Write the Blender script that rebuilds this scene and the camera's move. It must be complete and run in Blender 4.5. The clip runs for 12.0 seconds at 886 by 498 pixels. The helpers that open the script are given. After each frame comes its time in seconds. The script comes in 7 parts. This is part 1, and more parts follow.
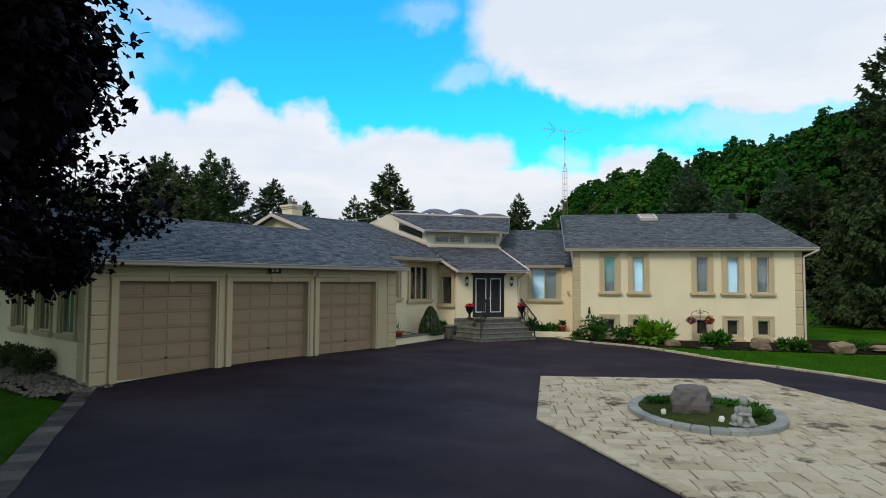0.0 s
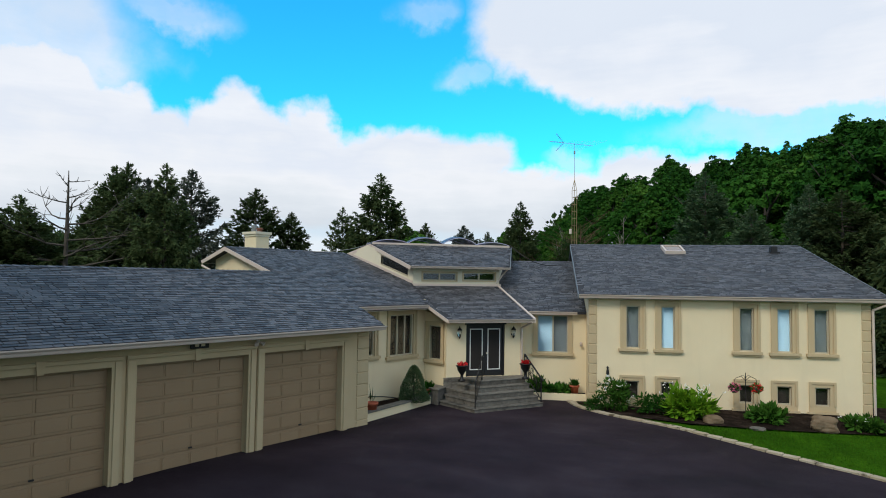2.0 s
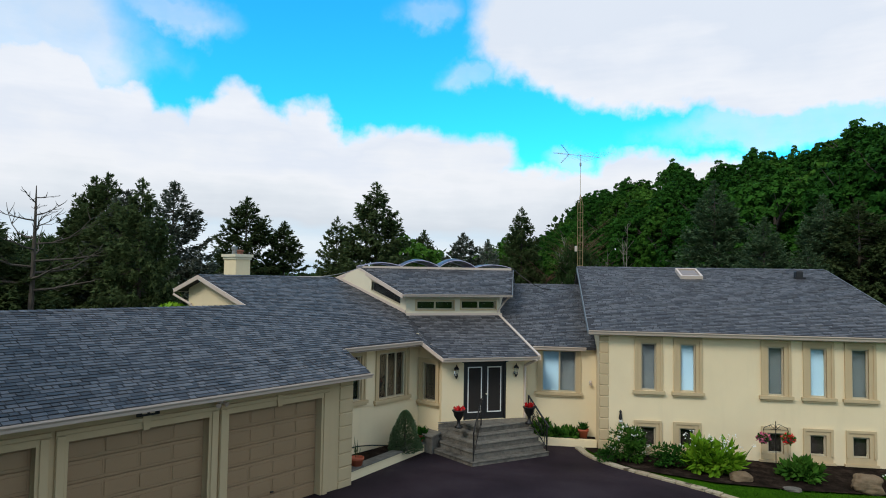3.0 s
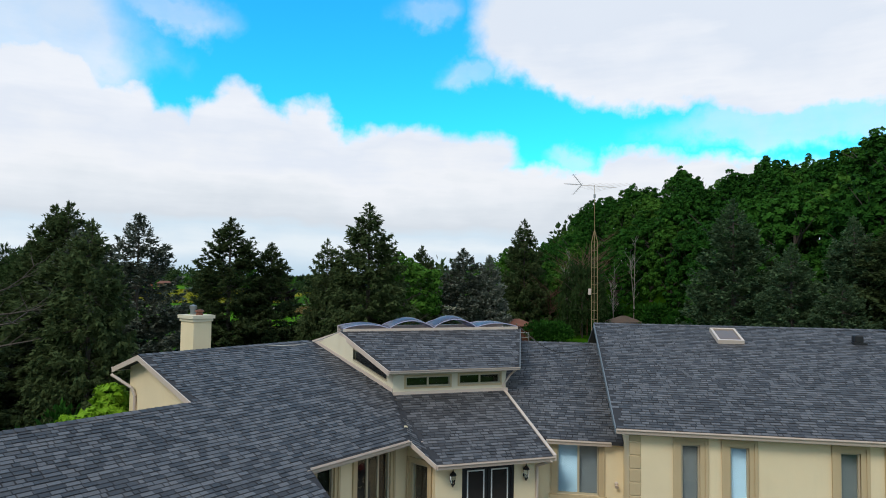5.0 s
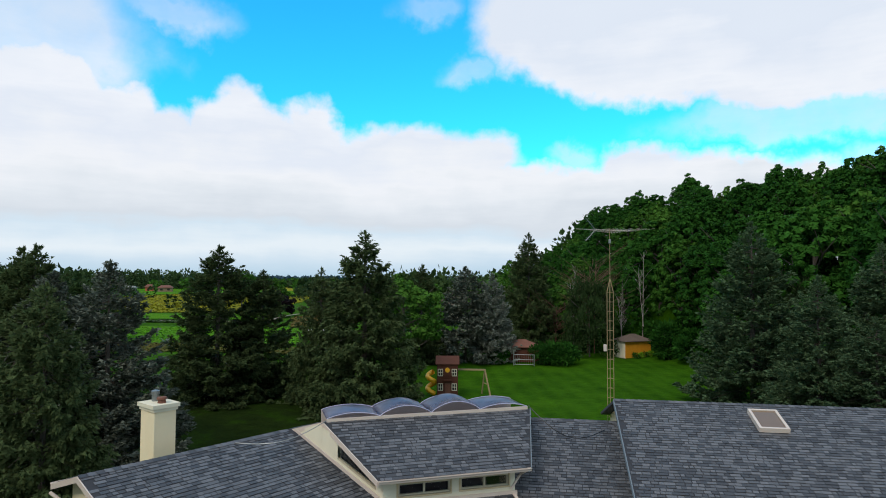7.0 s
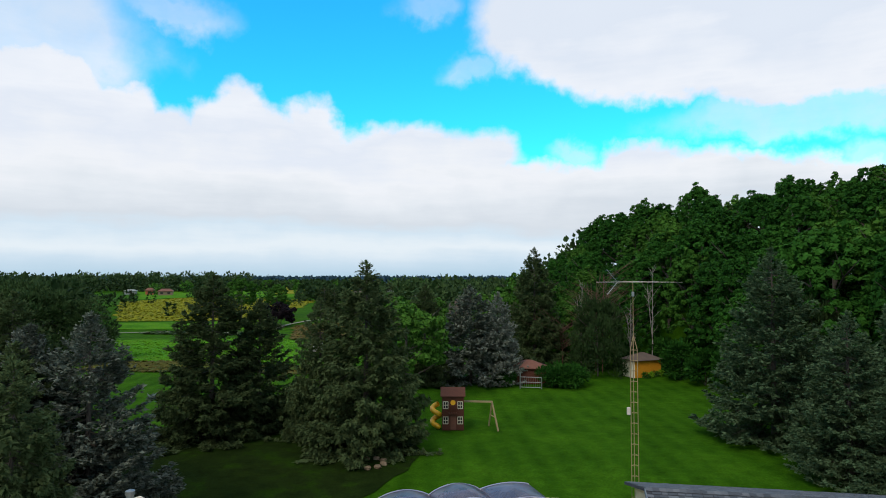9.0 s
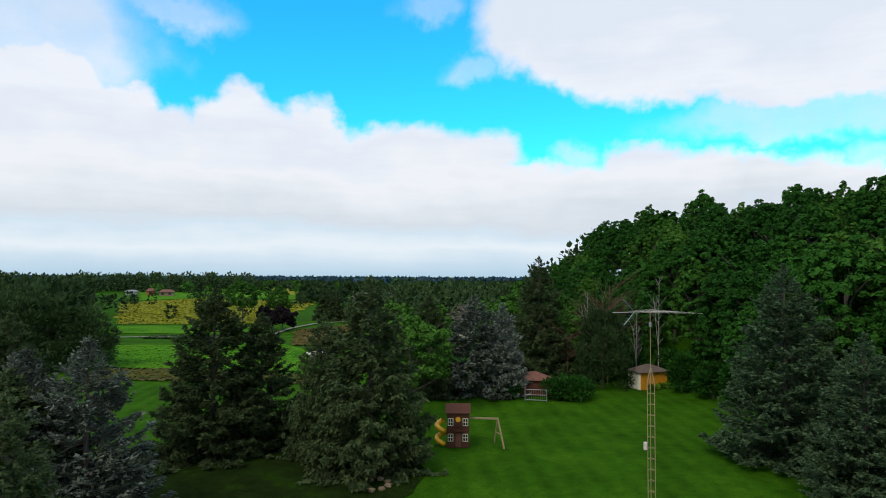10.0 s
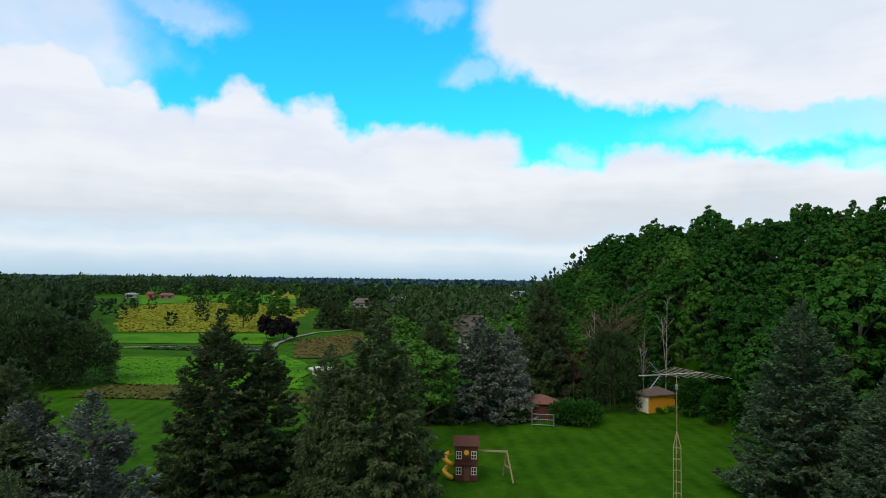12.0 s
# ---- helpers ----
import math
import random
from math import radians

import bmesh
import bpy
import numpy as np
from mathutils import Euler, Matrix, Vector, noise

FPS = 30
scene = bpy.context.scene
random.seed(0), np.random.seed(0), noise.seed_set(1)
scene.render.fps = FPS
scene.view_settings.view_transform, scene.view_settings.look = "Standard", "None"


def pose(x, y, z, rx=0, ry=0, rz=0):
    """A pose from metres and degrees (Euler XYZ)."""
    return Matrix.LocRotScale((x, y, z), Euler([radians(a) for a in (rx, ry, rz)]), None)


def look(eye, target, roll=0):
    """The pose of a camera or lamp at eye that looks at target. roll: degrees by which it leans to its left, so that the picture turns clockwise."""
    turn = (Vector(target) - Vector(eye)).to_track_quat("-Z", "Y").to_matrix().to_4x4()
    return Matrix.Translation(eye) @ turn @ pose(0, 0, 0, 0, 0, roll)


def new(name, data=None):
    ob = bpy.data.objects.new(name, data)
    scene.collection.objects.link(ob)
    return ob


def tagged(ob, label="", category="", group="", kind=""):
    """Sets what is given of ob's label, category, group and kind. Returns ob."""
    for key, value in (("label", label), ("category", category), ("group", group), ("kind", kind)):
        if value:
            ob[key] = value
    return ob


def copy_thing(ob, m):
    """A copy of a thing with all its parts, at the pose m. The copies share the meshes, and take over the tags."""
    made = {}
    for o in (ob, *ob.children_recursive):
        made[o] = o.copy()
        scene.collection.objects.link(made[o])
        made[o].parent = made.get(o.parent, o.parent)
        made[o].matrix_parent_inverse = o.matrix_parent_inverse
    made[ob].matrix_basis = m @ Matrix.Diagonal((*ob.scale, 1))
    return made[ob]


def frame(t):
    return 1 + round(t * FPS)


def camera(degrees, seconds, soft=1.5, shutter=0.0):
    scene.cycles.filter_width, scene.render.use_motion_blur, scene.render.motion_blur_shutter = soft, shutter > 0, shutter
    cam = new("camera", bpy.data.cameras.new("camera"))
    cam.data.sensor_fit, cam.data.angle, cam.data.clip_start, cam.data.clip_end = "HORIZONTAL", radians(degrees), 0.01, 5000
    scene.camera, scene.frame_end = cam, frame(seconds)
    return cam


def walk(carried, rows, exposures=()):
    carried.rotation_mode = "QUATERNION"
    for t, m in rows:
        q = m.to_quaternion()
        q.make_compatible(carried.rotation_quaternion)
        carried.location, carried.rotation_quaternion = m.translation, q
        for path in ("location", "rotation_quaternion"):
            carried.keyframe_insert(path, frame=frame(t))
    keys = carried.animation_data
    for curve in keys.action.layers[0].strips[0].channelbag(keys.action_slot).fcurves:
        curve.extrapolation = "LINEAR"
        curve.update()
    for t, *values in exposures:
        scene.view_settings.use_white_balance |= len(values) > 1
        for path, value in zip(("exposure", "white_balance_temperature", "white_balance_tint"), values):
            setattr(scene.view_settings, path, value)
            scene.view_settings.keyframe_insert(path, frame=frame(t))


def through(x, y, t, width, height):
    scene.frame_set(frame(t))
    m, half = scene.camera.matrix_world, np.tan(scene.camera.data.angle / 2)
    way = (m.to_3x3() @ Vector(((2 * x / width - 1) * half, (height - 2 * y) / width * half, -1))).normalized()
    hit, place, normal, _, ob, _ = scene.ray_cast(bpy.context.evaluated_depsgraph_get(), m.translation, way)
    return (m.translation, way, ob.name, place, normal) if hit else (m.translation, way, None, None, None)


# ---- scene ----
cam = camera(70.4, 12.0, soft=1.0)
PATH = [
    (0, (0.636, -1.935, 2.822), (0.317, 0.037, 2.922), 0.3),
    (0.5, (0.559, -0.633, 3.218), (0.239, 1.339, 3.32), 0.5),
    (1, (0.488, 0.608, 3.733), (0.168, 2.58, 3.83), 1.0),
    (1.5, (0.409, 1.815, 4.227), (0.088, 3.786, 4.326), 0.9),
    (2, (0.312, 2.951, 4.74), (-0.009, 4.923, 4.839), 0.8),
    (2.5, (0.196, 4.073, 5.283), (-0.127, 6.044, 5.384), 0.8),
    (3, (0.11, 5.167, 5.881), (-0.212, 7.139, 5.979), 0.9),
    (3.5, (0.056, 6.171, 6.455), (-0.27, 8.142, 6.554), 0.7),
    (5.5, (-0.416, 9.828, 8.845), (-0.74, 11.799, 8.938), 0.8),
    (6, (-0.447, 10.545, 9.46), (-0.774, 12.516, 9.553), 0.7),
    (6.5, (-0.56, 11.182, 10.151), (-0.889, 13.153, 10.24), 0.5),
    (7, (-0.675, 11.84, 10.796), (-1.007, 13.811, 10.884), 0.3),
    (7.5, (-0.832, 12.433, 11.42), (-1.163, 14.403, 11.508), -0.1),
    (9.5, (-1.563, 14.392, 13.731), (-1.901, 16.362, 13.813), 0.1),
    (10, (-1.847, 14.754, 14.287), (-2.185, 16.723, 14.371), 0.3),
    (10.5, (-2.104, 15.079, 14.922), (-2.444, 17.049, 15.003), 0.4),
    (11, (-2.308, 15.317, 15.506), (-2.65, 17.286, 15.588), 0.6),
    (11.5, (-2.585, 15.427, 15.959), (-2.923, 17.396, 16.046), 0.6),
    (12, (-2.719, 15.444, 16.441), (-3.057, 17.414, 16.531), 0.7),
]
walk(cam, [(t, look(eye, target, roll)) for t, eye, target, roll in PATH])

# ---- small helpers ----
def S(t):
    t = min(1.0, max(0.0, t))
    return t * t * (3 - 2 * t)


def gz(x, y):
    """Height of the ground: the drive rises to the house, the back lawn lies higher, a wooded hill stands to the east."""
    z = 0.25 * S((-0.5 * x + 0.87 * y - 14) / 5) + 0.55 * S((y - 34) / 25) - 0.8 * S((y - 105) / 80)
    z += 12 * S((0.813 * x + 0.583 * y - 62) / 34) * S((x + 12) / 22) * (1 - 0.6 * S((y - 150) / 250)) * (1 - S((x - 180) / 300))
    return z


def frame_m(deg):
    """x along a wall, y into the house, z up; turned by deg about the world's origin."""
    return Matrix.Rotation(radians(deg), 4, "Z")


M0, M60, M3 = frame_m(0), frame_m(60), frame_m(26.5)
BUILT = {}


def thing(name, label, category, at=(0, 0, 0), rz=0, group="", kind=""):
    ob = new(name)
    ob.empty_display_size = 0.2
    ob.matrix_basis = pose(*at, 0, 0, rz)
    return tagged(ob, label, category, group, kind)


def to_mesh(name, bm, mat, smooth=False):
    me = bpy.data.meshes.new(name)
    bmesh.ops.recalc_face_normals(bm, faces=bm.faces)
    bm.to_mesh(me)
    bm.free()
    me.materials.append(mat)
    if smooth:
        me.polygons.foreach_set("use_smooth", [True] * len(me.polygons))
    return me


def part(name, bm, mat, parent, label="", smooth=False, local=False):
    """Links a bmesh (or a mesh) as one object under a thing or a part. Its vertices are in world places, unless local."""
    me = bm if isinstance(bm, bpy.types.Mesh) else to_mesh(name, bm, mat, smooth)
    ob = new(name, me)
    ob.parent = parent
    if parent and parent.type == "EMPTY" and not local:
        ob.matrix_parent_inverse = parent.matrix_basis.inverted()
    return tagged(ob, label)


def single(name, bm, mat, label, category, group="", kind="", smooth=False):
    me = bm if isinstance(bm, bpy.types.Mesh) else to_mesh(name, bm, mat, smooth)
    return tagged(new(name, me), label, category, group, kind)


def box(bm, x0, x1, y0, y1, z0, z1, m=M0):
    v = [bm.verts.new(m @ Vector((x, y, z))) for z in (z0, z1) for x, y in ((x0, y0), (x1, y0), (x1, y1), (x0, y1))]
    for f in ((3, 2, 1, 0), (4, 5, 6, 7), (0, 1, 5, 4), (1, 2, 6, 5), (2, 3, 7, 6), (3, 0, 4, 7)):
        bm.faces.new([v[i] for i in f])
    return v


def bevelled(bm, width=0.01, segments=1):
    bmesh.ops.bevel(bm, geom=list(bm.edges), offset=width, segments=segments, affect="EDGES", profile=0.5)
    return bm


def boxes(*rows, m=M0, bevel=0):
    bm = bmesh.new()
    for r in rows:
        box(bm, *r, m=m)
    return bevelled(bm, bevel) if bevel else bm


def tube(bm, p, q, r0, r1=None, n=8, cap=True):
    p, q = Vector(p), Vector(q)
    r1 = r0 if r1 is None else r1
    d = (q - p).normalized()
    a = d.orthogonal().normalized()
    b = d.cross(a)
    rings = [[bm.verts.new(c + (a * math.cos(2 * math.pi * i / n) + b * math.sin(2 * math.pi * i / n)) * r) for i in range(n)] for c, r in ((p, r0), (q, r1))]
    for i in range(n):
        bm.faces.new((rings[0][i], rings[0][(i + 1) % n], rings[1][(i + 1) % n], rings[1][i]))
    if cap:
        bm.faces.new(rings[0][::-1])
        bm.faces.new(rings[1])


def tubes(points, r, n=8, bm=None):
    bm = bm or bmesh.new()
    for p, q in zip(points, points[1:]):
        tube(bm, p, q, r, n=n)
    return bm


def lathe(profile, n=20, m=M0, bm=None):
    bm = bm or bmesh.new()
    rings = [[bm.verts.new(m @ Vector((r * math.cos(2 * math.pi * i / n), r * math.sin(2 * math.pi * i / n), z))) for i in range(n)] for r, z in profile]
    for a, b in zip(rings, rings[1:]):
        for i in range(n):
            bm.faces.new((a[i], a[(i + 1) % n], b[(i + 1) % n], b[i]))
    bm.faces.new(rings[0][::-1])
    bm.faces.new(rings[-1])
    return bm


def slab(points, thick, bm=None):
    """A plate under a polygon of 3D points, given as seen from above, counterclockwise."""
    bm = bm or bmesh.new()
    top = [bm.verts.new(p) for p in points]
    low = [bm.verts.new(Vector(p) - Vector((0, 0, thick))) for p in points]
    bm.faces.new(top)
    bm.faces.new(low[::-1])
    for i in range(len(top)):
        j = (i + 1) % len(top)
        bm.faces.new((top[i], low[i], low[j], top[j]))
    return bm


def drape(poly, dz, step=1.5, bm=None, height=gz):
    """A polygon of the plan, laid on the ground."""
    bm = bm or bmesh.new()
    bm.faces.new([bm.verts.new((x, y, 0)) for x, y in poly])
    bmesh.ops.triangulate(bm, faces=bm.faces[:])
    for axis in (0, 1):
        lo, hi = min(p[axis] for p in poly), max(p[axis] for p in poly)
        for k in range(int(lo / step) - 1, int(hi / step) + 2):
            co, no = [0, 0, 0], [0, 0, 0]
            co[axis], no[axis] = k * step, 1
            bmesh.ops.bisect_plane(bm, geom=bm.verts[:] + bm.edges[:] + bm.faces[:], plane_co=co, plane_no=no)
    for v in bm.verts:
        v.co.z = height(v.co.x, v.co.y) + dz
    for f in bm.faces:
        f.normal_update()
        if f.normal.z < 0:
            f.normal_flip()
    return bm


def array_mesh(name, verts, faces, mat, smooth=False):
    """A mesh from numpy arrays; every face has as many corners as faces has columns."""
    me = bpy.data.meshes.new(name)
    n, k = faces.shape
    me.vertices.add(len(verts))
    me.vertices.foreach_set("co", verts.astype(np.float32).ravel())
    me.loops.add(n * k)
    me.loops.foreach_set("vertex_index", faces.astype(np.int32).ravel())
    me.polygons.add(n)
    me.polygons.foreach_set("loop_start", np.arange(0, n * k, k, dtype=np.int32))
    me.update(calc_edges=True)
    me.materials.append(mat)
    me.polygons.foreach_set("use_smooth", [smooth] * n)
    return me


def inside(x, y, poly):
    hit = False
    for (ax, ay), (bx, by) in zip(poly, poly[1:] + poly[:1]):
        if (ay > y) != (by > y) and x < (bx - ax) * (y - ay) / (by - ay) + ax:
            hit = not hit
    return hit


# ---- world and sun ----
def sky_world():
    world = bpy.data.worlds.new("sky")
    scene.world = world
    world.use_nodes = True
    nt = world.node_tree
    nt.nodes.clear()

    def node(kind, **values):
        n = nt.nodes.new(kind)
        for k, v in values.items():
            n.inputs[k].default_value = v
        return n

    def math_node(op, a, b=None, clamp=False):
        n = nt.nodes.new("ShaderNodeMath")
        n.operation, n.use_clamp = op, clamp
        for i, v in enumerate((a, b)):
            if v is None:
                continue
            if isinstance(v, (int, float)):
                n.inputs[i].default_value = v
            else:
                nt.links.new(v, n.inputs[i])
        return n.outputs[0]

    def noise_node(vector, scale, detail=5, rough=0.55):
        n = node("ShaderNodeTexNoise", Scale=scale, Detail=detail, Roughness=rough)
        nt.links.new(vector, n.inputs["Vector"])
        return n.outputs["Fac"]

    coord = nt.nodes.new("ShaderNodeTexCoord").outputs["Generated"]
    xyz = nt.nodes.new("ShaderNodeSeparateXYZ")
    nt.links.new(coord, xyz.inputs[0])
    az = math_node("ARCTAN2", xyz.outputs[0], xyz.outputs[1])
    el = math_node("ARCSINE", xyz.outputs[2])
    n_big, n_mid, n_fine = noise_node(coord, 5.0, 3), noise_node(coord, 14.0, 5), noise_node(coord, 40.0, 5)
    wob = math_node("ADD", math_node("MULTIPLY", math_node("SUBTRACT", n_mid, 0.5), 0.75), math_node("MULTIPLY", math_node("SUBTRACT", n_fine, 0.5), 0.35))
    # billows: the cloud outlines wander with three sizes of noise
    other = nt.nodes.new("ShaderNodeMapping")
    other.inputs["Location"].default_value = (7.3, 2.1, 4.4)
    nt.links.new(coord, other.inputs["Vector"])
    az_w = math_node("ADD", az, math_node("ADD", math_node("MULTIPLY", math_node("SUBTRACT", noise_node(other.outputs[0], 7.0, 2), 0.5), 0.14), math_node("MULTIPLY", math_node("SUBTRACT", noise_node(other.outputs[0], 24.0, 4, 0.6), 0.5), 0.05)))
    el_w = math_node("ADD", el, math_node("ADD", math_node("MULTIPLY", math_node("SUBTRACT", n_mid, 0.5), 0.06), math_node("MULTIPLY", math_node("SUBTRACT", n_fine, 0.5), 0.035)))
    mask = None
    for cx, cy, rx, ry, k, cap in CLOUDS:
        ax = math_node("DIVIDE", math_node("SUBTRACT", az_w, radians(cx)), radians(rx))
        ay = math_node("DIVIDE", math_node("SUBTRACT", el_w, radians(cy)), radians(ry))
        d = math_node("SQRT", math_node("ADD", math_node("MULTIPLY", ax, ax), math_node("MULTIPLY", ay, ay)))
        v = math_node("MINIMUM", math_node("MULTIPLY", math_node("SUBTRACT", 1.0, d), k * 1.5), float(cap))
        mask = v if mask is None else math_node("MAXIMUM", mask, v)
    away = math_node("SUBTRACT", math_node("ABSOLUTE", math_node("ADD", az, radians(9.5))), 0.85)
    rest = math_node("MULTIPLY", math_node("SUBTRACT", n_big, 0.36), 3.0)
    high = math_node("MULTIPLY", math_node("SUBTRACT", el, 0.55), 3.0, True)
    far = math_node("MAXIMUM", math_node("MULTIPLY", away, 4.0, True), high)
    mask = math_node("MAXIMUM", mask, math_node("SUBTRACT", math_node("MULTIPLY", math_node("ADD", rest, 1.0), far), 1.0))
    mask = math_node("ADD", mask, math_node("MULTIPLY", wob, 0.16))
    ramp = nt.nodes.new("ShaderNodeMapRange")
    ramp.interpolation_type = "SMOOTHSTEP"
    ramp.inputs["From Min"].default_value, ramp.inputs["From Max"].default_value = -0.12, 0.34
    nt.links.new(mask, ramp.inputs["Value"])
    cover = ramp.outputs[0]

    # undersides: grey and blue layers towards the horizon, pale lilac bodies above; each layer wanders
    flat = nt.nodes.new("ShaderNodeMapping")
    flat.inputs["Scale"].default_value = (1.0, 1.0, 7.0)
    nt.links.new(coord, flat.inputs["Vector"])
    streak = math_node("SUBTRACT", noise_node(flat.outputs[0], 3.2, 6, 0.6), 0.5)
    lump = math_node("SUBTRACT", noise_node(coord, 6.0, 4), 0.5)
    grow = math_node("ADD", 0.012, math_node("MULTIPLY", el, 0.55))
    level = math_node("ADD", el, math_node("MULTIPLY", math_node("ADD", streak, lump), math_node("MULTIPLY", grow, 1.5)))
    cr = nt.nodes.new("ShaderNodeValToRGB")
    stops = [(0.0, (0.47, 0.65, 0.79)), (0.022, (0.61, 0.75, 0.87)), (0.045, (0.80, 0.88, 0.94)), (0.070, (0.66, 0.79, 0.90)), (0.092, (0.68, 0.74, 0.81)), (0.125, (0.78, 0.83, 0.89)),
             (0.155, (0.87, 0.90, 0.95)), (0.205, (0.77, 0.83, 0.93)), (0.255, (0.86, 0.90, 0.97)), (0.36, (0.74, 0.81, 0.92)), (0.60, (0.77, 0.84, 0.94))]
    while len(cr.color_ramp.elements) < len(stops):
        cr.color_ramp.elements.new(0.5)
    for e, (p, c) in zip(cr.color_ramp.elements, stops):
        e.position, e.color = p, (*c, 1)
    nt.links.new(level, cr.inputs[0])

    sky = nt.nodes.new("ShaderNodeTexSky")
    sky.sky_type, sky.sun_disc = "NISHITA", False
    sky.sun_elevation, sky.sun_rotation = radians(SUN_EL), radians(SUN_ROT)
    tint = node("ShaderNodeMix")
    tint.data_type, tint.blend_type = "RGBA", "MULTIPLY"
    tint.inputs[0].default_value = 1.0
    nt.links.new(sky.outputs[0], tint.inputs[6])
    tint.inputs[7].default_value = SKY_TINT
    back_sky, back_cloud = node("ShaderNodeBackground", Strength=SKY_STRENGTH), node("ShaderNodeBackground", Strength=CLOUD_STRENGTH)
    nt.links.new(tint.outputs[2], back_sky.inputs[0])
    nt.links.new(cr.outputs[0], back_cloud.inputs[0])
    mix, out = nt.nodes.new("ShaderNodeMixShader"), nt.nodes.new("ShaderNodeOutputWorld")
    nt.links.new(cover, mix.inputs[0])
    nt.links.new(back_sky.outputs[0], mix.inputs[1])
    nt.links.new(back_cloud.outputs[0], mix.inputs[2])
    nt.links.new(mix.outputs[0], out.inputs[0])


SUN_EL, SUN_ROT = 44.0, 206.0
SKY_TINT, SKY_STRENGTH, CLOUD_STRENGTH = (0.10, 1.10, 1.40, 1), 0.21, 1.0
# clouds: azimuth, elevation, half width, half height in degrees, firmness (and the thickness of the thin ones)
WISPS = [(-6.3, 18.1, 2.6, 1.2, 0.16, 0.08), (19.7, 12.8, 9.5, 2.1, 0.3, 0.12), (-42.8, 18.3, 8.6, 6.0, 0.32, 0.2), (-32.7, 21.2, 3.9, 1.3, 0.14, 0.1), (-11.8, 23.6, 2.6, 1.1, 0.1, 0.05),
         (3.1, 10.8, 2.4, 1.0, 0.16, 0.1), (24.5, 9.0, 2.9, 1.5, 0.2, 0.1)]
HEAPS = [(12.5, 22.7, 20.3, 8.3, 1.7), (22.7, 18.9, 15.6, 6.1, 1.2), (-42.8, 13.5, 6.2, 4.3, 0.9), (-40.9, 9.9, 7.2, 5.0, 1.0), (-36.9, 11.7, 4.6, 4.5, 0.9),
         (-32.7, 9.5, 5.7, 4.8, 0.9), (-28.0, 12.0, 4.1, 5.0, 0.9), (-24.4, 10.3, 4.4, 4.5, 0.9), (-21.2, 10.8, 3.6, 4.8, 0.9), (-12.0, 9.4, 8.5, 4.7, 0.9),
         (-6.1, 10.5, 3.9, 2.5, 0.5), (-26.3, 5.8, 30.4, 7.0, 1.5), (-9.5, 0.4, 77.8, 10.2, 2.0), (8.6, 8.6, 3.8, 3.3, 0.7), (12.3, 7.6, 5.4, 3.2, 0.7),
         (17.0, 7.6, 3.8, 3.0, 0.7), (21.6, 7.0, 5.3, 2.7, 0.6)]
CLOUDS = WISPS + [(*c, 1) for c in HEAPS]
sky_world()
sun = new("sun", bpy.data.lights.new("sun", "SUN"))
sun.data.energy, sun.data.angle, sun.data.color = 1.5, radians(18), (1.0, 0.91, 0.79)
a_, e_ = radians(SUN_ROT), radians(SUN_EL)
sun.matrix_basis = look((0, 0, 40), (-40 * math.sin(a_) * math.cos(e_), -40 * math.cos(a_) * math.cos(e_), 40 - 40 * math.sin(e_)))


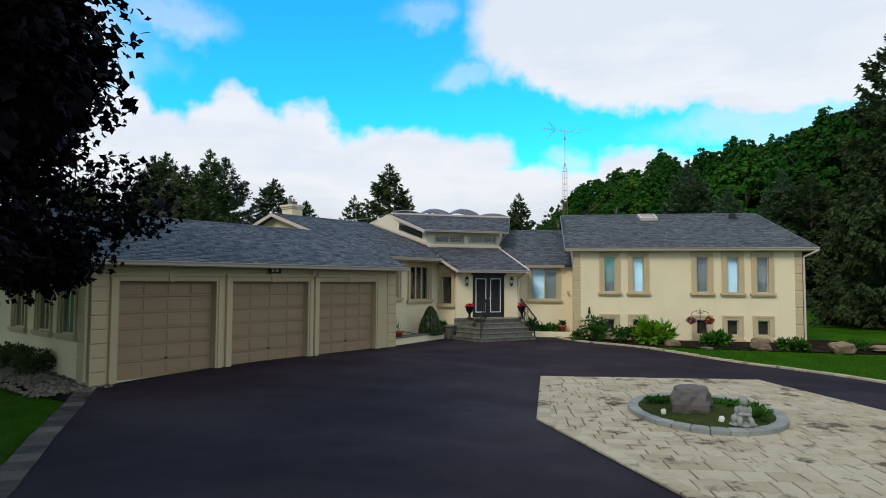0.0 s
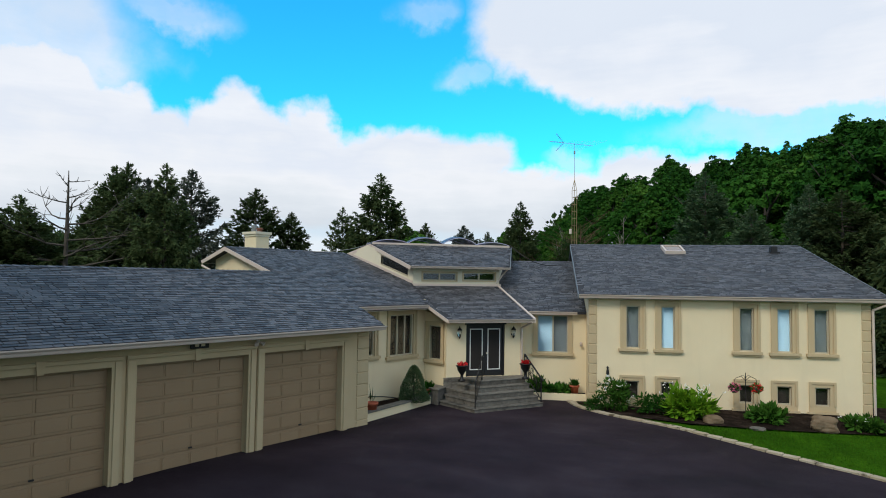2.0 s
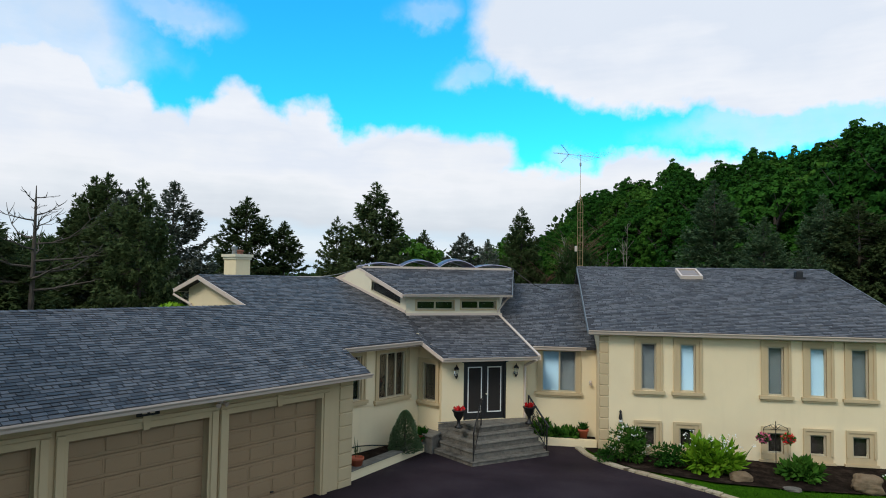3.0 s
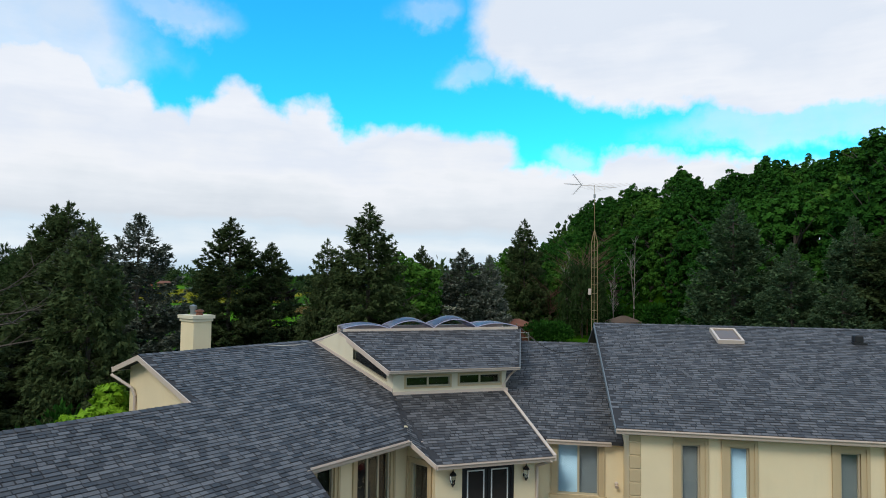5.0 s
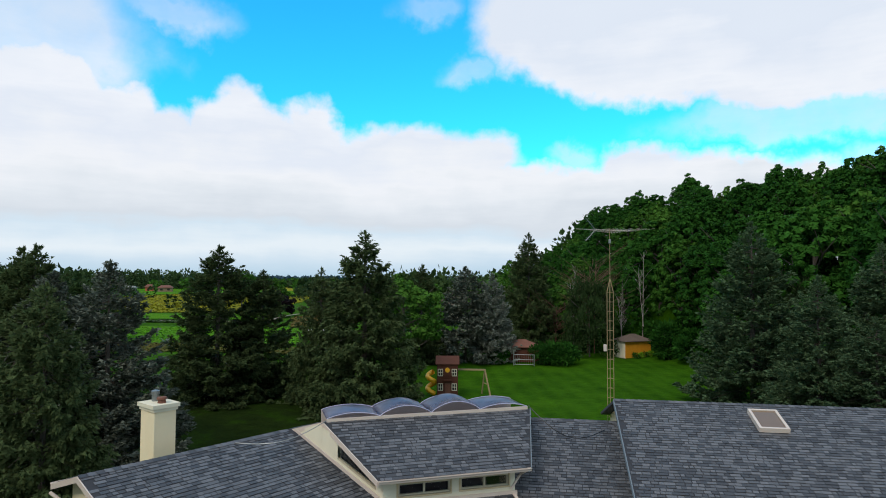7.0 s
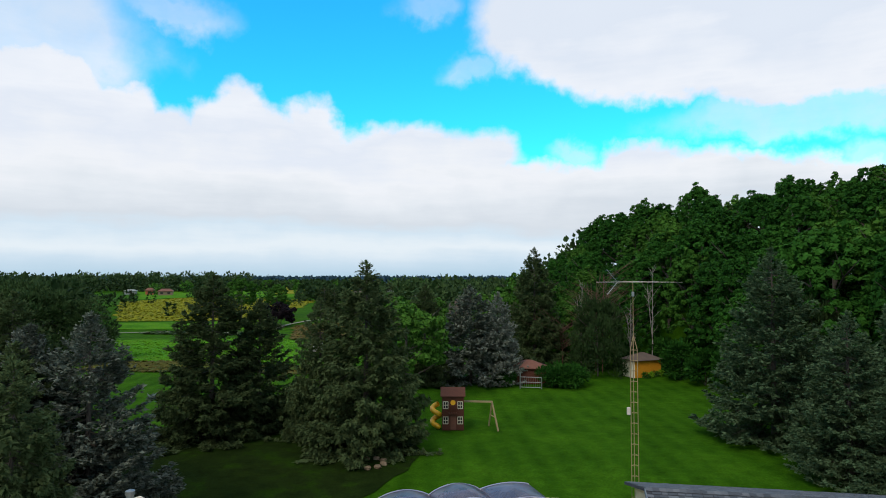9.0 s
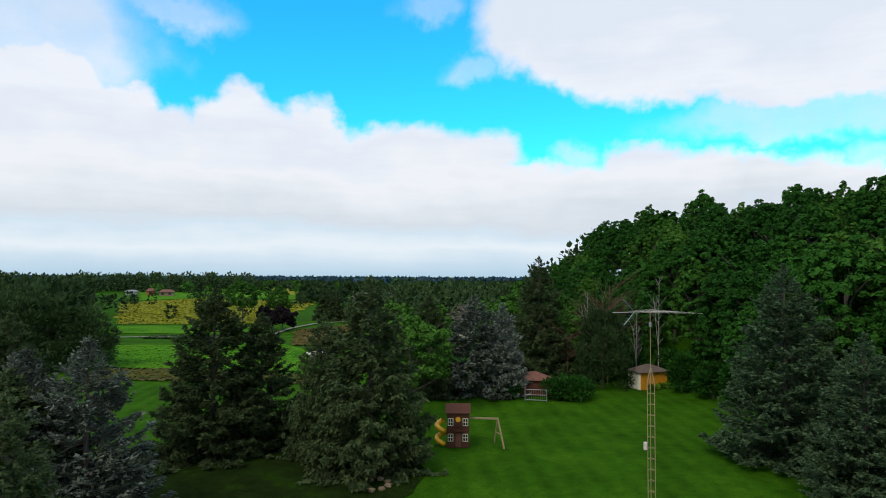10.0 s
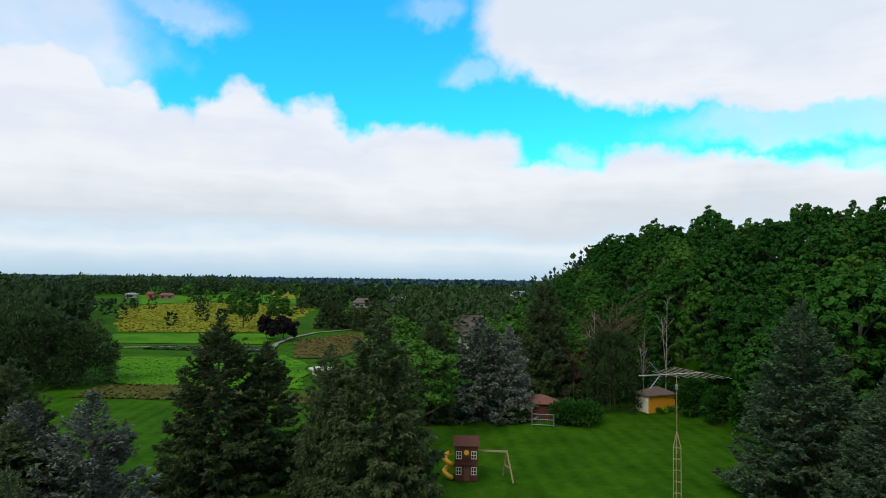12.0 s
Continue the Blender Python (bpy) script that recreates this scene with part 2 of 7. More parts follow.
# ---- materials ----
class Mat:
    """A small builder for node materials: colour from two noises, roughness and bump at real-world size."""

    def __init__(self, name, rough=0.7, metal=0.0, spec=0.5):
        self.m = bpy.data.materials.new(name)
        self.m.use_nodes = True
        self.nt = self.m.node_tree
        self.b = self.nt.nodes["Principled BSDF"]
        self.b.inputs["Roughness"].default_value = rough
        self.b.inputs["Metallic"].default_value = metal
        self.b.inputs["Specular IOR Level"].default_value = spec
        g = self.nt.nodes.new("ShaderNodeNewGeometry")
        self.pos, self.island = g.outputs["Position"], g.outputs["Random Per Island"]
        self.objrand = self.nt.nodes.new("ShaderNodeObjectInfo").outputs["Random"]

    def link(self, a, b):
        self.nt.links.new(a, b)

    def value(self, op, a, b=None, clamp=False):
        n = self.nt.nodes.new("ShaderNodeMath")
        n.operation, n.use_clamp = op, clamp
        for i, v in enumerate((a, b)):
            if v is None:
                continue
            if isinstance(v, (int, float)):
                n.inputs[i].default_value = v
            else:
                self.link(v, n.inputs[i])
        return n.outputs[0]

    def noise(self, scale, detail=4, rough=0.55, stretch=None, vector=None, rot=0):
        v = vector or self.pos
        if stretch:
            mp = self.nt.nodes.new("ShaderNodeMapping")
            mp.inputs["Scale"].default_value = stretch
            mp.inputs["Rotation"].default_value = (0, 0, rot)
            self.link(v, mp.inputs["Vector"])
            v = mp.outputs[0]
        n = self.nt.nodes.new("ShaderNodeTexNoise")
        n.inputs["Scale"].default_value, n.inputs["Detail"].default_value, n.inputs["Roughness"].default_value = scale, detail, rough
        self.link(v, n.inputs["Vector"])
        return n.outputs["Fac"]

    def ramp(self, fac, *stops):
        n = self.nt.nodes.new("ShaderNodeValToRGB")
        e = n.color_ramp.elements
        while len(e) < len(stops):
            e.new(0.5)
        for el, (p, c) in zip(e, stops):
            el.position, el.color = p, (*c, 1)
        self.link(fac, n.inputs[0])
        return n.outputs[0]

    def mix(self, fac, a, b, mode="MIX"):
        n = self.nt.nodes.new("ShaderNodeMix")
        n.data_type, n.blend_type = "RGBA", mode
        for i, v in ((0, fac), (6, a), (7, b)):
            if isinstance(v, (int, float)):
                n.inputs[i].default_value = v
            elif isinstance(v, tuple):
                n.inputs[i].default_value = (*v, 1)
            else:
                self.link(v, n.inputs[i])
        return n.outputs[2]

    def colour(self, c):
        if isinstance(c, tuple):
            self.b.inputs["Base Color"].default_value = (*c, 1)
        else:
            self.link(c, self.b.inputs["Base Color"])
        return self

    def bump(self, height, strength=0.3, dist=0.01):
        n = self.nt.nodes.new("ShaderNodeBump")
        n.inputs["Strength"].default_value, n.inputs["Distance"].default_value = strength, dist
        self.link(height, n.inputs["Height"])
        self.link(n.outputs[0], self.b.inputs["Normal"])
        return self


def dark(c, k):
    return tuple(min(1, v * k) for v in c)


def plain(name, c, rough=0.6, metal=0.0, scale=6.0, vary=0.12, bump=0.1, fine=60.0):
    a = Mat(name, rough, metal)
    big = a.ramp(a.noise(scale), (0.3, dark(c, 1 - vary)), (0.7, dark(c, 1 + vary)))
    a.colour(a.mix(0.5, big, a.ramp(a.noise(fine, 3), (0.3, dark(c, 1 - vary)), (0.7, dark(c, 1 + vary)))))
    return a.bump(a.noise(fine, 3), bump, 0.004).m


def stucco(name, c):
    a = Mat(name, 0.88, spec=0.12)
    base = a.ramp(a.noise(0.7, 5), (0.3, dark(c, 0.93)), (0.7, dark(c, 1.04)))
    streak = a.noise(1.0, 5, 0.6, (3.0, 3.0, 0.25))
    base = a.mix(a.value("MULTIPLY", a.value("SUBTRACT", streak, 0.55, True), 1.2, True), base, dark(c, 0.78))
    a.colour(a.mix(0.25, base, a.ramp(a.noise(90, 2), (0.3, dark(c, 0.85)), (0.7, dark(c, 1.08)))))
    return a.bump(a.noise(120, 3), 0.35, 0.004).m


def shingle_mat():
    a = Mat("asphalt_shingle", 0.62, spec=0.55)
    r = a.value("FRACT", a.value("ADD", a.island, a.objrand))
    tab = a.ramp(r, (0.0, (0.034, 0.034, 0.038)), (0.36, (0.055, 0.055, 0.060)), (0.46, (0.088, 0.088, 0.094)), (1.0, (0.150, 0.149, 0.156)))
    tab = a.mix(a.value("MULTIPLY", a.noise(0.35, 4), 0.35), tab, (0.085, 0.087, 0.095), "MIX")
    grit = a.ramp(a.noise(150, 2), (0.35, (0.6, 0.6, 0.6)), (0.7, (1.3, 1.3, 1.3)))
    a.colour(a.mix(0.7, tab, grit, "MULTIPLY"))
    return a.bump(a.noise(160, 2), 0.5, 0.004).m


def asphalt_mat():
    a = Mat("asphalt", 0.8, spec=0.13)
    big = a.ramp(a.noise(0.16, 6, 0.62, (1.0, 1.6, 1.0), rot=0.5), (0.36, (0.011, 0.0070, 0.0105)), (0.5, (0.022, 0.0145, 0.0205)), (0.64, (0.035, 0.026, 0.033)))
    big = a.mix(a.value("MULTIPLY", a.value("SUBTRACT", a.noise(0.9, 6, 0.7, (2.2, 1.0, 1.0)), 0.58, True), 2.5, True), big, (0.042, 0.034, 0.038))
    a.colour(a.mix(0.5, big, a.ramp(a.noise(160, 2), (0.35, (0.45, 0.45, 0.45)), (0.7, (1.6, 1.6, 1.6))), "MULTIPLY"))
    a.link(a.ramp(a.noise(0.5, 4), (0.3, (0.66,) * 3), (0.7, (0.85,) * 3)), a.b.inputs["Roughness"])
    return a.bump(a.noise(130, 3), 0.6, 0.006).m


def grass_mat(name, a1, a2, a3, stripes=0.0, patch=0.25):
    a = Mat(name, 0.95, spec=0.02)
    c = a.ramp(a.noise(patch, 6, 0.65), (0.36, a1), (0.52, a2), (0.66, a3))
    if stripes:
        xyz = a.nt.nodes.new("ShaderNodeSeparateXYZ")
        a.link(a.pos, xyz.inputs[0])
        across = a.value("ADD", a.value("MULTIPLY", xyz.outputs[0], 3.4), a.value("MULTIPLY", xyz.outputs[1], 0.75))
        w = a.value("SINE", a.value("ADD", across, a.value("MULTIPLY", a.noise(0.2, 3), 1.5)))
        c = a.mix(a.value("MULTIPLY", a.value("ADD", w, 1.0), stripes), c, dark(a3, 1.2))
    c = a.mix(0.8, c, a.ramp(a.noise(1.3, 6, 0.75), (0.32, (0.72,) * 3), (0.68, (1.3,) * 3)), "MULTIPLY")
    tuft = a.ramp(a.noise(9, 5, 0.7), (0.3, (0.5,) * 3), (0.7, (1.45,) * 3))
    c = a.mix(0.65, c, tuft, "MULTIPLY")
    a.colour(a.mix(0.5, c, a.ramp(a.noise(70, 2), (0.3, (0.5,) * 3), (0.7, (1.5,) * 3)), "MULTIPLY"))
    return a.bump(a.noise(45, 4, 0.7), 0.9, 0.03).m


def leaf_mat(name, c1, c2, c3, rough=0.75, through=0.12):
    a = Mat(name, rough, spec=0.06)
    c = a.ramp(a.island, (0.0, c1), (0.5, c2), (1.0, c3))
    c = a.mix(0.42, c, a.ramp(a.objrand, (0.0, dark(c1, 0.9)), (0.6, c2), (1.0, dark(c3, 1.25))))
    a.colour(a.mix(0.6, c, a.ramp(a.noise(0.6, 3), (0.3, (0.6,) * 3), (0.7, (1.4,) * 3)), "MULTIPLY"))
    t = a.nt.nodes.new("ShaderNodeBsdfTranslucent")
    a.link(c, t.inputs[0])
    mix = a.nt.nodes.new("ShaderNodeMixShader")
    mix.inputs[0].default_value = through
    a.link(a.b.outputs[0], mix.inputs[1])
    a.link(t.outputs[0], mix.inputs[2])
    a.link(mix.outputs[0], a.nt.nodes["Material Output"].inputs[0])
    return a.m


def bark_mat(name, c):
    a = Mat(name, 0.9, spec=0.2)
    s = a.noise(6, 5, 0.65, (3, 3, 0.4))
    return a.colour(a.ramp(s, (0.3, dark(c, 0.45)), (0.7, dark(c, 1.25)))).bump(s, 0.8, 0.03).m


def stone_mat(name, c1, c2, c3, scale=3.0, stain=1.5):
    a = Mat(name, 0.82, spec=0.3)
    c = a.ramp(a.noise(scale, 6, 0.65), (0.28, c1), (0.5, c2), (0.75, c3))
    c = a.mix(0.45, c, a.ramp(a.value("FRACT", a.value("ADD", a.objrand, a.island)), (0.0, c1), (0.5, c2), (1.0, c3)))
    c = a.mix(a.value("MULTIPLY", a.value("SUBTRACT", a.noise(1.1, 6, 0.7, vector=None), 0.55, True), stain * 2.6, True), c, dark(c1, 0.32))
    a.colour(a.mix(0.45, c, a.ramp(a.noise(50, 4), (0.3, (0.7,) * 3), (0.7, (1.25,) * 3)), "MULTIPLY"))
    return a.bump(a.noise(18, 6, 0.7), 0.6, 0.02).m


def glass_mat(name, tint=(0.9, 0.95, 0.95)):
    a = Mat(name, 0.02, spec=0.25)
    a.b.inputs["Transmission Weight"].default_value, a.b.inputs["IOR"].default_value = 1.0, 1.5
    a.colour(tint)
    return a.m


def wood_mat(name, c):
    a = Mat(name, 0.75, spec=0.25)
    s = a.noise(4, 5, 0.6, (1.2, 1.2, 9.0))
    c_ = a.ramp(s, (0.3, dark(c, 0.65)), (0.7, dark(c, 1.2)))
    a.colour(a.mix(0.4, c_, a.ramp(a.island, (0.0, dark(c, 0.7)), (1.0, dark(c, 1.2)))))
    return a.bump(s, 0.4, 0.006).m


CREAM = stucco("cream_stucco", (0.84, 0.71, 0.47))
TRIM = stucco("tan_stucco_trim", (0.56, 0.44, 0.265))
PALE = stucco("pale_stucco", (0.72, 0.66, 0.50))
DOORTAN = plain("tan_painted_steel", (0.32, 0.215, 0.120), 0.5, 0.0, 1.2, 0.1, 0.1)
WHITE = plain("tan_white_aluminium", (0.60, 0.50, 0.42), 0.45, 0.0, 2.0, 0.06, 0.05)
VINYL = plain("beige_vinyl", (0.50, 0.43, 0.30), 0.4, 0.0, 3.0, 0.06, 0.05)
BLACK = plain("black_paint", (0.008, 0.008, 0.009), 0.55, 0.0, 8.0, 0.2, 0.05)
IRON = plain("black_wrought_iron", (0.010, 0.010, 0.011), 0.45, 0.3, 8.0, 0.2, 0.1)
BEAD = plain("white_bead", (0.75, 0.75, 0.72), 0.4, 0.0, 8.0, 0.04, 0.02)
DARKROOM = plain("dark_interior", (0.018, 0.015, 0.013), 0.9, 0.0, 1.0, 0.15, 0.02)
TANPANE = plain("tan_tinted_pane", (0.20, 0.13, 0.075), 0.15, 0.0, 0.6, 0.1, 0.05)
GREYBLIND = plain("grey_shade", (0.15, 0.18, 0.20), 0.8, 0.0, 1.0, 0.1, 0.05)
PALEBLIND = plain("pale_blue_shade", (0.50, 0.74, 0.95), 0.8, 0.0, 1.0, 0.05, 0.05)
GLASS = glass_mat("window_glass")


def acrylic_mat():
    a = Mat("weathered_acrylic", 0.28, spec=0.5)
    a.colour(a.ramp(a.noise(2.5, 4), (0.3, (0.10, 0.095, 0.125)), (0.7, (0.20, 0.19, 0.25))))
    t = a.nt.nodes.new("ShaderNodeBsdfTransparent")
    t.inputs[0].default_value = (0.80, 0.80, 0.90, 1)
    mix = a.nt.nodes.new("ShaderNodeMixShader")
    mix.inputs[0].default_value = 0.5
    a.link(a.b.outputs[0], mix.inputs[1])
    a.link(t.outputs[0], mix.inputs[2])
    a.link(mix.outputs[0], a.nt.nodes["Material Output"].inputs["Surface"])
    return a.m


DOMEGLASS = acrylic_mat()
DOMERIM = plain("lilac_acrylic_rim", (0.40, 0.39, 0.52), 0.4)
SHINGLE = shingle_mat()
UNDERLAY = plain("shingle_backing", (0.030, 0.031, 0.036), 0.95, 0, 2.0, 0.2, 0.2)
ASPHALT = asphalt_mat()
LAWN = grass_mat("lawn_grass", (0.019, 0.062, 0.002), (0.028, 0.086, 0.003), (0.040, 0.110, 0.004), 0.15)
MEADOW = grass_mat("rough_meadow", (0.04, 0.075, 0.012), (0.06, 0.10, 0.014), (0.10, 0.10, 0.02), 0.0, 0.08)
YELLOW = grass_mat("goldenrod_field", (0.120, 0.160, 0.012), (0.230, 0.215, 0.014), (0.180, 0.160, 0.018), 0.0, 0.07)
CROP = grass_mat("green_crop", (0.040, 0.130, 0.004), (0.066, 0.185, 0.006), (0.090, 0.185, 0.008), 0.0, 0.08)
REED = grass_mat("brown_reeds", (0.050, 0.085, 0.012), (0.085, 0.080, 0.016), (0.070, 0.055, 0.014), 0.0, 0.10)
MULCH = grass_mat("dark_mulch", (0.012, 0.009, 0.007), (0.024, 0.017, 0.013), (0.05, 0.036, 0.027), 0.0, 2.5)
PAVER = stone_mat("sandstone_paver", (0.30, 0.235, 0.14), (0.41, 0.345, 0.235), (0.47, 0.415, 0.31), 2.0, 5.0)
JOINT = plain("joint_sand", (0.055, 0.045, 0.035), 0.95, 0, 5, 0.3, 0.5)
GREYSTONE = stone_mat("grey_cast_stone", (0.18, 0.185, 0.17), (0.25, 0.255, 0.235), (0.32, 0.32, 0.29), 4.0)
BOULDER = stone_mat("grey_boulder", (0.065, 0.056, 0.052), (0.11, 0.095, 0.088), (0.165, 0.145, 0.135), 2.2)
TANROCK = stone_mat("tan_boulder", (0.14, 0.095, 0.055), (0.21, 0.15, 0.09), (0.28, 0.21, 0.14), 2.5)
FLAGSTONE = stone_mat("grey_flagstone", (0.055, 0.050, 0.042), (0.15, 0.140, 0.118), (0.28, 0.262, 0.22), 5.5, 2.2)
WEATHERED = stone_mat("weathered_border_stone", (0.035, 0.030, 0.026), (0.075, 0.064, 0.054), (0.24, 0.20, 0.16), 1.6, 2.5)
RISER = stone_mat("stacked_stone", (0.045, 0.041, 0.035), (0.12, 0.110, 0.094), (0.24, 0.22, 0.185), 7.0, 2.0)
PEBBLE = stone_mat("river_pebble", (0.10, 0.085, 0.065), (0.20, 0.17, 0.135), (0.33, 0.29, 0.235), 9.0)
BARK = bark_mat("grey_bark", (0.10, 0.085, 0.07))
DEADBARK = bark_mat("bleached_bark", (0.32, 0.28, 0.25))
SPRUCE = leaf_mat("spruce_needles", (0.050, 0.073, 0.027), (0.068, 0.098, 0.036), (0.092, 0.126, 0.050), 0.8, 0.35)
BLUESPRUCE = leaf_mat("blue_spruce_needles", (0.054, 0.063, 0.045), (0.105, 0.122, 0.090), (0.215, 0.235, 0.190))
GREYSPRUCE = leaf_mat("grey_green_spruce_needles", (0.054, 0.093, 0.043), (0.088, 0.141, 0.067), (0.134, 0.194, 0.095), 0.8, 0.3)
BROADLEAF = leaf_mat("broad_leaves", (0.011, 0.050, 0.007), (0.022, 0.082, 0.010), (0.040, 0.124, 0.015), 0.75, 0.2)
LIGHTLEAF = leaf_mat("light_green_leaves", (0.021, 0.070, 0.008), (0.040, 0.112, 0.013), (0.064, 0.148, 0.020))
BRIGHTLEAF = leaf_mat("lime_green_leaves", (0.085, 0.20, 0.010), (0.15, 0.31, 0.016), (0.23, 0.39, 0.03), 0.6, 0.2)
WILLOWLEAF = leaf_mat("willow_leaves", (0.022, 0.045, 0.014), (0.036, 0.065, 0.020), (0.055, 0.09, 0.028))
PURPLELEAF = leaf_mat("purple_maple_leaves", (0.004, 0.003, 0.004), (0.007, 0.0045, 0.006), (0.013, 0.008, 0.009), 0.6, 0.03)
TERRACOTTA = plain("terracotta", (0.42, 0.10, 0.045), 0.75, 0, 5, 0.15, 0.1)
ALU = plain("dull_aluminium", (0.30, 0.31, 0.30), 0.5, 0.85, 5, 0.12, 0.05)
YELLOWPL = plain("yellow_plastic", (0.85, 0.42, 0.02), 0.4, 0, 3, 0.06, 0.03)
REDWOOD = wood_mat("red_brown_wood", (0.105, 0.036, 0.020))
PINEWOOD = wood_mat("weathered_pine", (0.34, 0.25, 0.13))
ORANGE = wood_mat("orange_stained_boards", (0.66, 0.27, 0.015))
RUST = plain("rusty_roofing", (0.16, 0.06, 0.035), 0.8, 0, 2, 0.3, 0.2)
BROWNROOF = plain("brown_roofing", (0.12, 0.085, 0.065), 0.9, 0, 2, 0.2, 0.4)
REDFLOWER = leaf_mat("red_petals", (0.45, 0.01, 0.015), (0.60, 0.02, 0.02), (0.55, 0.05, 0.05))
PINKFLOWER = leaf_mat("pink_petals", (0.55, 0.10, 0.18), (0.65, 0.22, 0.30), (0.45, 0.05, 0.30))
WHITEFLOWER = leaf_mat("white_petals", (0.70, 0.70, 0.62), (0.78, 0.78, 0.72), (0.82, 0.82, 0.78))
GRAVELROAD = plain("gravel_track", (0.21, 0.18, 0.13), 0.95, 0, 0.3, 0.2, 0.3, 20)


# ---- ground ----
def spread(lo, hi, step, far):
    mid = list(np.arange(lo, hi + 0.01, step))
    out, d = [], step
    while (out[-1] if out else 0) < far:
        d *= 1.22
        out.append((out[-1] if out else 0) + d)
    return [lo - v for v in reversed(out)] + mid + [hi + v for v in out]


xs, ys = spread(-70, 90, 2.0, 4200), spread(-30, 170, 2.0, 4200)
gv = np.array([(x, y, gz(x, y) - 0.03) for y in ys for x in xs])
nx = len(xs)
gf = np.array([(j * nx + i, j * nx + i + 1, (j + 1) * nx + i + 1, (j + 1) * nx + i) for j in range(len(ys) - 1) for i in range(nx - 1)])
tagged(new("ground", array_mesh("ground", gv, gf, LAWN, True)), "mown green lawn rising gently behind the house", "ground", kind="structure")

KERB = [(1.3, 27.0), (1.7, 26.0), (2.7, 24.9), (4.7, 23.35), (6.5, 21.9), (7.9, 20.7), (9.1, 19.2), (10.05, 17.6), (11.0, 15.0), (11.6, 12.0), (11.7, 8.0), (11.0, 3.0)]
DRIVE = [(-10.62, 12.36), (-10.35, 12.0), (-8.07, 8.28), (-6.37, 5.54), (-4.2, 1.5), (-3.5, -4.0), (-3.5, -26), (12, -26), (11.5, -2)] + KERB[::-1] + [(0.9, 28.0), (-2.0, 27.2), (-4.4, 26.3), (-5.3, 22.3)]
single("driveway", drape(DRIVE, 0.01), ASPHALT, "dark blacktop driveway with faint scuffs and pale wear", "driveway", kind="structure")


def along(points, step):
    """Points and headings at even steps along a line of the plan."""
    out, carry = [], 0.0
    for (ax, ay), (bx, by) in zip(points, points[1:]):
        L = math.hypot(bx - ax, by - ay)
        d = carry
        while d < L:
            out.append((ax + (bx - ax) * d / L, ay + (by - ay) * d / L, math.atan2(by - ay, bx - ax)))
            d += step
        carry = d - L
    return out


def smooth_line(pts, n=6):
    out = []
    P = [pts[0]] + pts + [pts[-1]]
    for i in range(1, len(P) - 2):
        p0, p1, p2, p3 = [Vector((*p, 0)) for p in P[i - 1:i + 3]]
        for k in range(n):
            t = k / n
            v = 0.5 * (2 * p1 + (p2 - p0) * t + (2 * p0 - 5 * p1 + 4 * p2 - p3) * t * t + (3 * p1 - p0 - 3 * p2 + p3) * t ** 3)
            out.append((v.x, v.y))
    return out + [pts[-1]]


def stone_row(name, line, length, width, height, mat, label, base_mat=None):
    row = thing(name, label, "kerb", kind="structure")
    shapes = []
    for k in range(4):
        rr = random.Random(k)
        bm = boxes((-length / 2 + 0.008, length / 2 - 0.008, -width / 2, width / 2, -0.15, height))
        for v in bm.verts:
            v.co += Vector((rr.uniform(-.012, .012), rr.uniform(-.012, .012), rr.uniform(-.006, .006)))
        shapes.append(to_mesh("kerb_stone", bevelled(bm, 0.012), mat))
    for i, (x, y, h) in enumerate(along(line, length)):
        ob = part("kerb_stone", shapes[i % 4], mat, row, local=True)
        ob.matrix_basis = pose(x, y, gz(x, y), 0, 0, math.degrees(h))
    return row


stone_row("kerb", smooth_line(KERB), 0.42, 0.22, 0.07, PAVER, "pale sandstone paver kerb edging the driveway and lawn")
stone_row("border", [(-10.5, 12.0), (-8.25, 8.2), (-6.55, 5.5), (-4.4, 1.5), (-3.7, -4.0)], 0.5, 0.42, 0.03, WEATHERED, "flat weathered stone border between blacktop and lawn")

single("flower_bed", drape([(1.45, 27.3), (1.95, 26.1), (3.0, 25.05), (4.9, 24.3), (7.0, 24.2), (9.5, 24.5), (12.0, 24.9), (15.5, 25.4), (19.0, 25.0), (19.5, 27.5), (12.5, 28.6), (11.6, 26.95)], 0.02, 1.0), MULCH, "dark bark mulch bed along the house wall", "flower bed", kind="structure")
single("gravel_bed", drape([(-10.7, 12.3), (-10.9, 11.3), (-15.8, 13.9), (-16.3, 15.9)], 0.02, 1.0), PEBBLE, "grey pebble bed beside the garage wall", "gravel", kind="structure")
single("mulch_strip", drape([(-10.9, 11.3), (-10.3, 11.9), (-9.6, 10.8), (-15.5, 12.9), (-15.8, 13.9)], 0.015, 1.0), MULCH, "bare brown soil strip beside the lawn", "flower bed", kind="structure")

# ---- fields in the distance ----
def ragged(poly, step=4.0):
    """Uneven field edges: each side broken into short runs that wander."""
    rr, out = random.Random(int(abs(poly[0][0]) * 10)), []
    for (ax, ay), (bx, by) in zip(poly, poly[1:] + poly[:1]):
        L = math.hypot(bx - ax, by - ay)
        n = max(2, min(24, int(L / step)))
        amp = min(2.2, 0.35 * L / n)
        for i in range(n):
            k = i / n
            j = (rr.random() - 0.5) * 2 * amp if i else 0
            out.append((ax + (bx - ax) * k - (by - ay) / L * j, ay + (by - ay) * k + (bx - ax) / L * j))
    return out



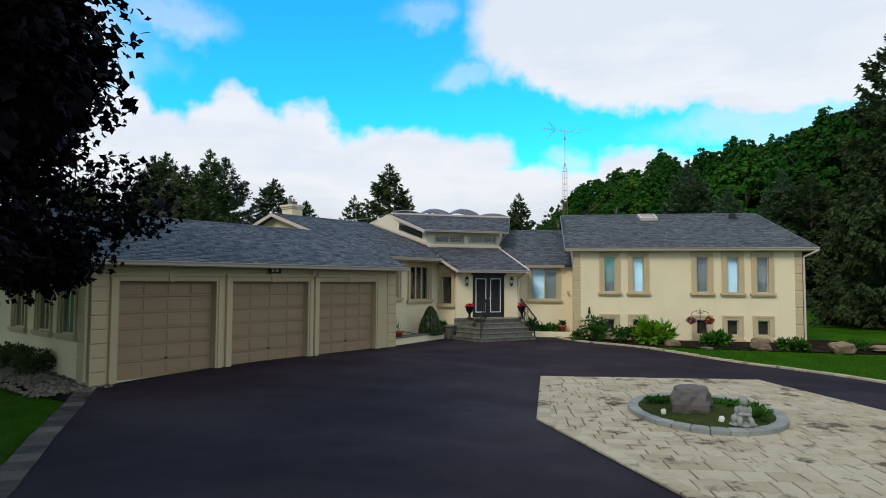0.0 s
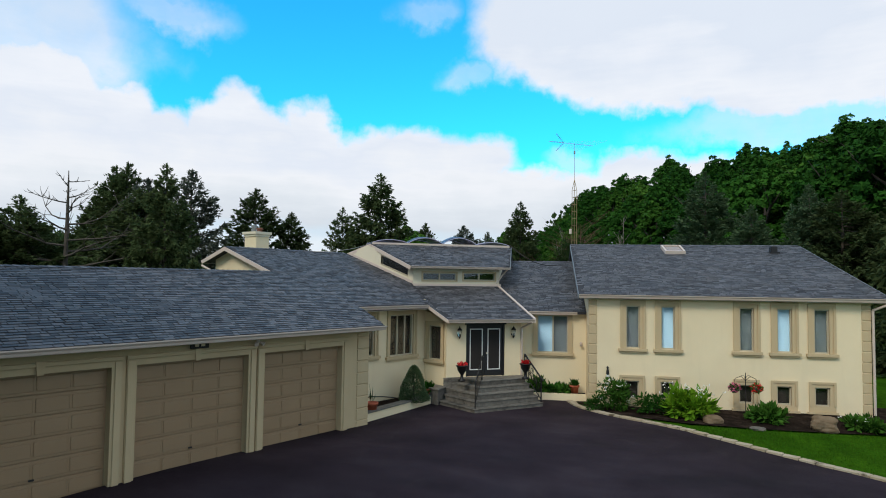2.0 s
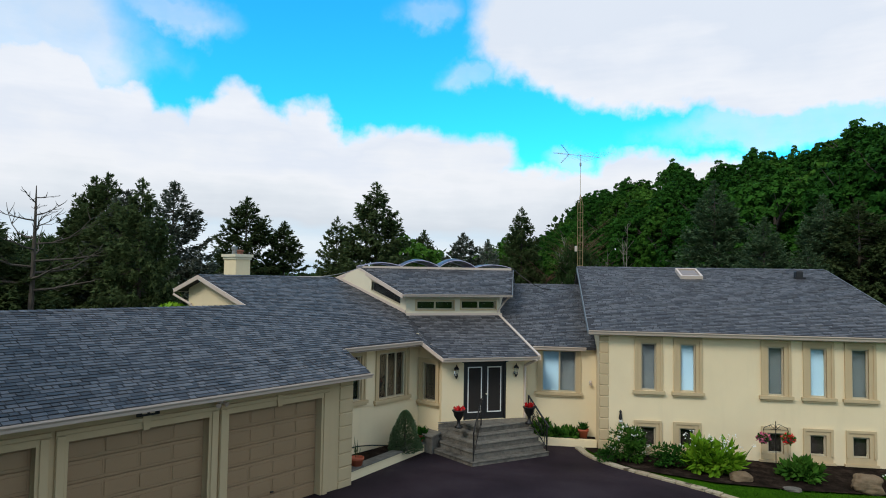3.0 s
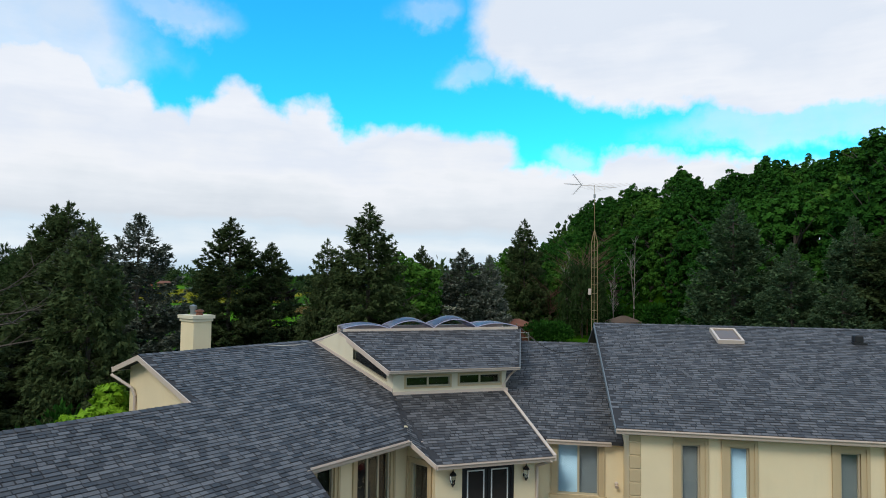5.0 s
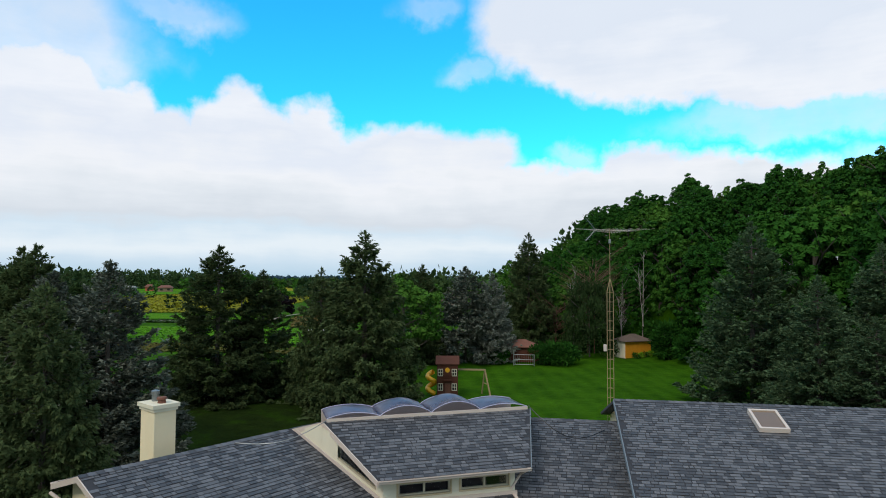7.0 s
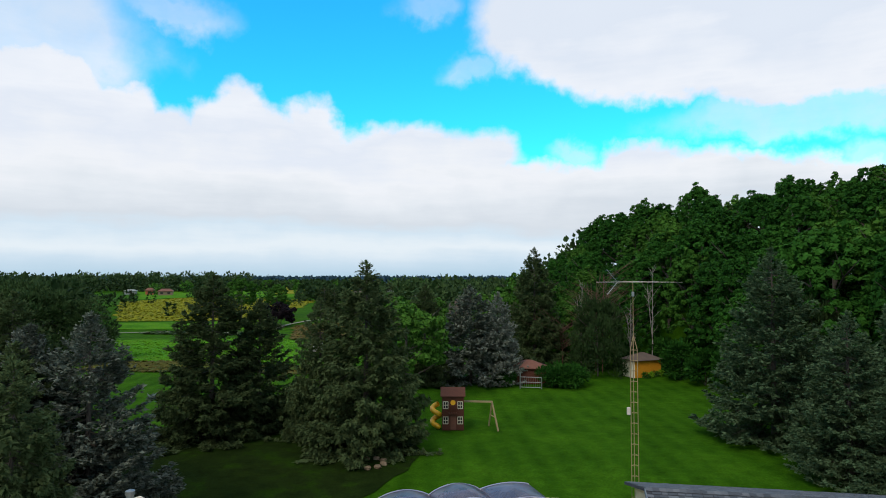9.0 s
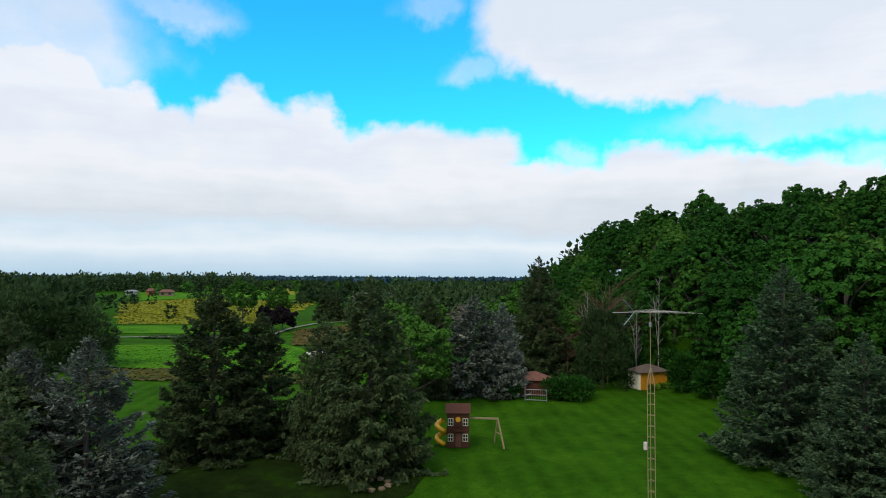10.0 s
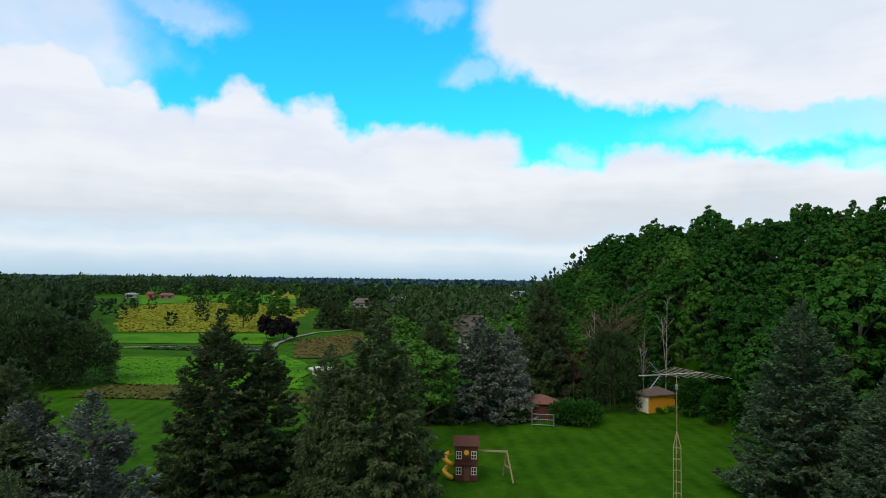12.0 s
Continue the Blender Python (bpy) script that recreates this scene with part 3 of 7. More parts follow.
# dark green sheets that paint the spruces' shade onto the lawn
TREE_SHADE = grass_mat("needle_litter", (0.009, 0.018, 0.003), (0.013, 0.024, 0.004), (0.016, 0.040, 0.003), 0.0, 0.6)
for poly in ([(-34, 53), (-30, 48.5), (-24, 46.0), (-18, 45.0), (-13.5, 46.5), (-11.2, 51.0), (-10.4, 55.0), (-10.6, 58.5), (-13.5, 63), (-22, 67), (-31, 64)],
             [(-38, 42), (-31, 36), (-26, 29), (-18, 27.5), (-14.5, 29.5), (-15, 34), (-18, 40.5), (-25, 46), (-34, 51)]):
    single("needle_litter", drape(ragged(poly, 1.2), 0.02, 1.5), TREE_SHADE, "dark green sheet painting the shade under the spruces", "ground cover", kind="structure")

for nm, poly, mat, dz, lab in [
        ("field", [(-63, 96), (-83, 121.5), (-70, 125), (-58, 135), (-49, 127), (-36, 98), (-43, 97)], CROP, 0.12, "bright green crop field"),
        ("field", [(-104, 145), (-118, 168), (-79, 181), (-68, 154)], CROP, 0.12, "bright green strip of crop"),
        ("field", [(-122, 174), (-208, 290), (-206, 356), (-121, 324), (-82, 187)], YELLOW, 0.12, "yellow goldenrod meadow"),
        ("field", [(-216, 316), (-355, 506), (-195, 830), (-130, 356), (-205, 372)], CROP, 0.15, "far green pasture"),
        ("field", [(-190, 420), (-290, 636), (-186, 724), (-150, 442)], YELLOW, 0.22, "far yellow meadow"),
        ("field", [(-58, 88.5), (-62, 94), (-54, 96.5), (-42, 94.5), (-28, 93), (-30, 91), (-49, 90.5)], REED, 0.17, "brown reedy verge"),
        ("field", [(-51, 130), (-66, 168), (-56, 191), (-43, 152), (-44, 132)], REED, 0.14, "brown marshy grass"),
        ("field", [(-44, 150), (-56, 190), (-40, 196), (-30, 160)], CROP, 0.17, "bright green strip of grass"),
        ("field", [(-125, 150), (-104, 145), (-84, 122), (-100, 112), (-140, 130)], MEADOW, 0.11, "rough green meadow by the willows")]:
    single(nm, drape(ragged(poly), dz, 12.0), mat, lab, "field", kind="structure")
bm = bmesh.new()
TRACK = [(-120, 128), (-94.7, 135), (-86.6, 140), (-71, 141.4), (-61, 141.2), (-66, 155), (-69, 171), (-69, 188), (-60, 204), (-35, 208)]
for a, b in zip(TRACK, TRACK[1:]):
    dx, dy = b[0] - a[0], b[1] - a[1]
    L = math.hypot(dx, dy)
    ox, oy = -dy / L * 0.6, dx / L * 0.6
    vs = [bm.verts.new((p[0] + k * ox, p[1] + k * oy, gz(*p) + 0.24)) for p, k in ((a, -1), (b, -1), (b, 1), (a, 1))]
    bm.faces.new(vs)
single("track", bm, GRAVELROAD, "pale gravel farm track between fields", "track", kind="structure")

# ---- paved island ----
ISLAND = [(0.5, 16.8), (0.45, 11.07), (2.35, 6.9), (3.2, 5.0), (7.6, 4.8), (9.0, 7.5), (8.2, 12.4), (6.62, 17.3)]
RING, OVAL = (3.95, 12.2), (0.875, 1.13)
plaza = thing("paved_island", "sandstone paver island with worn joints around a planting ring", "paving", kind="structure")
part("bedding", drape(ISLAND, 0.02, 2.0), JOINT, plaza, "dark sanded joints")


def clip_island(x, y, m):
    for (ax, ay), (bx, by) in zip(ISLAND, ISLAND[1:] + ISLAND[:1]):
        L = math.hypot(bx - ax, by - ay)
        if ((bx - ax) * (y - ay) - (by - ay) * (x - ax)) / L < m:
            return False
    return math.hypot((x - RING[0]) / OVAL[0], (y - RING[1]) / OVAL[1]) > 1.62


def paver_shape(w, d, k):
    rr = random.Random(k)
    bm = boxes((-w / 2 + 0.004, w / 2 - 0.004, -d / 2 + 0.004, d / 2 - 0.004, -0.05, 0.0))
    bmesh.ops.bevel(bm, geom=[e for e in bm.edges if all(v.co.z > -0.01 for v in e.verts)], offset=0.009, segments=1, affect="EDGES")
    for v in bm.verts:
        v.co.x += rr.uniform(-.004, .004)
        v.co.y += rr.uniform(-.004, .004)
    return to_mesh("paver", bm, PAVER)


def lay_pavers():
    rr = random.Random(5)
    shapes = {}
    rows = []
    c, s = math.cos(radians(4.7)), math.sin(radians(4.7))
    v = -0.2
    while v < 13.5:
        d = rr.choice((0.3, 0.3, 0.3, 0.45))
        u = -1.5 - rr.random() * 0.5
        while u < 11:
            w = rr.choice((0.3, 0.45, 0.45, 0.6, 0.6))
            for w in (w, 0.3, 0.2):
                x, y = 0.5 + (u + w / 2) * c - (v + d / 2) * s, 4.4 + v + d / 2 + (u + w / 2) * s
                if clip_island(x, y, w / 2 + 0.03):
                    rows.append((x, y, 4.7, w, d))
                    break
            u += w + 0.014
        v += d + 0.014
    for (ax, ay), (bx, by) in zip(ISLAND, ISLAND[1:] + ISLAND[:1]):
        L, h = math.hypot(bx - ax, by - ay), math.atan2(by - ay, bx - ax)
        n = max(1, round(L / 0.5))
        for i in range(n):
            t = (i + 0.5) / n
            x, y = ax + (bx - ax) * t - 0.16 * math.sin(h), ay + (by - ay) * t + 0.16 * math.cos(h)
            rows.append((x, y, math.degrees(h), L / n - 0.012, 0.29))
    rows.sort(key=lambda r: (r[0] - 2.0) ** 2 + (r[1] - 9.0) ** 2)
    rest_v, rest_f = [], []
    for i, (x, y, h, w, d) in enumerate(rows):
        z = gz(x, y) + 0.045 + rr.uniform(-.003, .004) + (0.010 if d == 0.29 else 0)
        key = (round(w, 2), d, rr.randrange(3))
        if key not in shapes:
            shapes[key] = paver_shape(w, d, len(shapes))
        m = pose(x, y, z, rr.uniform(-.35, .35), rr.uniform(-.35, .35), h)
        if i < 300:
            part("paver", shapes[key], PAVER, plaza, local=True).matrix_basis = m
        else:
            k = len(rest_v)
            me = shapes[key]
            rest_v += [m @ q.co for q in me.vertices]
            rest_f += [[j + k for j in p.vertices] for p in me.polygons]
    me = bpy.data.meshes.new("pavers")
    me.from_pydata(rest_v, [], rest_f)
    me.materials.append(PAVER)
    tagged(part("paving_field", me, PAVER, plaza), kind="stuff")


# ---- house ----
house = thing("house", "cream stucco split-level house with grey shingle roof and triple garage", "house", (0, 28, 0.2))


def wall(name, m, x0, x1, y, z0, z1, holes=(), thick=0.25, mat=None, label="", top=None):
    """A wall with real openings. top(x): its upper edge, where that slopes."""
    bm = bmesh.new()
    X = sorted({x0, x1, *[h[0] for h in holes], *[h[1] for h in holes]})
    Z = sorted({z0, z1, *[h[2] for h in holes], *[h[3] for h in holes]})
    solid = {(i, j): not any(h[0] <= (X[i] + X[i + 1]) / 2 <= h[1] and h[2] <= (Z[j] + Z[j + 1]) / 2 <= h[3] for h in holes)
             for i in range(len(X) - 1) for j in range(len(Z) - 1)}
    V = {}

    def vert(i, j, k):
        if (i, j, k) not in V:
            z = Z[j] if not (top and j == len(Z) - 1) else top(X[i])
            V[i, j, k] = bm.verts.new(m @ Vector((X[i], y + k * thick, z)))
        return V[i, j, k]
    for (i, j), on in solid.items():
        if not on:
            continue
        bm.faces.new([vert(i, j, 0), vert(i + 1, j, 0), vert(i + 1, j + 1, 0), vert(i, j + 1, 0)])
        bm.faces.new([vert(i, j + 1, 1), vert(i + 1, j + 1, 1), vert(i + 1, j, 1), vert(i, j, 1)])
        for di, dj, a, b in ((-1, 0, (i, j), (i, j + 1)), (1, 0, (i + 1, j), (i + 1, j + 1)), (0, -1, (i, j), (i + 1, j)), (0, 1, (i, j + 1), (i + 1, j + 1))):
            if not solid.get((i + di, j + dj), False):
                bm.faces.new([vert(*a, 0), vert(*b, 0), vert(*b, 1), vert(*a, 1)])
    return part(name, bm, mat or CREAM, house, label)


def ring_of(bm, m, xa, xb, za, zb, w, y0, y1, bottom=True):
    """One mitred frame round an opening, or three sides of one."""
    lo = za - w if bottom else za
    outer, inner = [(xa - w, lo), (xa - w, zb + w), (xb + w, zb + w), (xb + w, lo)], [(xa, za), (xa, zb), (xb, zb), (xb, za)]
    V = [[[bm.verts.new(m @ Vector((x, y, z))) for x, z in loop] for loop in (outer, inner)] for y in (y0, y1)]
    for i in range(4 if bottom else 3):
        j = (i + 1) % 4
        for k in (0, 1):
            bm.faces.new((V[k][0][i], V[k][0][j], V[k][1][j], V[k][1][i]))
        for s in (0, 1):
            bm.faces.new((V[0][s][i], V[0][s][j], V[1][s][j], V[1][s][i]))
    if not bottom:
        for i in (0, 3):
            bm.faces.new((V[0][0][i], V[0][1][i], V[1][1][i], V[1][0][i]))


def window(m, xa, xb, za, zb, y, blind, casing=0.17, mullions=(), sill=True, pos=0.0, label="", lowcase=False):
    bm = bmesh.new()
    if casing:
        ring_of(bm, m, xa, xb, za, zb, casing, y - 0.035, y + 0.02, lowcase)
    else:
        ring_of(bm, m, xa, xb, za, zb, 0.05, y - 0.02, y + 0.02)
    w = part("window", bm, TRIM, house, label or "tall narrow window with tan moulded stucco surround")
    if casing:
        c2 = bmesh.new()
        ring_of(c2, m, xa - casing * 0.62, xb + casing * 0.62, za, zb + casing * 0.62, casing * 0.42, y - 0.065, y - 0.036, False)
        part("moulding", c2, TRIM, w)
    f = bmesh.new()
    ring_of(f, m, xa + 0.045, xb - 0.045, za + 0.045, zb - 0.045, 0.043, y + 0.03, y + 0.10)
    part("window_frame", f, VINYL, w)
    for x in mullions:
        part("mullion", boxes((x - 0.03, x + 0.03, y + 0.035, y + 0.095, za + 0.046, zb - 0.046), m=m), VINYL, w)
    part("pane", boxes((xa + 0.045, xb - 0.045, y + 0.062, y + 0.072, za + 0.045, zb - 0.045), m=m), GLASS, w).visible_shadow = False
    part("blind", boxes((xa + 0.01, xb - 0.01, y + 0.17, y + 0.18, za + 0.01, zb - 0.01), m=m), blind, w)
    if sill:
        s = bmesh.new()
        box(s, xa - casing - 0.07, xb + casing + 0.07, y - 0.12, y + 0.03, za - 0.10, za - 0.003, m)
        box(s, xa - casing - 0.03, xb + casing + 0.03, y - 0.075, y - 0.002, za - 0.16, za - 0.10, m)
        part("window_sill", s, TRIM, w)
    return w


def quoins(m, x0, x1, y, z0, z1, face=True, side=0, parent=None):
    z, k = z0, 0
    while z < z1 - 0.05:
        h = min(0.36, z1 - z)
        part("quoin", bevelled(boxes((x0, x1, y - 0.03, y + 0.06, z + 0.012, z + h - 0.012), m=m), 0.012), TRIM, parent)
        z += 0.36
        k += 1


def gutter(p, q, parent, name="gutter", size=0.12):
    """A K-profile gutter with its fascia along an eave."""
    p, q = Vector(p), Vector(q)
    d = (q - p).normalized()
    out = Vector((d.y, -d.x, 0)).normalized()
    up = Vector((0, 0, 1))
    prof = [(0, -size), (size * 0.55, -size), (size * 0.7, -size * 0.5), (size, -size * 0.15), (size, 0.0), (size * 0.93, 0.0), (size * 0.6, -size * 0.5), (size * 0.45, -size * 0.9), (0.012, -size * 0.9), (0.0, 0.0)]
    bm = bmesh.new()
    a = [bm.verts.new(p + out * x + up * z) for x, z in prof]
    b = [bm.verts.new(q + out * x + up * z) for x, z in prof]
    for i in range(len(prof)):
        j = (i + 1) % len(prof)
        bm.faces.new((a[i], b[i], b[j], a[j]))
    bm.faces.new(a[::-1])
    bm.faces.new(b)
    return part(name, bm, WHITE, parent)


def strip(p, q, depth, thick, parent, name="fascia", mat=None):
    """A board along p to q that hangs down by depth; its outer face lies to the right of the way."""
    p, q = Vector(p), Vector(q)
    d = (q - p).normalized()
    out = Vector((d.y, -d.x, 0)).normalized() * thick
    dn = Vector((0, 0, -depth))
    bm = bmesh.new()
    vs = [bm.verts.new(v) for v in (p, q, q + dn, p + dn, p + out, q + out, q + dn + out, p + dn + out)]
    for f in ((0, 1, 2, 3), (7, 6, 5, 4), (0, 4, 5, 1), (1, 5, 6, 2), (2, 6, 7, 3), (3, 7, 4, 0)):
        bm.faces.new([vs[i] for i in f])
    return part(name, bm, mat or WHITE, parent)


def P(m, x, y, z):
    return m @ Vector((x, y, z))


ROOFS = []


def roof(name, pts, along_dir, label="", thick=0.10):
    r = part(name, slab(pts, thick), UNDERLAY, house, label or "dark blue-grey asphalt shingle roof slope")
    ROOFS.append((r, [Vector(p) for p in pts], Vector(along_dir)))
    return r


# garage and left block: slope z = 3.3 + 0.315 * (d - 14.9) in the frame turned by 60 degrees
U60, U3 = P(M60, 1, 0, 0), P(M3, 1, 0, 0)
zg = lambda d: 3.32 + 0.315 * (d - 14.9)
z3 = lambda d: 3.30 + 0.325 * (d - 24.38)
GS0, GS1, GD = 5.35, 16.5, 15.4
DOORS = [(6.02, 8.80), (9.34, 12.19), (12.68, 15.38)]
gw = wall("wall", M60, GS0, GS1, GD, 0.0, 3.38, [(a, b, 0.02, 2.76) for a, b in DOORS], 0.3, TRIM, "tan stucco garage front with pilasters")
SIDE = frame_m(-30)
# garage side wall: its frame runs along the wall with y into the garage
side = wall("wall", SIDE, -25.0, -GD - 0.302, GS0, 0.0, 3.42, [(-17.25, -16.35, 1.35, 2.95), (-18.95, -18.05, 1.35, 2.95), (-20.9, -20.0, 1.35, 2.95)], 0.25)
for a in (-17.25, -18.95, -20.9):
    window(SIDE, a, a + 0.9, 1.35, 2.95, GS0, GREYBLIND, 0.16, (a + 0.45,))


def garage_door(xa, xb):
    d = part("garage_door", boxes((xa - 0.0, xb + 0.0, GD + 0.20, GD + 0.23, 0.14, 2.76), m=M60), DOORTAN, house, "tan sectional garage door with horizontal ribs")
    n, z0, h = 6, 0.15, 2.61 / 6
    for i in range(n):
        bm = boxes((xa + 0.004, xb - 0.004, GD + 0.165, GD + 0.199, z0 + i * h + 0.008, z0 + (i + 1) * h - 0.008), m=M60, bevel=0.006)
        s = part("door_section", bm, DOORTAN, d)
        pw = (xb - xa - 0.06) / 4
        for r in range(4):
            x0 = xa + 0.03 + r * pw
            bb = boxes((x0 + 0.022, x0 + pw - 0.022, GD + 0.153, GD + 0.166, z0 + i * h + 0.07, z0 + (i + 1) * h - 0.07), m=M60, bevel=0.012)
            part("raised_panel", bb, DOORTAN, s)
    part("handle", bevelled(boxes(((xa + xb) / 2 - 0.05, (xa + xb) / 2 + 0.05, GD + 0.12, GD + 0.16, 0.62, 0.66), m=M60), 0.01), BLACK, d)
    part("threshold", boxes((xa, xb, GD + 0.02, GD + 0.24, 0.10, 0.148), m=M60), PALE, d, "pale concrete sill")


for a, b in DOORS:
    garage_door(a, b)
    t = bmesh.new()
    ring_of(t, M60, a, b, 0.02, 2.76, 0.22, GD - 0.05, GD + 0.05, False)
    ds = part("door_surround", t, TRIM, house, "tan moulded stucco surround")
    for x0 in (a - 0.27, b):
        part("pilaster", boxes((x0 + 0.06, x0 + 0.21, GD - 0.085, GD - 0.051, 0.02, 2.88), m=M60, bevel=0.008), TRIM, ds)
    part("cornice", boxes((a - 0.235, b + 0.235, GD - 0.10, GD - 0.051, 2.90, 2.99), m=M60, bevel=0.01), TRIM, ds)
    mid = (a + b) / 2
    key = bmesh.new()
    box(key, mid - 0.09, mid + 0.09, GD - 0.11, GD - 0.088, 2.74, 3.02, M60)
    for v in key.verts:
        loc = M60.inverted() @ v.co
        if loc.z < 2.8:
            v.co = P(M60, mid + (loc.x - mid) * 0.65, loc.y, loc.z)
    part("keystone", key, TRIM, house)
quoins(M60, GS0 + 0.0, GS0 + 0.40, GD, 0.08, 3.1, parent=gw)
quoins(M60, GS1 - 0.48, GS1 - 0.003, GD, 0.08, 3.1, parent=gw)
quoins(SIDE, -GD - 0.70, -GD - 0.304, GS0, 0.08, 3.1, parent=side)
plaque = part("number_plaque", boxes((10.55, 11.03, GD - 0.115, GD - 0.09, 3.02, 3.24), m=M60, bevel=0.01), BLACK, house, "small black house-number plaque")
for x0 in (10.66, 10.82):
    part("numeral_bar", boxes((x0, x0 + 0.10, GD - 0.122, GD - 0.116, 3.07, 3.19), m=M60), PALE, plaque)
flood = part("floodlight", lathe([(0.05, 0), (0.055, 0.03), (0.02, 0.05)], 12, M60 @ pose(12.42, GD - 0.09, 3.08, 90)), WHITE, house, "small white twin floodlight")
for dx in (-0.10, 0.10):
    part("lamp_head", lathe([(0.025, 0), (0.04, 0.05), (0.06, 0.11), (0.055, 0.115)], 12, M60 @ pose(12.42 + dx * 0.6, GD - 0.12, 3.06, 115, 0, dx * 300)), WHITE, flood)

# other plain walls of the left block
wall("wall", M60, GS1 + 0.003, 21.15, 17.1, 0.0, 4.0, [(17.35, 18.42, 2.05, 3.45), (19.2, 20.45, 1.95, 3.45)], 0.25, CREAM)
window(M60, 17.35, 18.42, 2.05, 3.45, 17.1, DARKROOM, 0.16, (17.88,), label="paired casement window with tan stucco surround")
window(M60, 19.2, 20.45, 1.95, 3.45, 17.1, DARKROOM, 0.16, (19.62, 20.03), label="triple casement window with tan stucco surround")
wall("wall", SIDE, -17.4, -15.45, GS1 - 0.253, 0.0, 3.4, [], 0.25)
RET = frame_m(-30)
# return wall between the bay and the entry; faces the garage
wall("wall", RET, -17.35, -15.92, 21.15, 0.0, 3.62, [(-16.9, -16.3, 1.72, 3.02)], 0.25, top=lambda x: 3.60 - 0.30 * (x + 17.35) / 1.43)
window(RET, -16.9, -16.3, 1.72, 3.02, 21.15, DARKROOM, 0.15, label="narrow window with tan stucco surround")
# entry wall
ED = 24.85
DX0, DX1, DZ0, DZ1 = 9.50, 11.06, 1.14, 3.08
wall("wall", M3, 8.72, 11.72, ED, 0.0, 3.42, [(DX0, DX1, DZ0, DZ1)], 0.25, CREAM)
wall("wall", frame_m(26.5 + 90), ED + 0.253, 27.5, -11.72, 0.0, 3.30, [], 0.25)
front = part("front_door", boxes((DX0, DX0 + 0.07, ED + 0.03, ED + 0.17, DZ0, DZ1), (DX1 - 0.07, DX1, ED + 0.03, ED + 0.17, DZ0, DZ1), (DX0 + 0.07, DX1 - 0.07, ED + 0.03, ED + 0.17, DZ1 - 0.07, DZ1), m=M3), BLACK, house, "black double front door with white beaded panels")
mx = (DX0 + DX1) / 2
for x0, x1 in ((DX0 + 0.07, mx - 0.004), (mx + 0.004, DX1 - 0.07)):
    leaf = part("door_leaf", boxes((x0, x1, ED + 0.07, ED + 0.12, DZ0 + 0.02, DZ1 - 0.074), m=M3, bevel=0.004), BLACK, front)
    b = bmesh.new()
    ring_of(b, M3, x0 + 0.13, x1 - 0.13, DZ0 + 0.27, DZ1 - 0.19, 0.035, ED + 0.055, ED + 0.069)
    part("bead", b, BEAD, leaf, "white beaded moulding")
    part("door_glass", boxes((x0 + 0.135, x1 - 0.135, ED + 0.064, ED + 0.069, DZ0 + 0.275, DZ1 - 0.195), m=M3), DARKROOM, leaf, "dark patterned glass")
part("door_knob", lathe([(0.02, 0), (0.012, 0.03), (0.03, 0.05), (0.025, 0.075)], 12, M3 @ pose(mx + 0.06, ED + 0.07, 2.0, 90)), PALE, front)
part("door_header", boxes((DX0 - 0.06, DX1 + 0.06, ED - 0.02, ED + 0.03, DZ1, DZ1 + 0.20), m=M3), BLACK, house, "dark panel above the door")


def wall_lantern(x, z):
    t = M3 @ pose(x, ED - 0.11, z)
    ln = part("wall_lantern", lathe([(0.01, -0.2), (0.03, -0.17), (0.055, -0.14), (0.06, -0.12)], 8, t), IRON, house, "black carriage lantern")
    part("lantern_glass", lathe([(0.055, -0.118), (0.085, 0.1), (0.08, 0.102)], 8, t), GLASS, ln).visible_shadow = False
    part("lantern_cap", lathe([(0.10, 0.10), (0.09, 0.13), (0.03, 0.2), (0.015, 0.22), (0.012, 0.26)], 8, t), IRON, ln)
    part("bracket", tubes([P(M3, x, ED - 0.003, z - 0.1), P(M3, x, ED - 0.05, z - 0.2), P(M3, x, ED - 0.11, z - 0.21)], 0.014), IRON, ln)
    part("backplate", lathe([(0.06, 0), (0.055, 0.015), (0.02, 0.02)], 12, M3 @ pose(x, ED - 0.001, z - 0.08, 90)), IRON, ln)


wall_lantern(9.20, 2.78)
wall_lantern(11.38, 2.78)
# middle wall
wall("wall", M0, -0.75, 1.95, 28.2, 0.0, 3.58, [(0.02, 1.22, 1.95, 3.42)], 0.25)
window(M0, 0.02, 1.22, 1.95, 3.42, 28.2, PALEBLIND, 0.16, (0.64,), label="two-part window with pale and grey shades")
part("grey_shade", boxes((0.66, 1.2, 28.355, 28.365, 1.97, 3.40)), GREYBLIND, house)
# wing
WX0, WX1, WY = 1.92, 11.46, 26.88
UP = [(3.26, 3.74, GREYBLIND), (4.49, 4.97, PALEBLIND), (7.17, 7.65, GREYBLIND), (8.42, 8.91, PALEBLIND), (9.63, 10.12, GREYBLIND)]
LOW = [(3.22, 3.72), (4.46, 4.94), (7.14, 7.62), (8.39, 8.87), (9.63, 10.11)]
ww = wall("wall", M0, WX0, WX1, WY, 0.0, 4.36, [(a, b, 2.35, 3.90) for a, b, _ in UP] + [(a, b, 0.53, 1.18) for a, b in LOW], 0.28)
for a, b, bl in UP:
    window(M0, a, b, 2.35, 3.90, WY, bl, 0.20)
for a, b in LOW:
    window(M0, a, b, 0.53, 1.18, WY, DARKROOM, 0.19, label="small basement window with tan stucco surround", lowcase=True, sill=False)
    s = part("window_sill", boxes((a - 0.25, b + 0.25, WY - 0.10, WY + 0.0, 0.27, 0.335)), TRIM, house)
quoins(M0, WX0 - 0.0, WX0 + 0.30, WY, 0.3, 4.1, parent=ww)
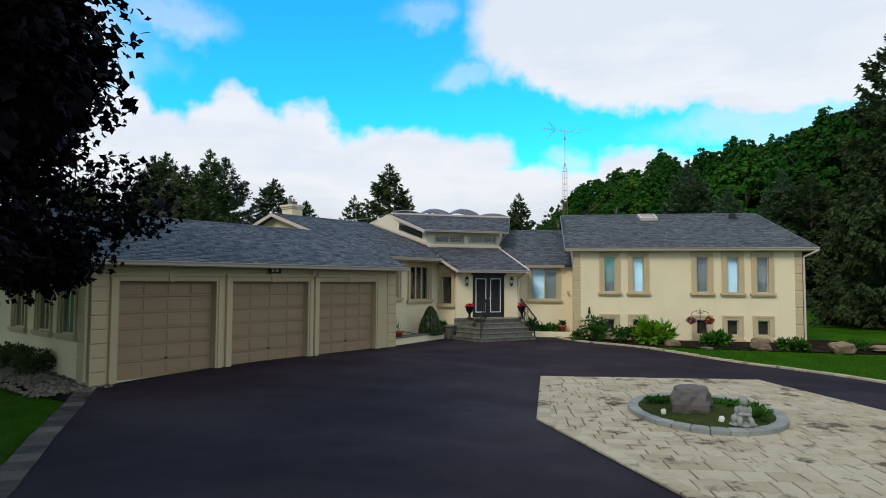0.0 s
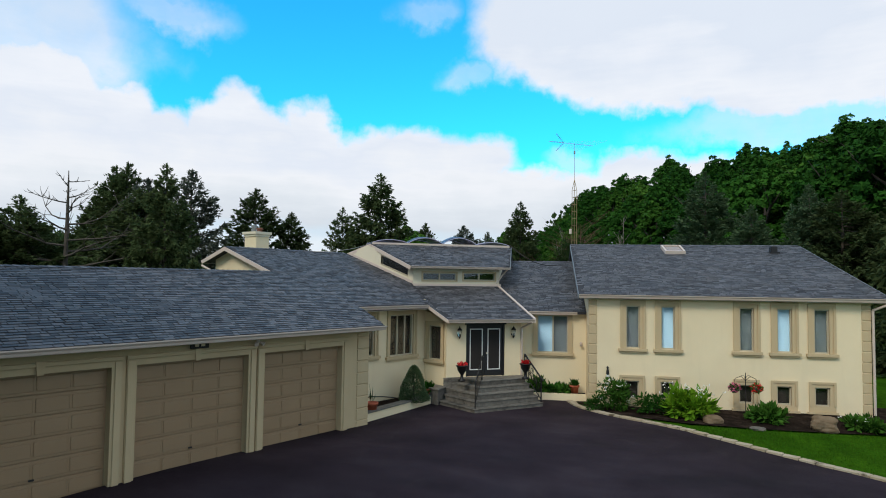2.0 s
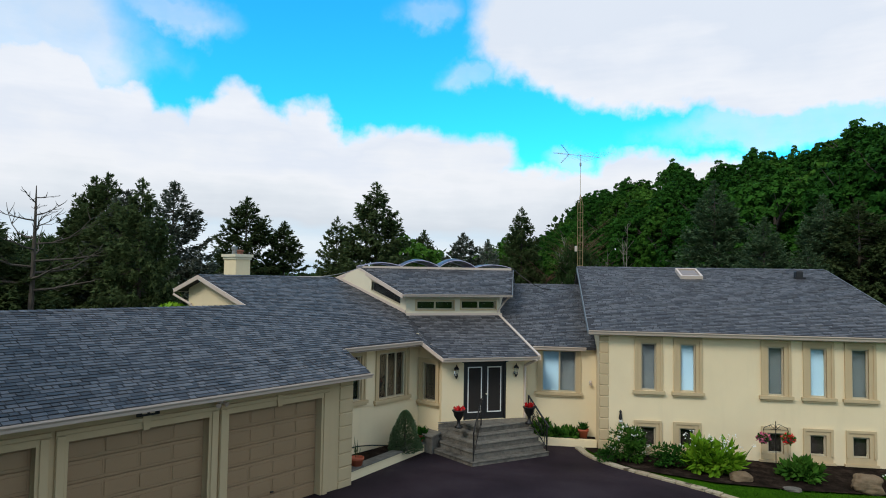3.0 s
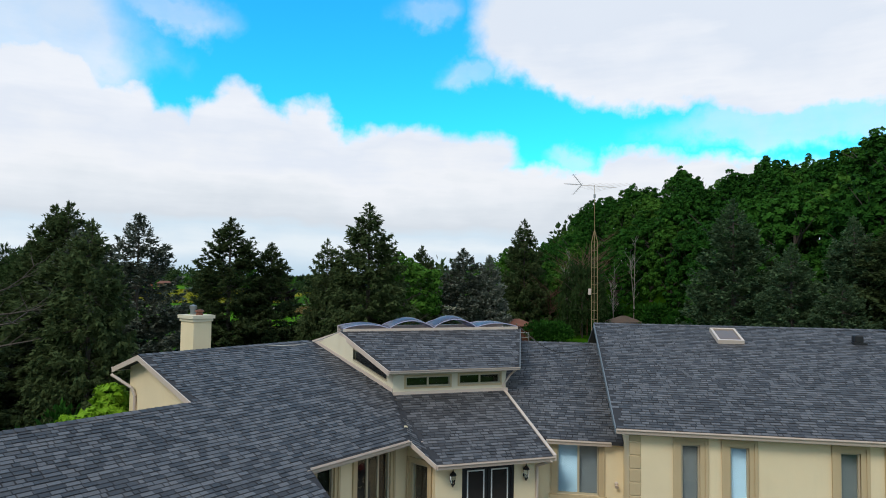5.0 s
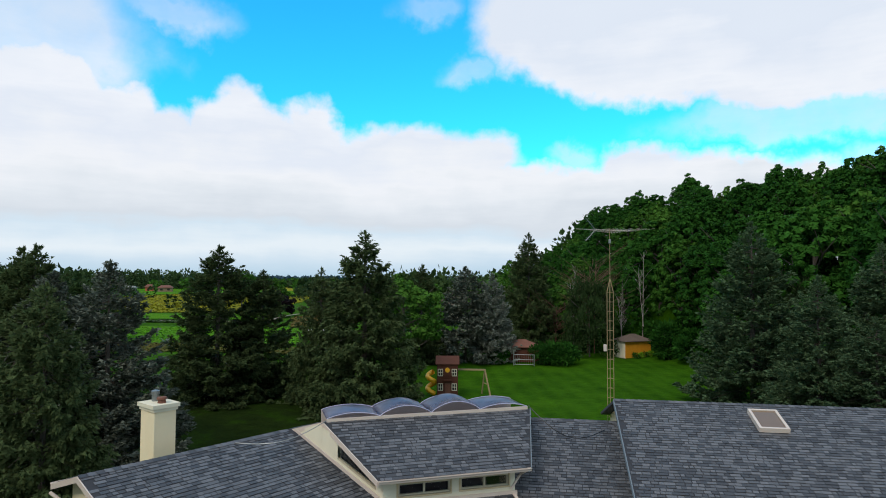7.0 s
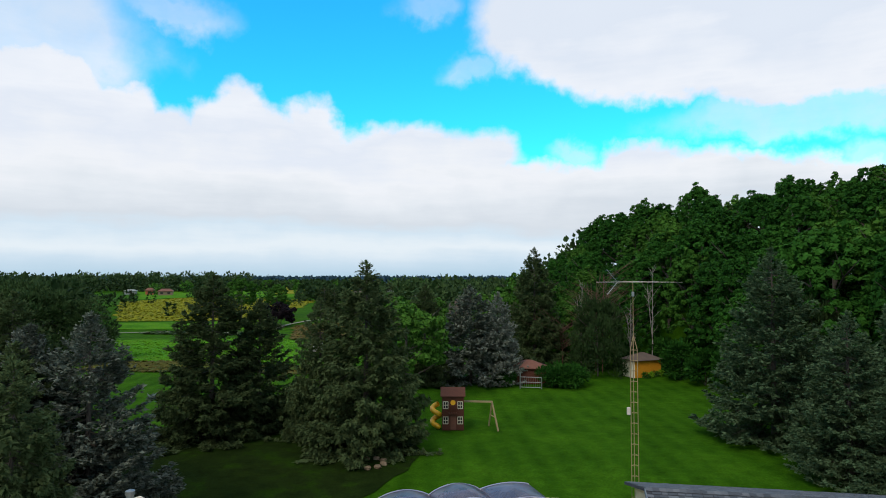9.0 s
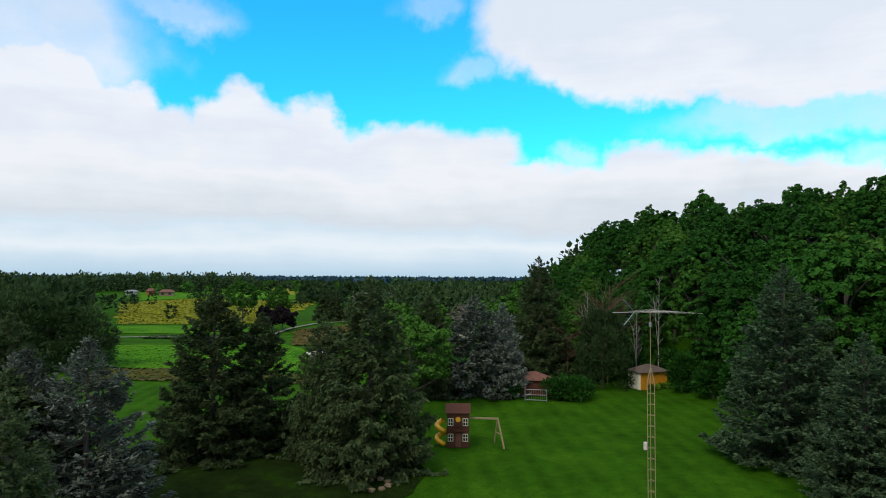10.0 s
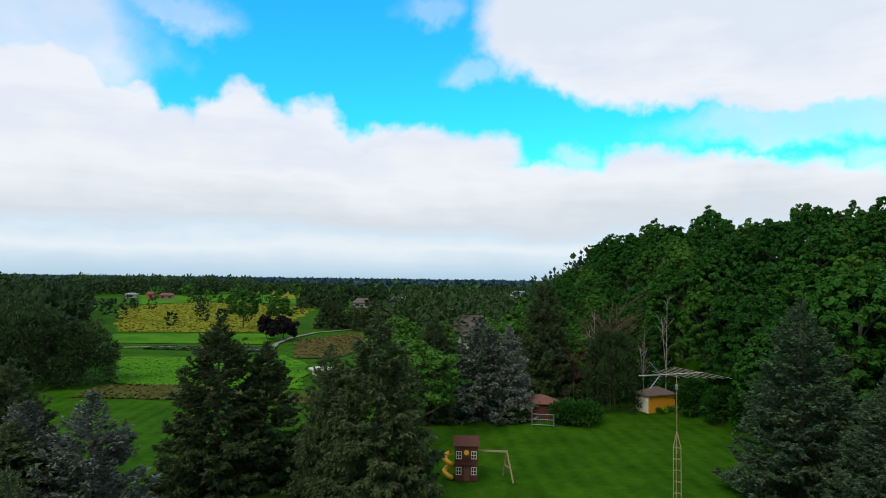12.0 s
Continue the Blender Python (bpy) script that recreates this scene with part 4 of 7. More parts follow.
quoins(M0, WX1 - 0.30, WX1 - 0.003, WY, 0.3, 4.1, parent=ww)
wtop = lambda y: 4.36 + 0.287 * (y - 26.88) if y < 34.55 else 4.36 + 0.287 * 7.67 - 0.287 * (y - 34.55)
for x, flip in ((WX1 - 0.28, 0), (WX0, 0)):
    bm = bmesh.new()
    prof = [(27.163, 0.0), (39.9, 0.0), (39.9, wtop(39.9)), (34.55, wtop(34.55)), (27.163, wtop(27.163))]
    a = [bm.verts.new((x, y, z - 0.06 * (z > 1))) for y, z in prof]
    b = [bm.verts.new((x + 0.28, y, z - 0.06 * (z > 1))) for y, z in prof]
    bm.faces.new(a)
    bm.faces.new(b[::-1])
    for i in range(5):
        j = (i + 1) % 5
        bm.faces.new((a[i], b[i], b[j], a[j]))
    part("wall", bm, CREAM, house)
part("wall", boxes((WX0 + 0.283, WX1 - 0.283, 39.62, 39.9, 0, 4.8)), CREAM, house)
part("wall", boxes((-2.0, 1.9, 37.8, 38.05, 0, 4.9)), CREAM, house)
part("wall", boxes((16.8, 25.5, 24.25, 24.4, 0, 5.1), m=M60), CREAM, house)
part("wall", boxes((5.4, 16.5, 24.75, 25.0, 0, 3.2), m=M60), CREAM, house)
part("stone_plinth", boxes((WX0 + 0.003, WX1 - 0.003, WY - 0.03, WY - 0.002, 0.0, 0.25)), PEBBLE, house, "pebble-dash plinth at the foot of the wall")

# roofs
zw = lambda y: 4.30 + 0.285 * (y - 26.6)
zm = lambda y: 3.58 + 0.315 * (y - 28.0)
E_KINK, E_ENL, E_ENR = P(M60, 20.55, 16.5, zg(16.5)), P(M3, 8.62, 24.38, z3(24.38)), P(M3, 12.05, 24.38, z3(24.38))
CLL, CLR = P(M3, 8.20, 28.1, z3(28.1)), P(M3, 12.05, 28.1, z3(28.1))
roof("roof", [P(M60, 4.85, 14.9, zg(14.9)), P(M60, 16.68, 14.9, zg(14.9)), P(M60, 17.15, 16.5, zg(16.5)), E_KINK, P(M60, 22.4, 18.95, zg(18.95)), P(M60, 22.5, 23.14, zg(23.14)), P(M60, 16.2, 23.14, zg(23.14)), P(M60, 16.2, 20.1, zg(20.1)), P(M60, 4.85, 20.1, zg(20.1))], U60)
roof("roof", [P(M60, 4.85, 20.1, zg(20.1)), P(M60, 16.75, 20.1, zg(20.1)), P(M60, 16.75, 25.3, zg(14.9)), P(M60, 4.85, 25.3, zg(14.9))], U60)
roof("roof", [P(M60, 16.2, 23.14, zg(23.14)), P(M60, 26.0, 23.14, zg(23.14)), P(M60, 26.0, 24.75, zg(21.53)), P(M60, 16.2, 24.75, zg(21.53))], U60)
roof("roof", [E_ENL, E_ENR, CLR, CLL], U3)
roof("roof", [E_ENL, CLL, E_KINK + Vector((0, 0, -0.01))], U3)
MRY = 34.85
roof("roof", [(-0.30, 28.0, zm(28.0)), (1.90, 28.0, zm(28.0)), (1.90, MRY, zm(MRY)), (-3.2, MRY, zm(MRY)), (-3.2, 31.5, zm(31.5))], (1, 0, 0))
roof("roof", [(-3.2, MRY, zm(MRY)), (1.90, MRY, zm(MRY)), (1.90, 38.4, zm(MRY) - 1.0), (-3.2, 38.4, zm(MRY) - 1.0)], (1, 0, 0))
roof("roof", [(1.55, 26.6, zw(26.6)), (12.02, 26.6, zw(26.6)), (12.02, 34.55, zw(34.55)), (1.55, 34.55, zw(34.55))], (1, 0, 0))
roof("roof", [(1.55, 34.55, zw(34.55)), (12.02, 34.55, zw(34.55)), (12.02, 40.3, zw(34.55) - 1.64), (1.55, 40.3, zw(34.55) - 1.64)], (1, 0, 0))
# clerestory: a fan-shaped dormer; sides follow the two blocks
ZC = lambda d: 5.32 + 0.364 * (d - 27.70)
CE_L, CE_R = P(M3, 8.02, 27.70, 5.32), P(M3, 12.48, 27.70, 5.32)
CR_L, CR_R = Vector((-7.50, 30.42, 6.33)), Vector((-1.32, 33.50, 6.36))
CB_L, CB_R = Vector((-8.75, 31.05, 5.92)), Vector((-1.32, 35.6, 5.75))
roof("roof", [CE_L, CE_R, CR_R, CR_L], U3)
roof("roof", [CR_L, CR_R, CB_R, CB_L], U3)
cw = wall("wall", M3, 8.24, 12.15, 28.1, z3(28.1) - 0.3, 5.36, [(8.66, 10.17, 4.72, 5.06), (10.48, 11.95, 4.74, 5.08)], 0.2, PALE, "pale clerestory wall")
for a, b, z in ((8.66, 10.17, 4.72), (10.48, 11.95, 4.74)):
    window(M3, a, b, z, z + 0.34, 28.1, DARKROOM, 0, ((a + b) / 2,), False, label="low clerestory window")
L0, L1 = P(M3, 8.24, 28.1, 0), Vector((-8.62, 31.0, 0))
dl = (L1 - L0).normalized()
nl = Vector((dl.y, -dl.x, 0))
if nl.y > 0:
    nl = -nl
LL = (L1 - L0).length
zroof = lambda k: 5.40 + (6.27 - 5.40) * min(1, k / 2.9) if k < 2.9 else 6.27 - 0.33 * (k - 2.9)
zbase = lambda k: zg(-(L0 + dl * k).dot(Vector((0.866, -0.5, 0))))
WK = (0.30, 1.98)
bm = bmesh.new()
KS = [0.0, WK[0], WK[1], 2.9, LL]
Vt = [[L0 + dl * k + nl * o for o in (0, -0.2)] for k in KS]
lowz = lambda k: zbase(k) - 0.25
wl, wh = (lambda k: zbase(k) + 0.20), (lambda k: zroof(k) - 0.16)
def quadz(i, j, fa, fb):
    for o in (0, 1):
        vs = [Vt[i][o] + Vector((0, 0, fa(KS[i]))), Vt[j][o] + Vector((0, 0, fa(KS[j]))), Vt[j][o] + Vector((0, 0, fb(KS[j]))), Vt[i][o] + Vector((0, 0, fb(KS[i])))]
        bm.faces.new([bm.verts.new(v) for v in vs])
quadz(0, 1, lowz, zroof)
quadz(1, 2, lowz, wl)
quadz(1, 2, wh, zroof)
quadz(2, 3, lowz, zroof)
quadz(3, 4, lowz, zroof)
cside = part("wall", bm, PALE, house, "pale clerestory side wall")
bm = bmesh.new()
for fa, fb, o in ((wl, lambda k: wl(k) + 0.04, 0.012), (lambda k: wh(k) - 0.04, wh, 0.012)):
    a, b = L0 + dl * WK[0] + nl * o, L0 + dl * WK[1] + nl * o
    q = [(a, fa(WK[0])), (b, fa(WK[1])), (b, fb(WK[1])), (a, fb(WK[0]))]
    fr = [bm.verts.new(v + Vector((0, 0, z))) for v, z in q]
    bk = [bm.verts.new(v - nl * 0.1 + Vector((0, 0, z))) for v, z in q]
    bm.faces.new(fr)
    bm.faces.new(bk[::-1])
    for i in range(4):
        bm.faces.new((fr[i], bk[i], bk[(i + 1) % 4], fr[(i + 1) % 4]))
sw = part("window", bm, VINYL, house, "slanting clerestory window")
for nm, off, mt in (("pane", -0.04, GLASS), ("blind", -0.14, DARKROOM)):
    bm = bmesh.new()
    q = []
    for th in (0, 0.008):
        a, b = L0 + dl * WK[0] + nl * (off - th), L0 + dl * WK[1] + nl * (off - th)
        q.append([bm.verts.new(v + Vector((0, 0, z))) for v, z in ((a, wl(WK[0])), (b, wl(WK[1])), (b, wh(WK[1])), (a, wh(WK[0])))])
    bm.faces.new(q[0])
    bm.faces.new(q[1][::-1])
    for i in range(4):
        bm.faces.new((q[0][i], q[1][i], q[1][(i + 1) % 4], q[0][(i + 1) % 4]))
    part(nm, bm, mt, sw)
bm = bmesh.new()
a = CLR + Vector((0, 0, -0.2))
rb = Vector((-1.72, 34.0, 0))
for o in (0, 0.2):
    bm.faces.new([bm.verts.new(v) for v in (Vector((a.x - o, a.y, 4.2)), Vector((rb.x - o, rb.y, 4.2)), Vector((rb.x - o, rb.y, 6.2)), Vector((a.x - o, a.y, 5.36)))])
part("wall", bm, PALE, house)
# fascias and gutters
gutter(P(M60, 4.85, 14.9, zg(14.9) - 0.01), P(M60, 16.68, 14.9, zg(14.9) - 0.01), house)
gutter(P(M60, 17.0, 16.5, zg(16.5) - 0.01), E_KINK + Vector((0, 0, -0.01)), house)
strip(E_KINK, E_ENL, 0.13, 0.03, house)
gutter(E_ENL, E_ENR, house)
strip(E_ENR + Vector((0, 0, 0.035)), CLR + Vector((0, 0, 0.035)), 0.17, 0.09, house)
gutter((-0.30, 28.0, zm(28.0) - 0.01), (1.56, 28.0, zm(28.0) - 0.01), house)
gutter((1.55, 26.6, zw(26.6) - 0.01), (12.02, 26.6, zw(26.6) - 0.01), house)
strip((1.55, 34.55, zw(34.55)), (1.55, 26.6, zw(26.6)), 0.16, 0.03, house, mat=GREYBLIND)
strip((12.02, 26.6, zw(26.6)), (12.02, 34.55, zw(34.55)), 0.16, 0.03, house, mat=GREYBLIND)
gutter(CE_L, CE_R, house, size=0.09)
strip(CR_L, CE_L, 0.16, 0.03, house)
strip(CB_L, CR_L, 0.14, 0.03, house)
strip(CE_R, CR_R, 0.16, 0.03, house, mat=GREYBLIND)
strip(P(M60, 16.2, 23.14, zg(23.14)), P(M60, 16.2, 20.1, zg(20.1)), 0.15, 0.03, house)
strip(P(M60, 16.2, 24.75, zg(21.53)), P(M60, 16.2, 23.14, zg(23.14)), 0.15, 0.03, house)
gutter(P(M60, 26.0, 24.75, zg(21.53)), P(M60, 16.2, 24.75, zg(21.53)), house)
bm = bmesh.new()
box(bm, 8.24, 12.2, 28.03, 28.1, z3(28.03) - 0.05, z3(28.03) + 0.10, M3)
part("flashing", bm, WHITE, house)
strip(L0 + nl * 0.01 + Vector((0, 0, zbase(0) + 0.12)), L0 + dl * LL + nl * 0.01 + Vector((0, 0, zbase(LL) + 0.10)), 0.16, -0.03, house, "flashing")
# soffits
for pts in ([P(M60, 4.9, 14.93, 3.19), P(M60, 16.6, 14.93, 3.19), P(M60, 16.6, 15.42, 3.19), P(M60, 4.9, 15.42, 3.19)],
            [P(M60, 16.55, 16.52, 3.66), P(M60, 21.2, 16.52, 3.66), P(M60, 21.2, 17.12, 3.66), P(M60, 16.55, 17.12, 3.66)],
            [P(M3, 8.65, 24.40, 3.19), P(M3, 12.0, 24.40, 3.19), P(M3, 12.0, 24.9, 3.19), P(M3, 8.65, 24.9, 3.19)],
            [(1.6, 26.62, 4.16), (12.0, 26.62, 4.16), (12.0, 26.9, 4.16), (1.6, 26.9, 4.16)],
            [(-0.3, 28.02, 3.55), (1.9, 28.02, 3.55), (1.9, 28.22, 3.55), (-0.3, 28.22, 3.55)]):
    part("soffit", slab(pts, 0.02), WHITE, house)
# gable wall over the garage ridge
bm = bmesh.new()
for o in (0, 0.2):
    bm.faces.new([bm.verts.new(P(M60, 16.55 + o, d, z)) for d, z in ((19.6, zg(19.6) - 0.4), (23.14, zg(23.14) - 0.08), (24.35, zg(22.0) - 0.12), (24.35, 2.5), (19.6, 2.5))])
part("wall", bm, CREAM, house, "cream gable wall above the garage roof")
part("downspout", tubes([P(M60, 16.15, 24.7, 5.2), P(M60, 16.45, 24.0, 4.85), P(M60, 16.50, 23.9, 4.6), P(M60, 16.50, 23.9, 3.6)], 0.045), WHITE, house)
# chimney
CM = M60 @ pose(19.6, 26.05, 0)
chim = part("chimney", boxes((-0.34, 0.34, -0.44, 0.44, 0.2, 6.75), m=CM), CREAM, house, "cream stucco chimney")
part("chimney_cap", boxes((-0.38, 0.38, -0.48, 0.48, 6.60, 6.70), (-0.43, 0.43, -0.53, 0.53, 6.70, 6.82), m=CM), PALE, chim)
part("flue", lathe([(0.10, 6.82), (0.10, 7.02), (0.13, 7.03), (0.13, 7.14), (0.02, 7.18)], 14, CM @ pose(0, 0.24, 0)), ALU, chim, "bright metal flue cowl")
part("flue", lathe([(0.13, 6.82), (0.11, 6.92), (0.16, 6.94), (0.14, 7.0), (0.02, 7.02)], 14, CM @ pose(0, -0.2, 0)), RUST, chim, "rusty flue cowl")
# downspouts
part("downspout", tubes([(11.95, 26.5, 4.16), (11.5, 26.82, 3.9), (11.52, 26.83, 0.3)], 0.045), WHITE, house)
part("downspout", tubes([P(M3, 11.95, 24.3, 3.2), P(M3, 11.74, 24.8, 2.95), P(M3, 11.76, 24.85, 0.4)], 0.045), WHITE, house)
part("downspout", tubes([P(M60, 5.28, 14.95, 3.2), P(M60, 5.28, 15.5, 2.95), P(M60, 5.28, 15.5, 0.25)], 0.045), TRIM, house)
part("downspout", tubes([CE_R + Vector((-0.1, 0, -0.08)), CE_R + Vector((-0.32, 0.28, -0.3)), CLR + Vector((-0.02, -0.05, 0.12))], 0.035), WHITE, house)
# skylight on the wing
sk = part("skylight", bmesh.new(), WHITE, house, "raised roof skylight with pale frame")
SKM = Matrix.Translation((6.15, 33.35, zw(33.35))) @ Matrix.Rotation(math.atan(0.285), 4, "X")
bm = bmesh.new()
ring_of(bm, SKM @ Matrix.Rotation(radians(90), 4, "X") @ Matrix.Diagonal((1, 1, -1, 1)), -0.36, 0.36, -0.55, 0.55, 0.08, -0.02, 0.16)
bmesh.ops.recalc_face_normals(bm, faces=bm.faces)
bm.to_mesh(sk.data)
bm.free()
part("pane", boxes((-0.36, 0.36, -0.55, 0.55, 0.11, 0.13), m=SKM), TANPANE, sk, "tan tinted skylight pane")
VM = Matrix.Translation((10.45, 33.2, zw(33.2)))
vent = part("roof_vent", bevelled(boxes((-0.14, 0.14, -0.16, 0.16, 0.0, 0.28), m=VM), 0.04), BLACK, house, "black plastic roof vent")
part("vent_flange", boxes((-0.22, 0.22, -0.22, 0.22, -0.08, 0.03), m=VM), BLACK, vent)
# ridge skylight: a row of acrylic barrel domes
rd = (CR_R - CR_L).normalized()
rn = Vector((-rd.y, rd.x, 0)).normalized()
curb0, curb1 = CR_L + rn * 0.05 + rd * 0.1, CR_R + rn * 0.05 - rd * 0.1
rk = part("ridge_skylight", bmesh.new(), WHITE, house, "ridge skylight of four hazy lilac-tinted acrylic domes")
bm = bmesh.new()
for o0, o1 in ((-0.1, -0.02), (1.35, 1.45)):
    vs = [curb0 + rn * o0, curb1 + rn * o0, curb1 + rn * o1, curb0 + rn * o1]
    slab([v + Vector((0, 0, 0.08)) for v in vs], 0.55 if o1 > 1 else 0.22, bm)
bmesh.ops.recalc_face_normals(bm, faces=bm.faces)
bm.to_mesh(rk.data)
bm.free()
LEN = (curb1 - curb0).length
for i in range(4):
    bm = bmesh.new()
    n, k = 14, 10
    a0, wdt = LEN * i / 4, LEN / 4
    hgt = (0.20, 0.37, 0.42, 0.19)[i]
    grid = [[bm.verts.new(curb0 + rd * (a0 + wdt * (p / n)) + rn * (1.45 * q / k - 0.05) + Vector((0, 0, 0.07 + hgt * math.sin(math.pi * p / n) ** 0.8 * (0.35 + 0.65 * math.sin(math.pi * (0.1 + 0.85 * q / k)) ** 0.5)))) for q in range(k + 1)] for p in range(n + 1)]
    for p in range(n):
        for q in range(k):
            bm.faces.new((grid[p][q], grid[p + 1][q], grid[p + 1][q + 1], grid[p][q + 1]))
    d = part("dome", bm, DOMEGLASS, rk, "hazy lilac-tinted clear dome", smooth=True)
    sol = d.modifiers.new("thickness", "SOLIDIFY")
    sol.thickness = 0.012
    for q in (0, k):
        arc = [curb0 + rd * (a0 + wdt * (p / n)) + rn * (1.45 * q / k - 0.05) + Vector((0, 0, 0.08 + hgt * math.sin(math.pi * p / n) ** 0.8 * (0.35 + 0.65 * math.sin(math.pi * (0.1 + 0.85 * q / k)) ** 0.5))) for p in range(n + 1)]
        part("dome_rim", tubes(arc, 0.016, 5), DOMERIM, d, "pale lilac moulded rim")


# ---- trees ----
def unit(v):
    return v / np.maximum(1e-6, np.linalg.norm(v, axis=1, keepdims=True))


def sprays(rng, base, way, length, width):
    """Small pointed leaf or twig blades: four corners each, slightly folded."""
    n = len(base)
    way = unit(way)
    side = unit(np.cross(way, rng.normal(size=(n, 3)) * [0.5, 0.5, 0.5] + [0, 0, 1.0]))
    up = np.cross(side, way)
    L, W = length[:, None], width[:, None]
    mid = base + way * L * 0.45
    v = np.stack([base, mid + side * W * 0.5 - up * W * 0.18, base + way * L, mid - side * W * 0.5 - up * W * 0.18], 1)
    return v.reshape(-1, 3), np.arange(n * 4).reshape(n, 4)


def needles(rng, base, way, length, width):
    """Narrow hanging twigs, three corners each."""
    n = len(base)
    way = unit(way)
    side = unit(np.cross(way, rng.normal(size=(n, 3)) * 0.6 + [0, 0, 1.0])) * (width * 0.5)[:, None]
    v = np.stack([base - side, base + side, base + way * length[:, None]], 1)
    return v.reshape(-1, 3), np.arange(n * 3).reshape(n, 3)


def conifer_crown(seed, h, r, mat, count=30000, skirt=0.015, size=0.3, droop=0.42, power=0.70, weep=0.45):
    """Boughs that sag and turn up at their tips, each a flat frond of side twigs clad in short tufts."""
    rng = np.random.default_rng(seed)
    nb = int(h * 32)
    zb = h * (skirt + (0.975 - skirt) * rng.random(nb) ** 1.12)
    th = np.arange(nb) * 2.39996 + rng.normal(size=nb) * 0.35
    u = np.clip(1 - zb / h, 0, 1)
    lump = 1 + 0.07 * np.sin(2 * th + seed) + 0.06 * np.sin(5 * th + zb * 1.7) + rng.normal(size=nb) * 0.10
    Lb = np.maximum(0.18, r * u ** power * (0.42 + 0.58 * np.minimum(1, u / 0.2)) * lump)
    tufts = 5
    n = count // tufts
    wgt = Lb ** 1.35 + 0.35
    pick = rng.choice(nb, n, p=wgt / wgt.sum())
    t = 0.12 + 0.88 * rng.random(n) ** 0.62
    o3 = np.stack([np.cos(th), np.sin(th), np.zeros(nb)], 1)
    o, L, z = o3[pick], Lb[pick], zb[pick]
    hi = z / h
    tang = np.stack([-o[:, 1], o[:, 0], np.zeros(n)], 1)
    sag = droop * (1 - 0.75 * hi)
    root = o * (L * t)[:, None]
    root[:, 2] = z + L * ((0.10 + 0.45 * hi ** 2) * t - sag * t ** 1.6 + 0.22 * t ** 5)
    side = np.where(rng.random(n) < 0.5, -1.0, 1.0) * (0.35 + 0.6 * rng.random(n))
    side = np.where(t > 0.93, side * 0.4, side)
    way = o * 0.75 + tang * side[:, None]
    way[:, 2] = -weep * (0.5 + rng.random(n)) * (1 - hi ** 2) + 0.5 * hi ** 2 + rng.normal(size=n) * 0.12
    way = unit(way)
    twig = (0.14 + 0.26 * L * (1.12 - t)).clip(0.14, 0.75) * (0.6 + 0.7 * rng.random(n))
    f = (np.arange(tufts) + 0.5)[None, :] / tufts + rng.normal(size=(n, tufts)) * 0.08
    base = root[:, None, :] + way[:, None, :] * (twig[:, None] * f)[:, :, None]
    base += rng.normal(size=base.shape) * [0.035, 0.035, 0.05]
    tw = way[:, None, :] + rng.normal(size=base.shape) * [0.55, 0.55, 0.28] + [0, 0, 0.06]
    k = np.repeat(size * (0.55 + 0.45 * np.minimum(1, L / 2.0)), tufts) * (0.7 + 0.6 * rng.random(n * tufts))
    base, tw = base.reshape(-1, 3), tw.reshape(-1, 3)
    tipn = 80
    tb = np.zeros((tipn, 3))
    tb[:, 2] = h * (0.93 + 0.06 * rng.random(tipn))
    base, tw, k = np.vstack([base, tb]), np.vstack([tw, rng.normal(size=(tipn, 3)) * 0.6 + [0, 0, 0.9]]), np.concatenate([k, np.full(tipn, 0.22)])
    v, f = needles(rng, base, tw, k, k * 0.68)
    v[:, 2] = np.maximum(v[:, 2], 0.05)
    return array_mesh("crown", v, f, mat), (zb, th, Lb)


def conifer(name, label, seed, h, r, mat, at, count=30000, size=0.3, **kw):
    t = thing(name, label, "spruce tree", group="spruces")
    me, (zb, th, Lb) = conifer_crown(seed, h, r, mat, count, size=size, **kw)
    bm = bmesh.new()
    tube(bm, (0, 0, -0.4), (0, 0, h * 0.5), 0.018 * h, 0.011 * h, 9)
    tube(bm, (0, 0, h * 0.5), (0, 0, h * 0.97), 0.011 * h, 0.01, 7)
    for z, a, L in list(zip(zb, th, Lb))[::3]:
        tube(bm, (0, 0, z), (math.cos(a) * L * 0.8, math.sin(a) * L * 0.8, z - L * 0.15), 0.035, 0.01, 4, False)
    part("trunk", bm, BARK, t, local=True)
    part("crown", me, mat, t, local=True)
    t.matrix_basis = pose(*at)
    t["h"] = h
    return t


def limbs(bm, rng, h, r, top, n=9, r0=None):
    r0 = r0 or 0.02 * h
    tube(bm, (0, 0, -0.4), (0.1, 0.05, h * 0.35), r0, r0 * 0.75, 10)
    tube(bm, (0.1, 0.05, h * 0.35), (0.0, 0.1, h * 0.8), r0 * 0.75, r0 * 0.25, 8)
    for i in range(n):
        a = 2.4 * i + rng.random() * 0.6
        z = h * (0.22 + 0.5 * i / n)
        p = Vector((0.05, 0.05, z))
        q = p + Vector((math.cos(a) * r * 0.45, math.sin(a) * r * 0.45, h * 0.10))
        w = q + Vector((math.cos(a + 0.3) * r * 0.4, math.sin(a + 0.3) * r * 0.4, h * 0.09))
        tube(bm, p, q, r0 * 0.42, r0 * 0.25, 6, False)
        tube(bm, q, w, r0 * 0.25, 0.02, 5, False)
        w2 = q + Vector((math.cos(a - 0.6) * r * 0.35, math.sin(a - 0.6) * r * 0.35, h * 0.13))
        tube(bm, q, w2, r0 * 0.2, 0.02, 5, False)


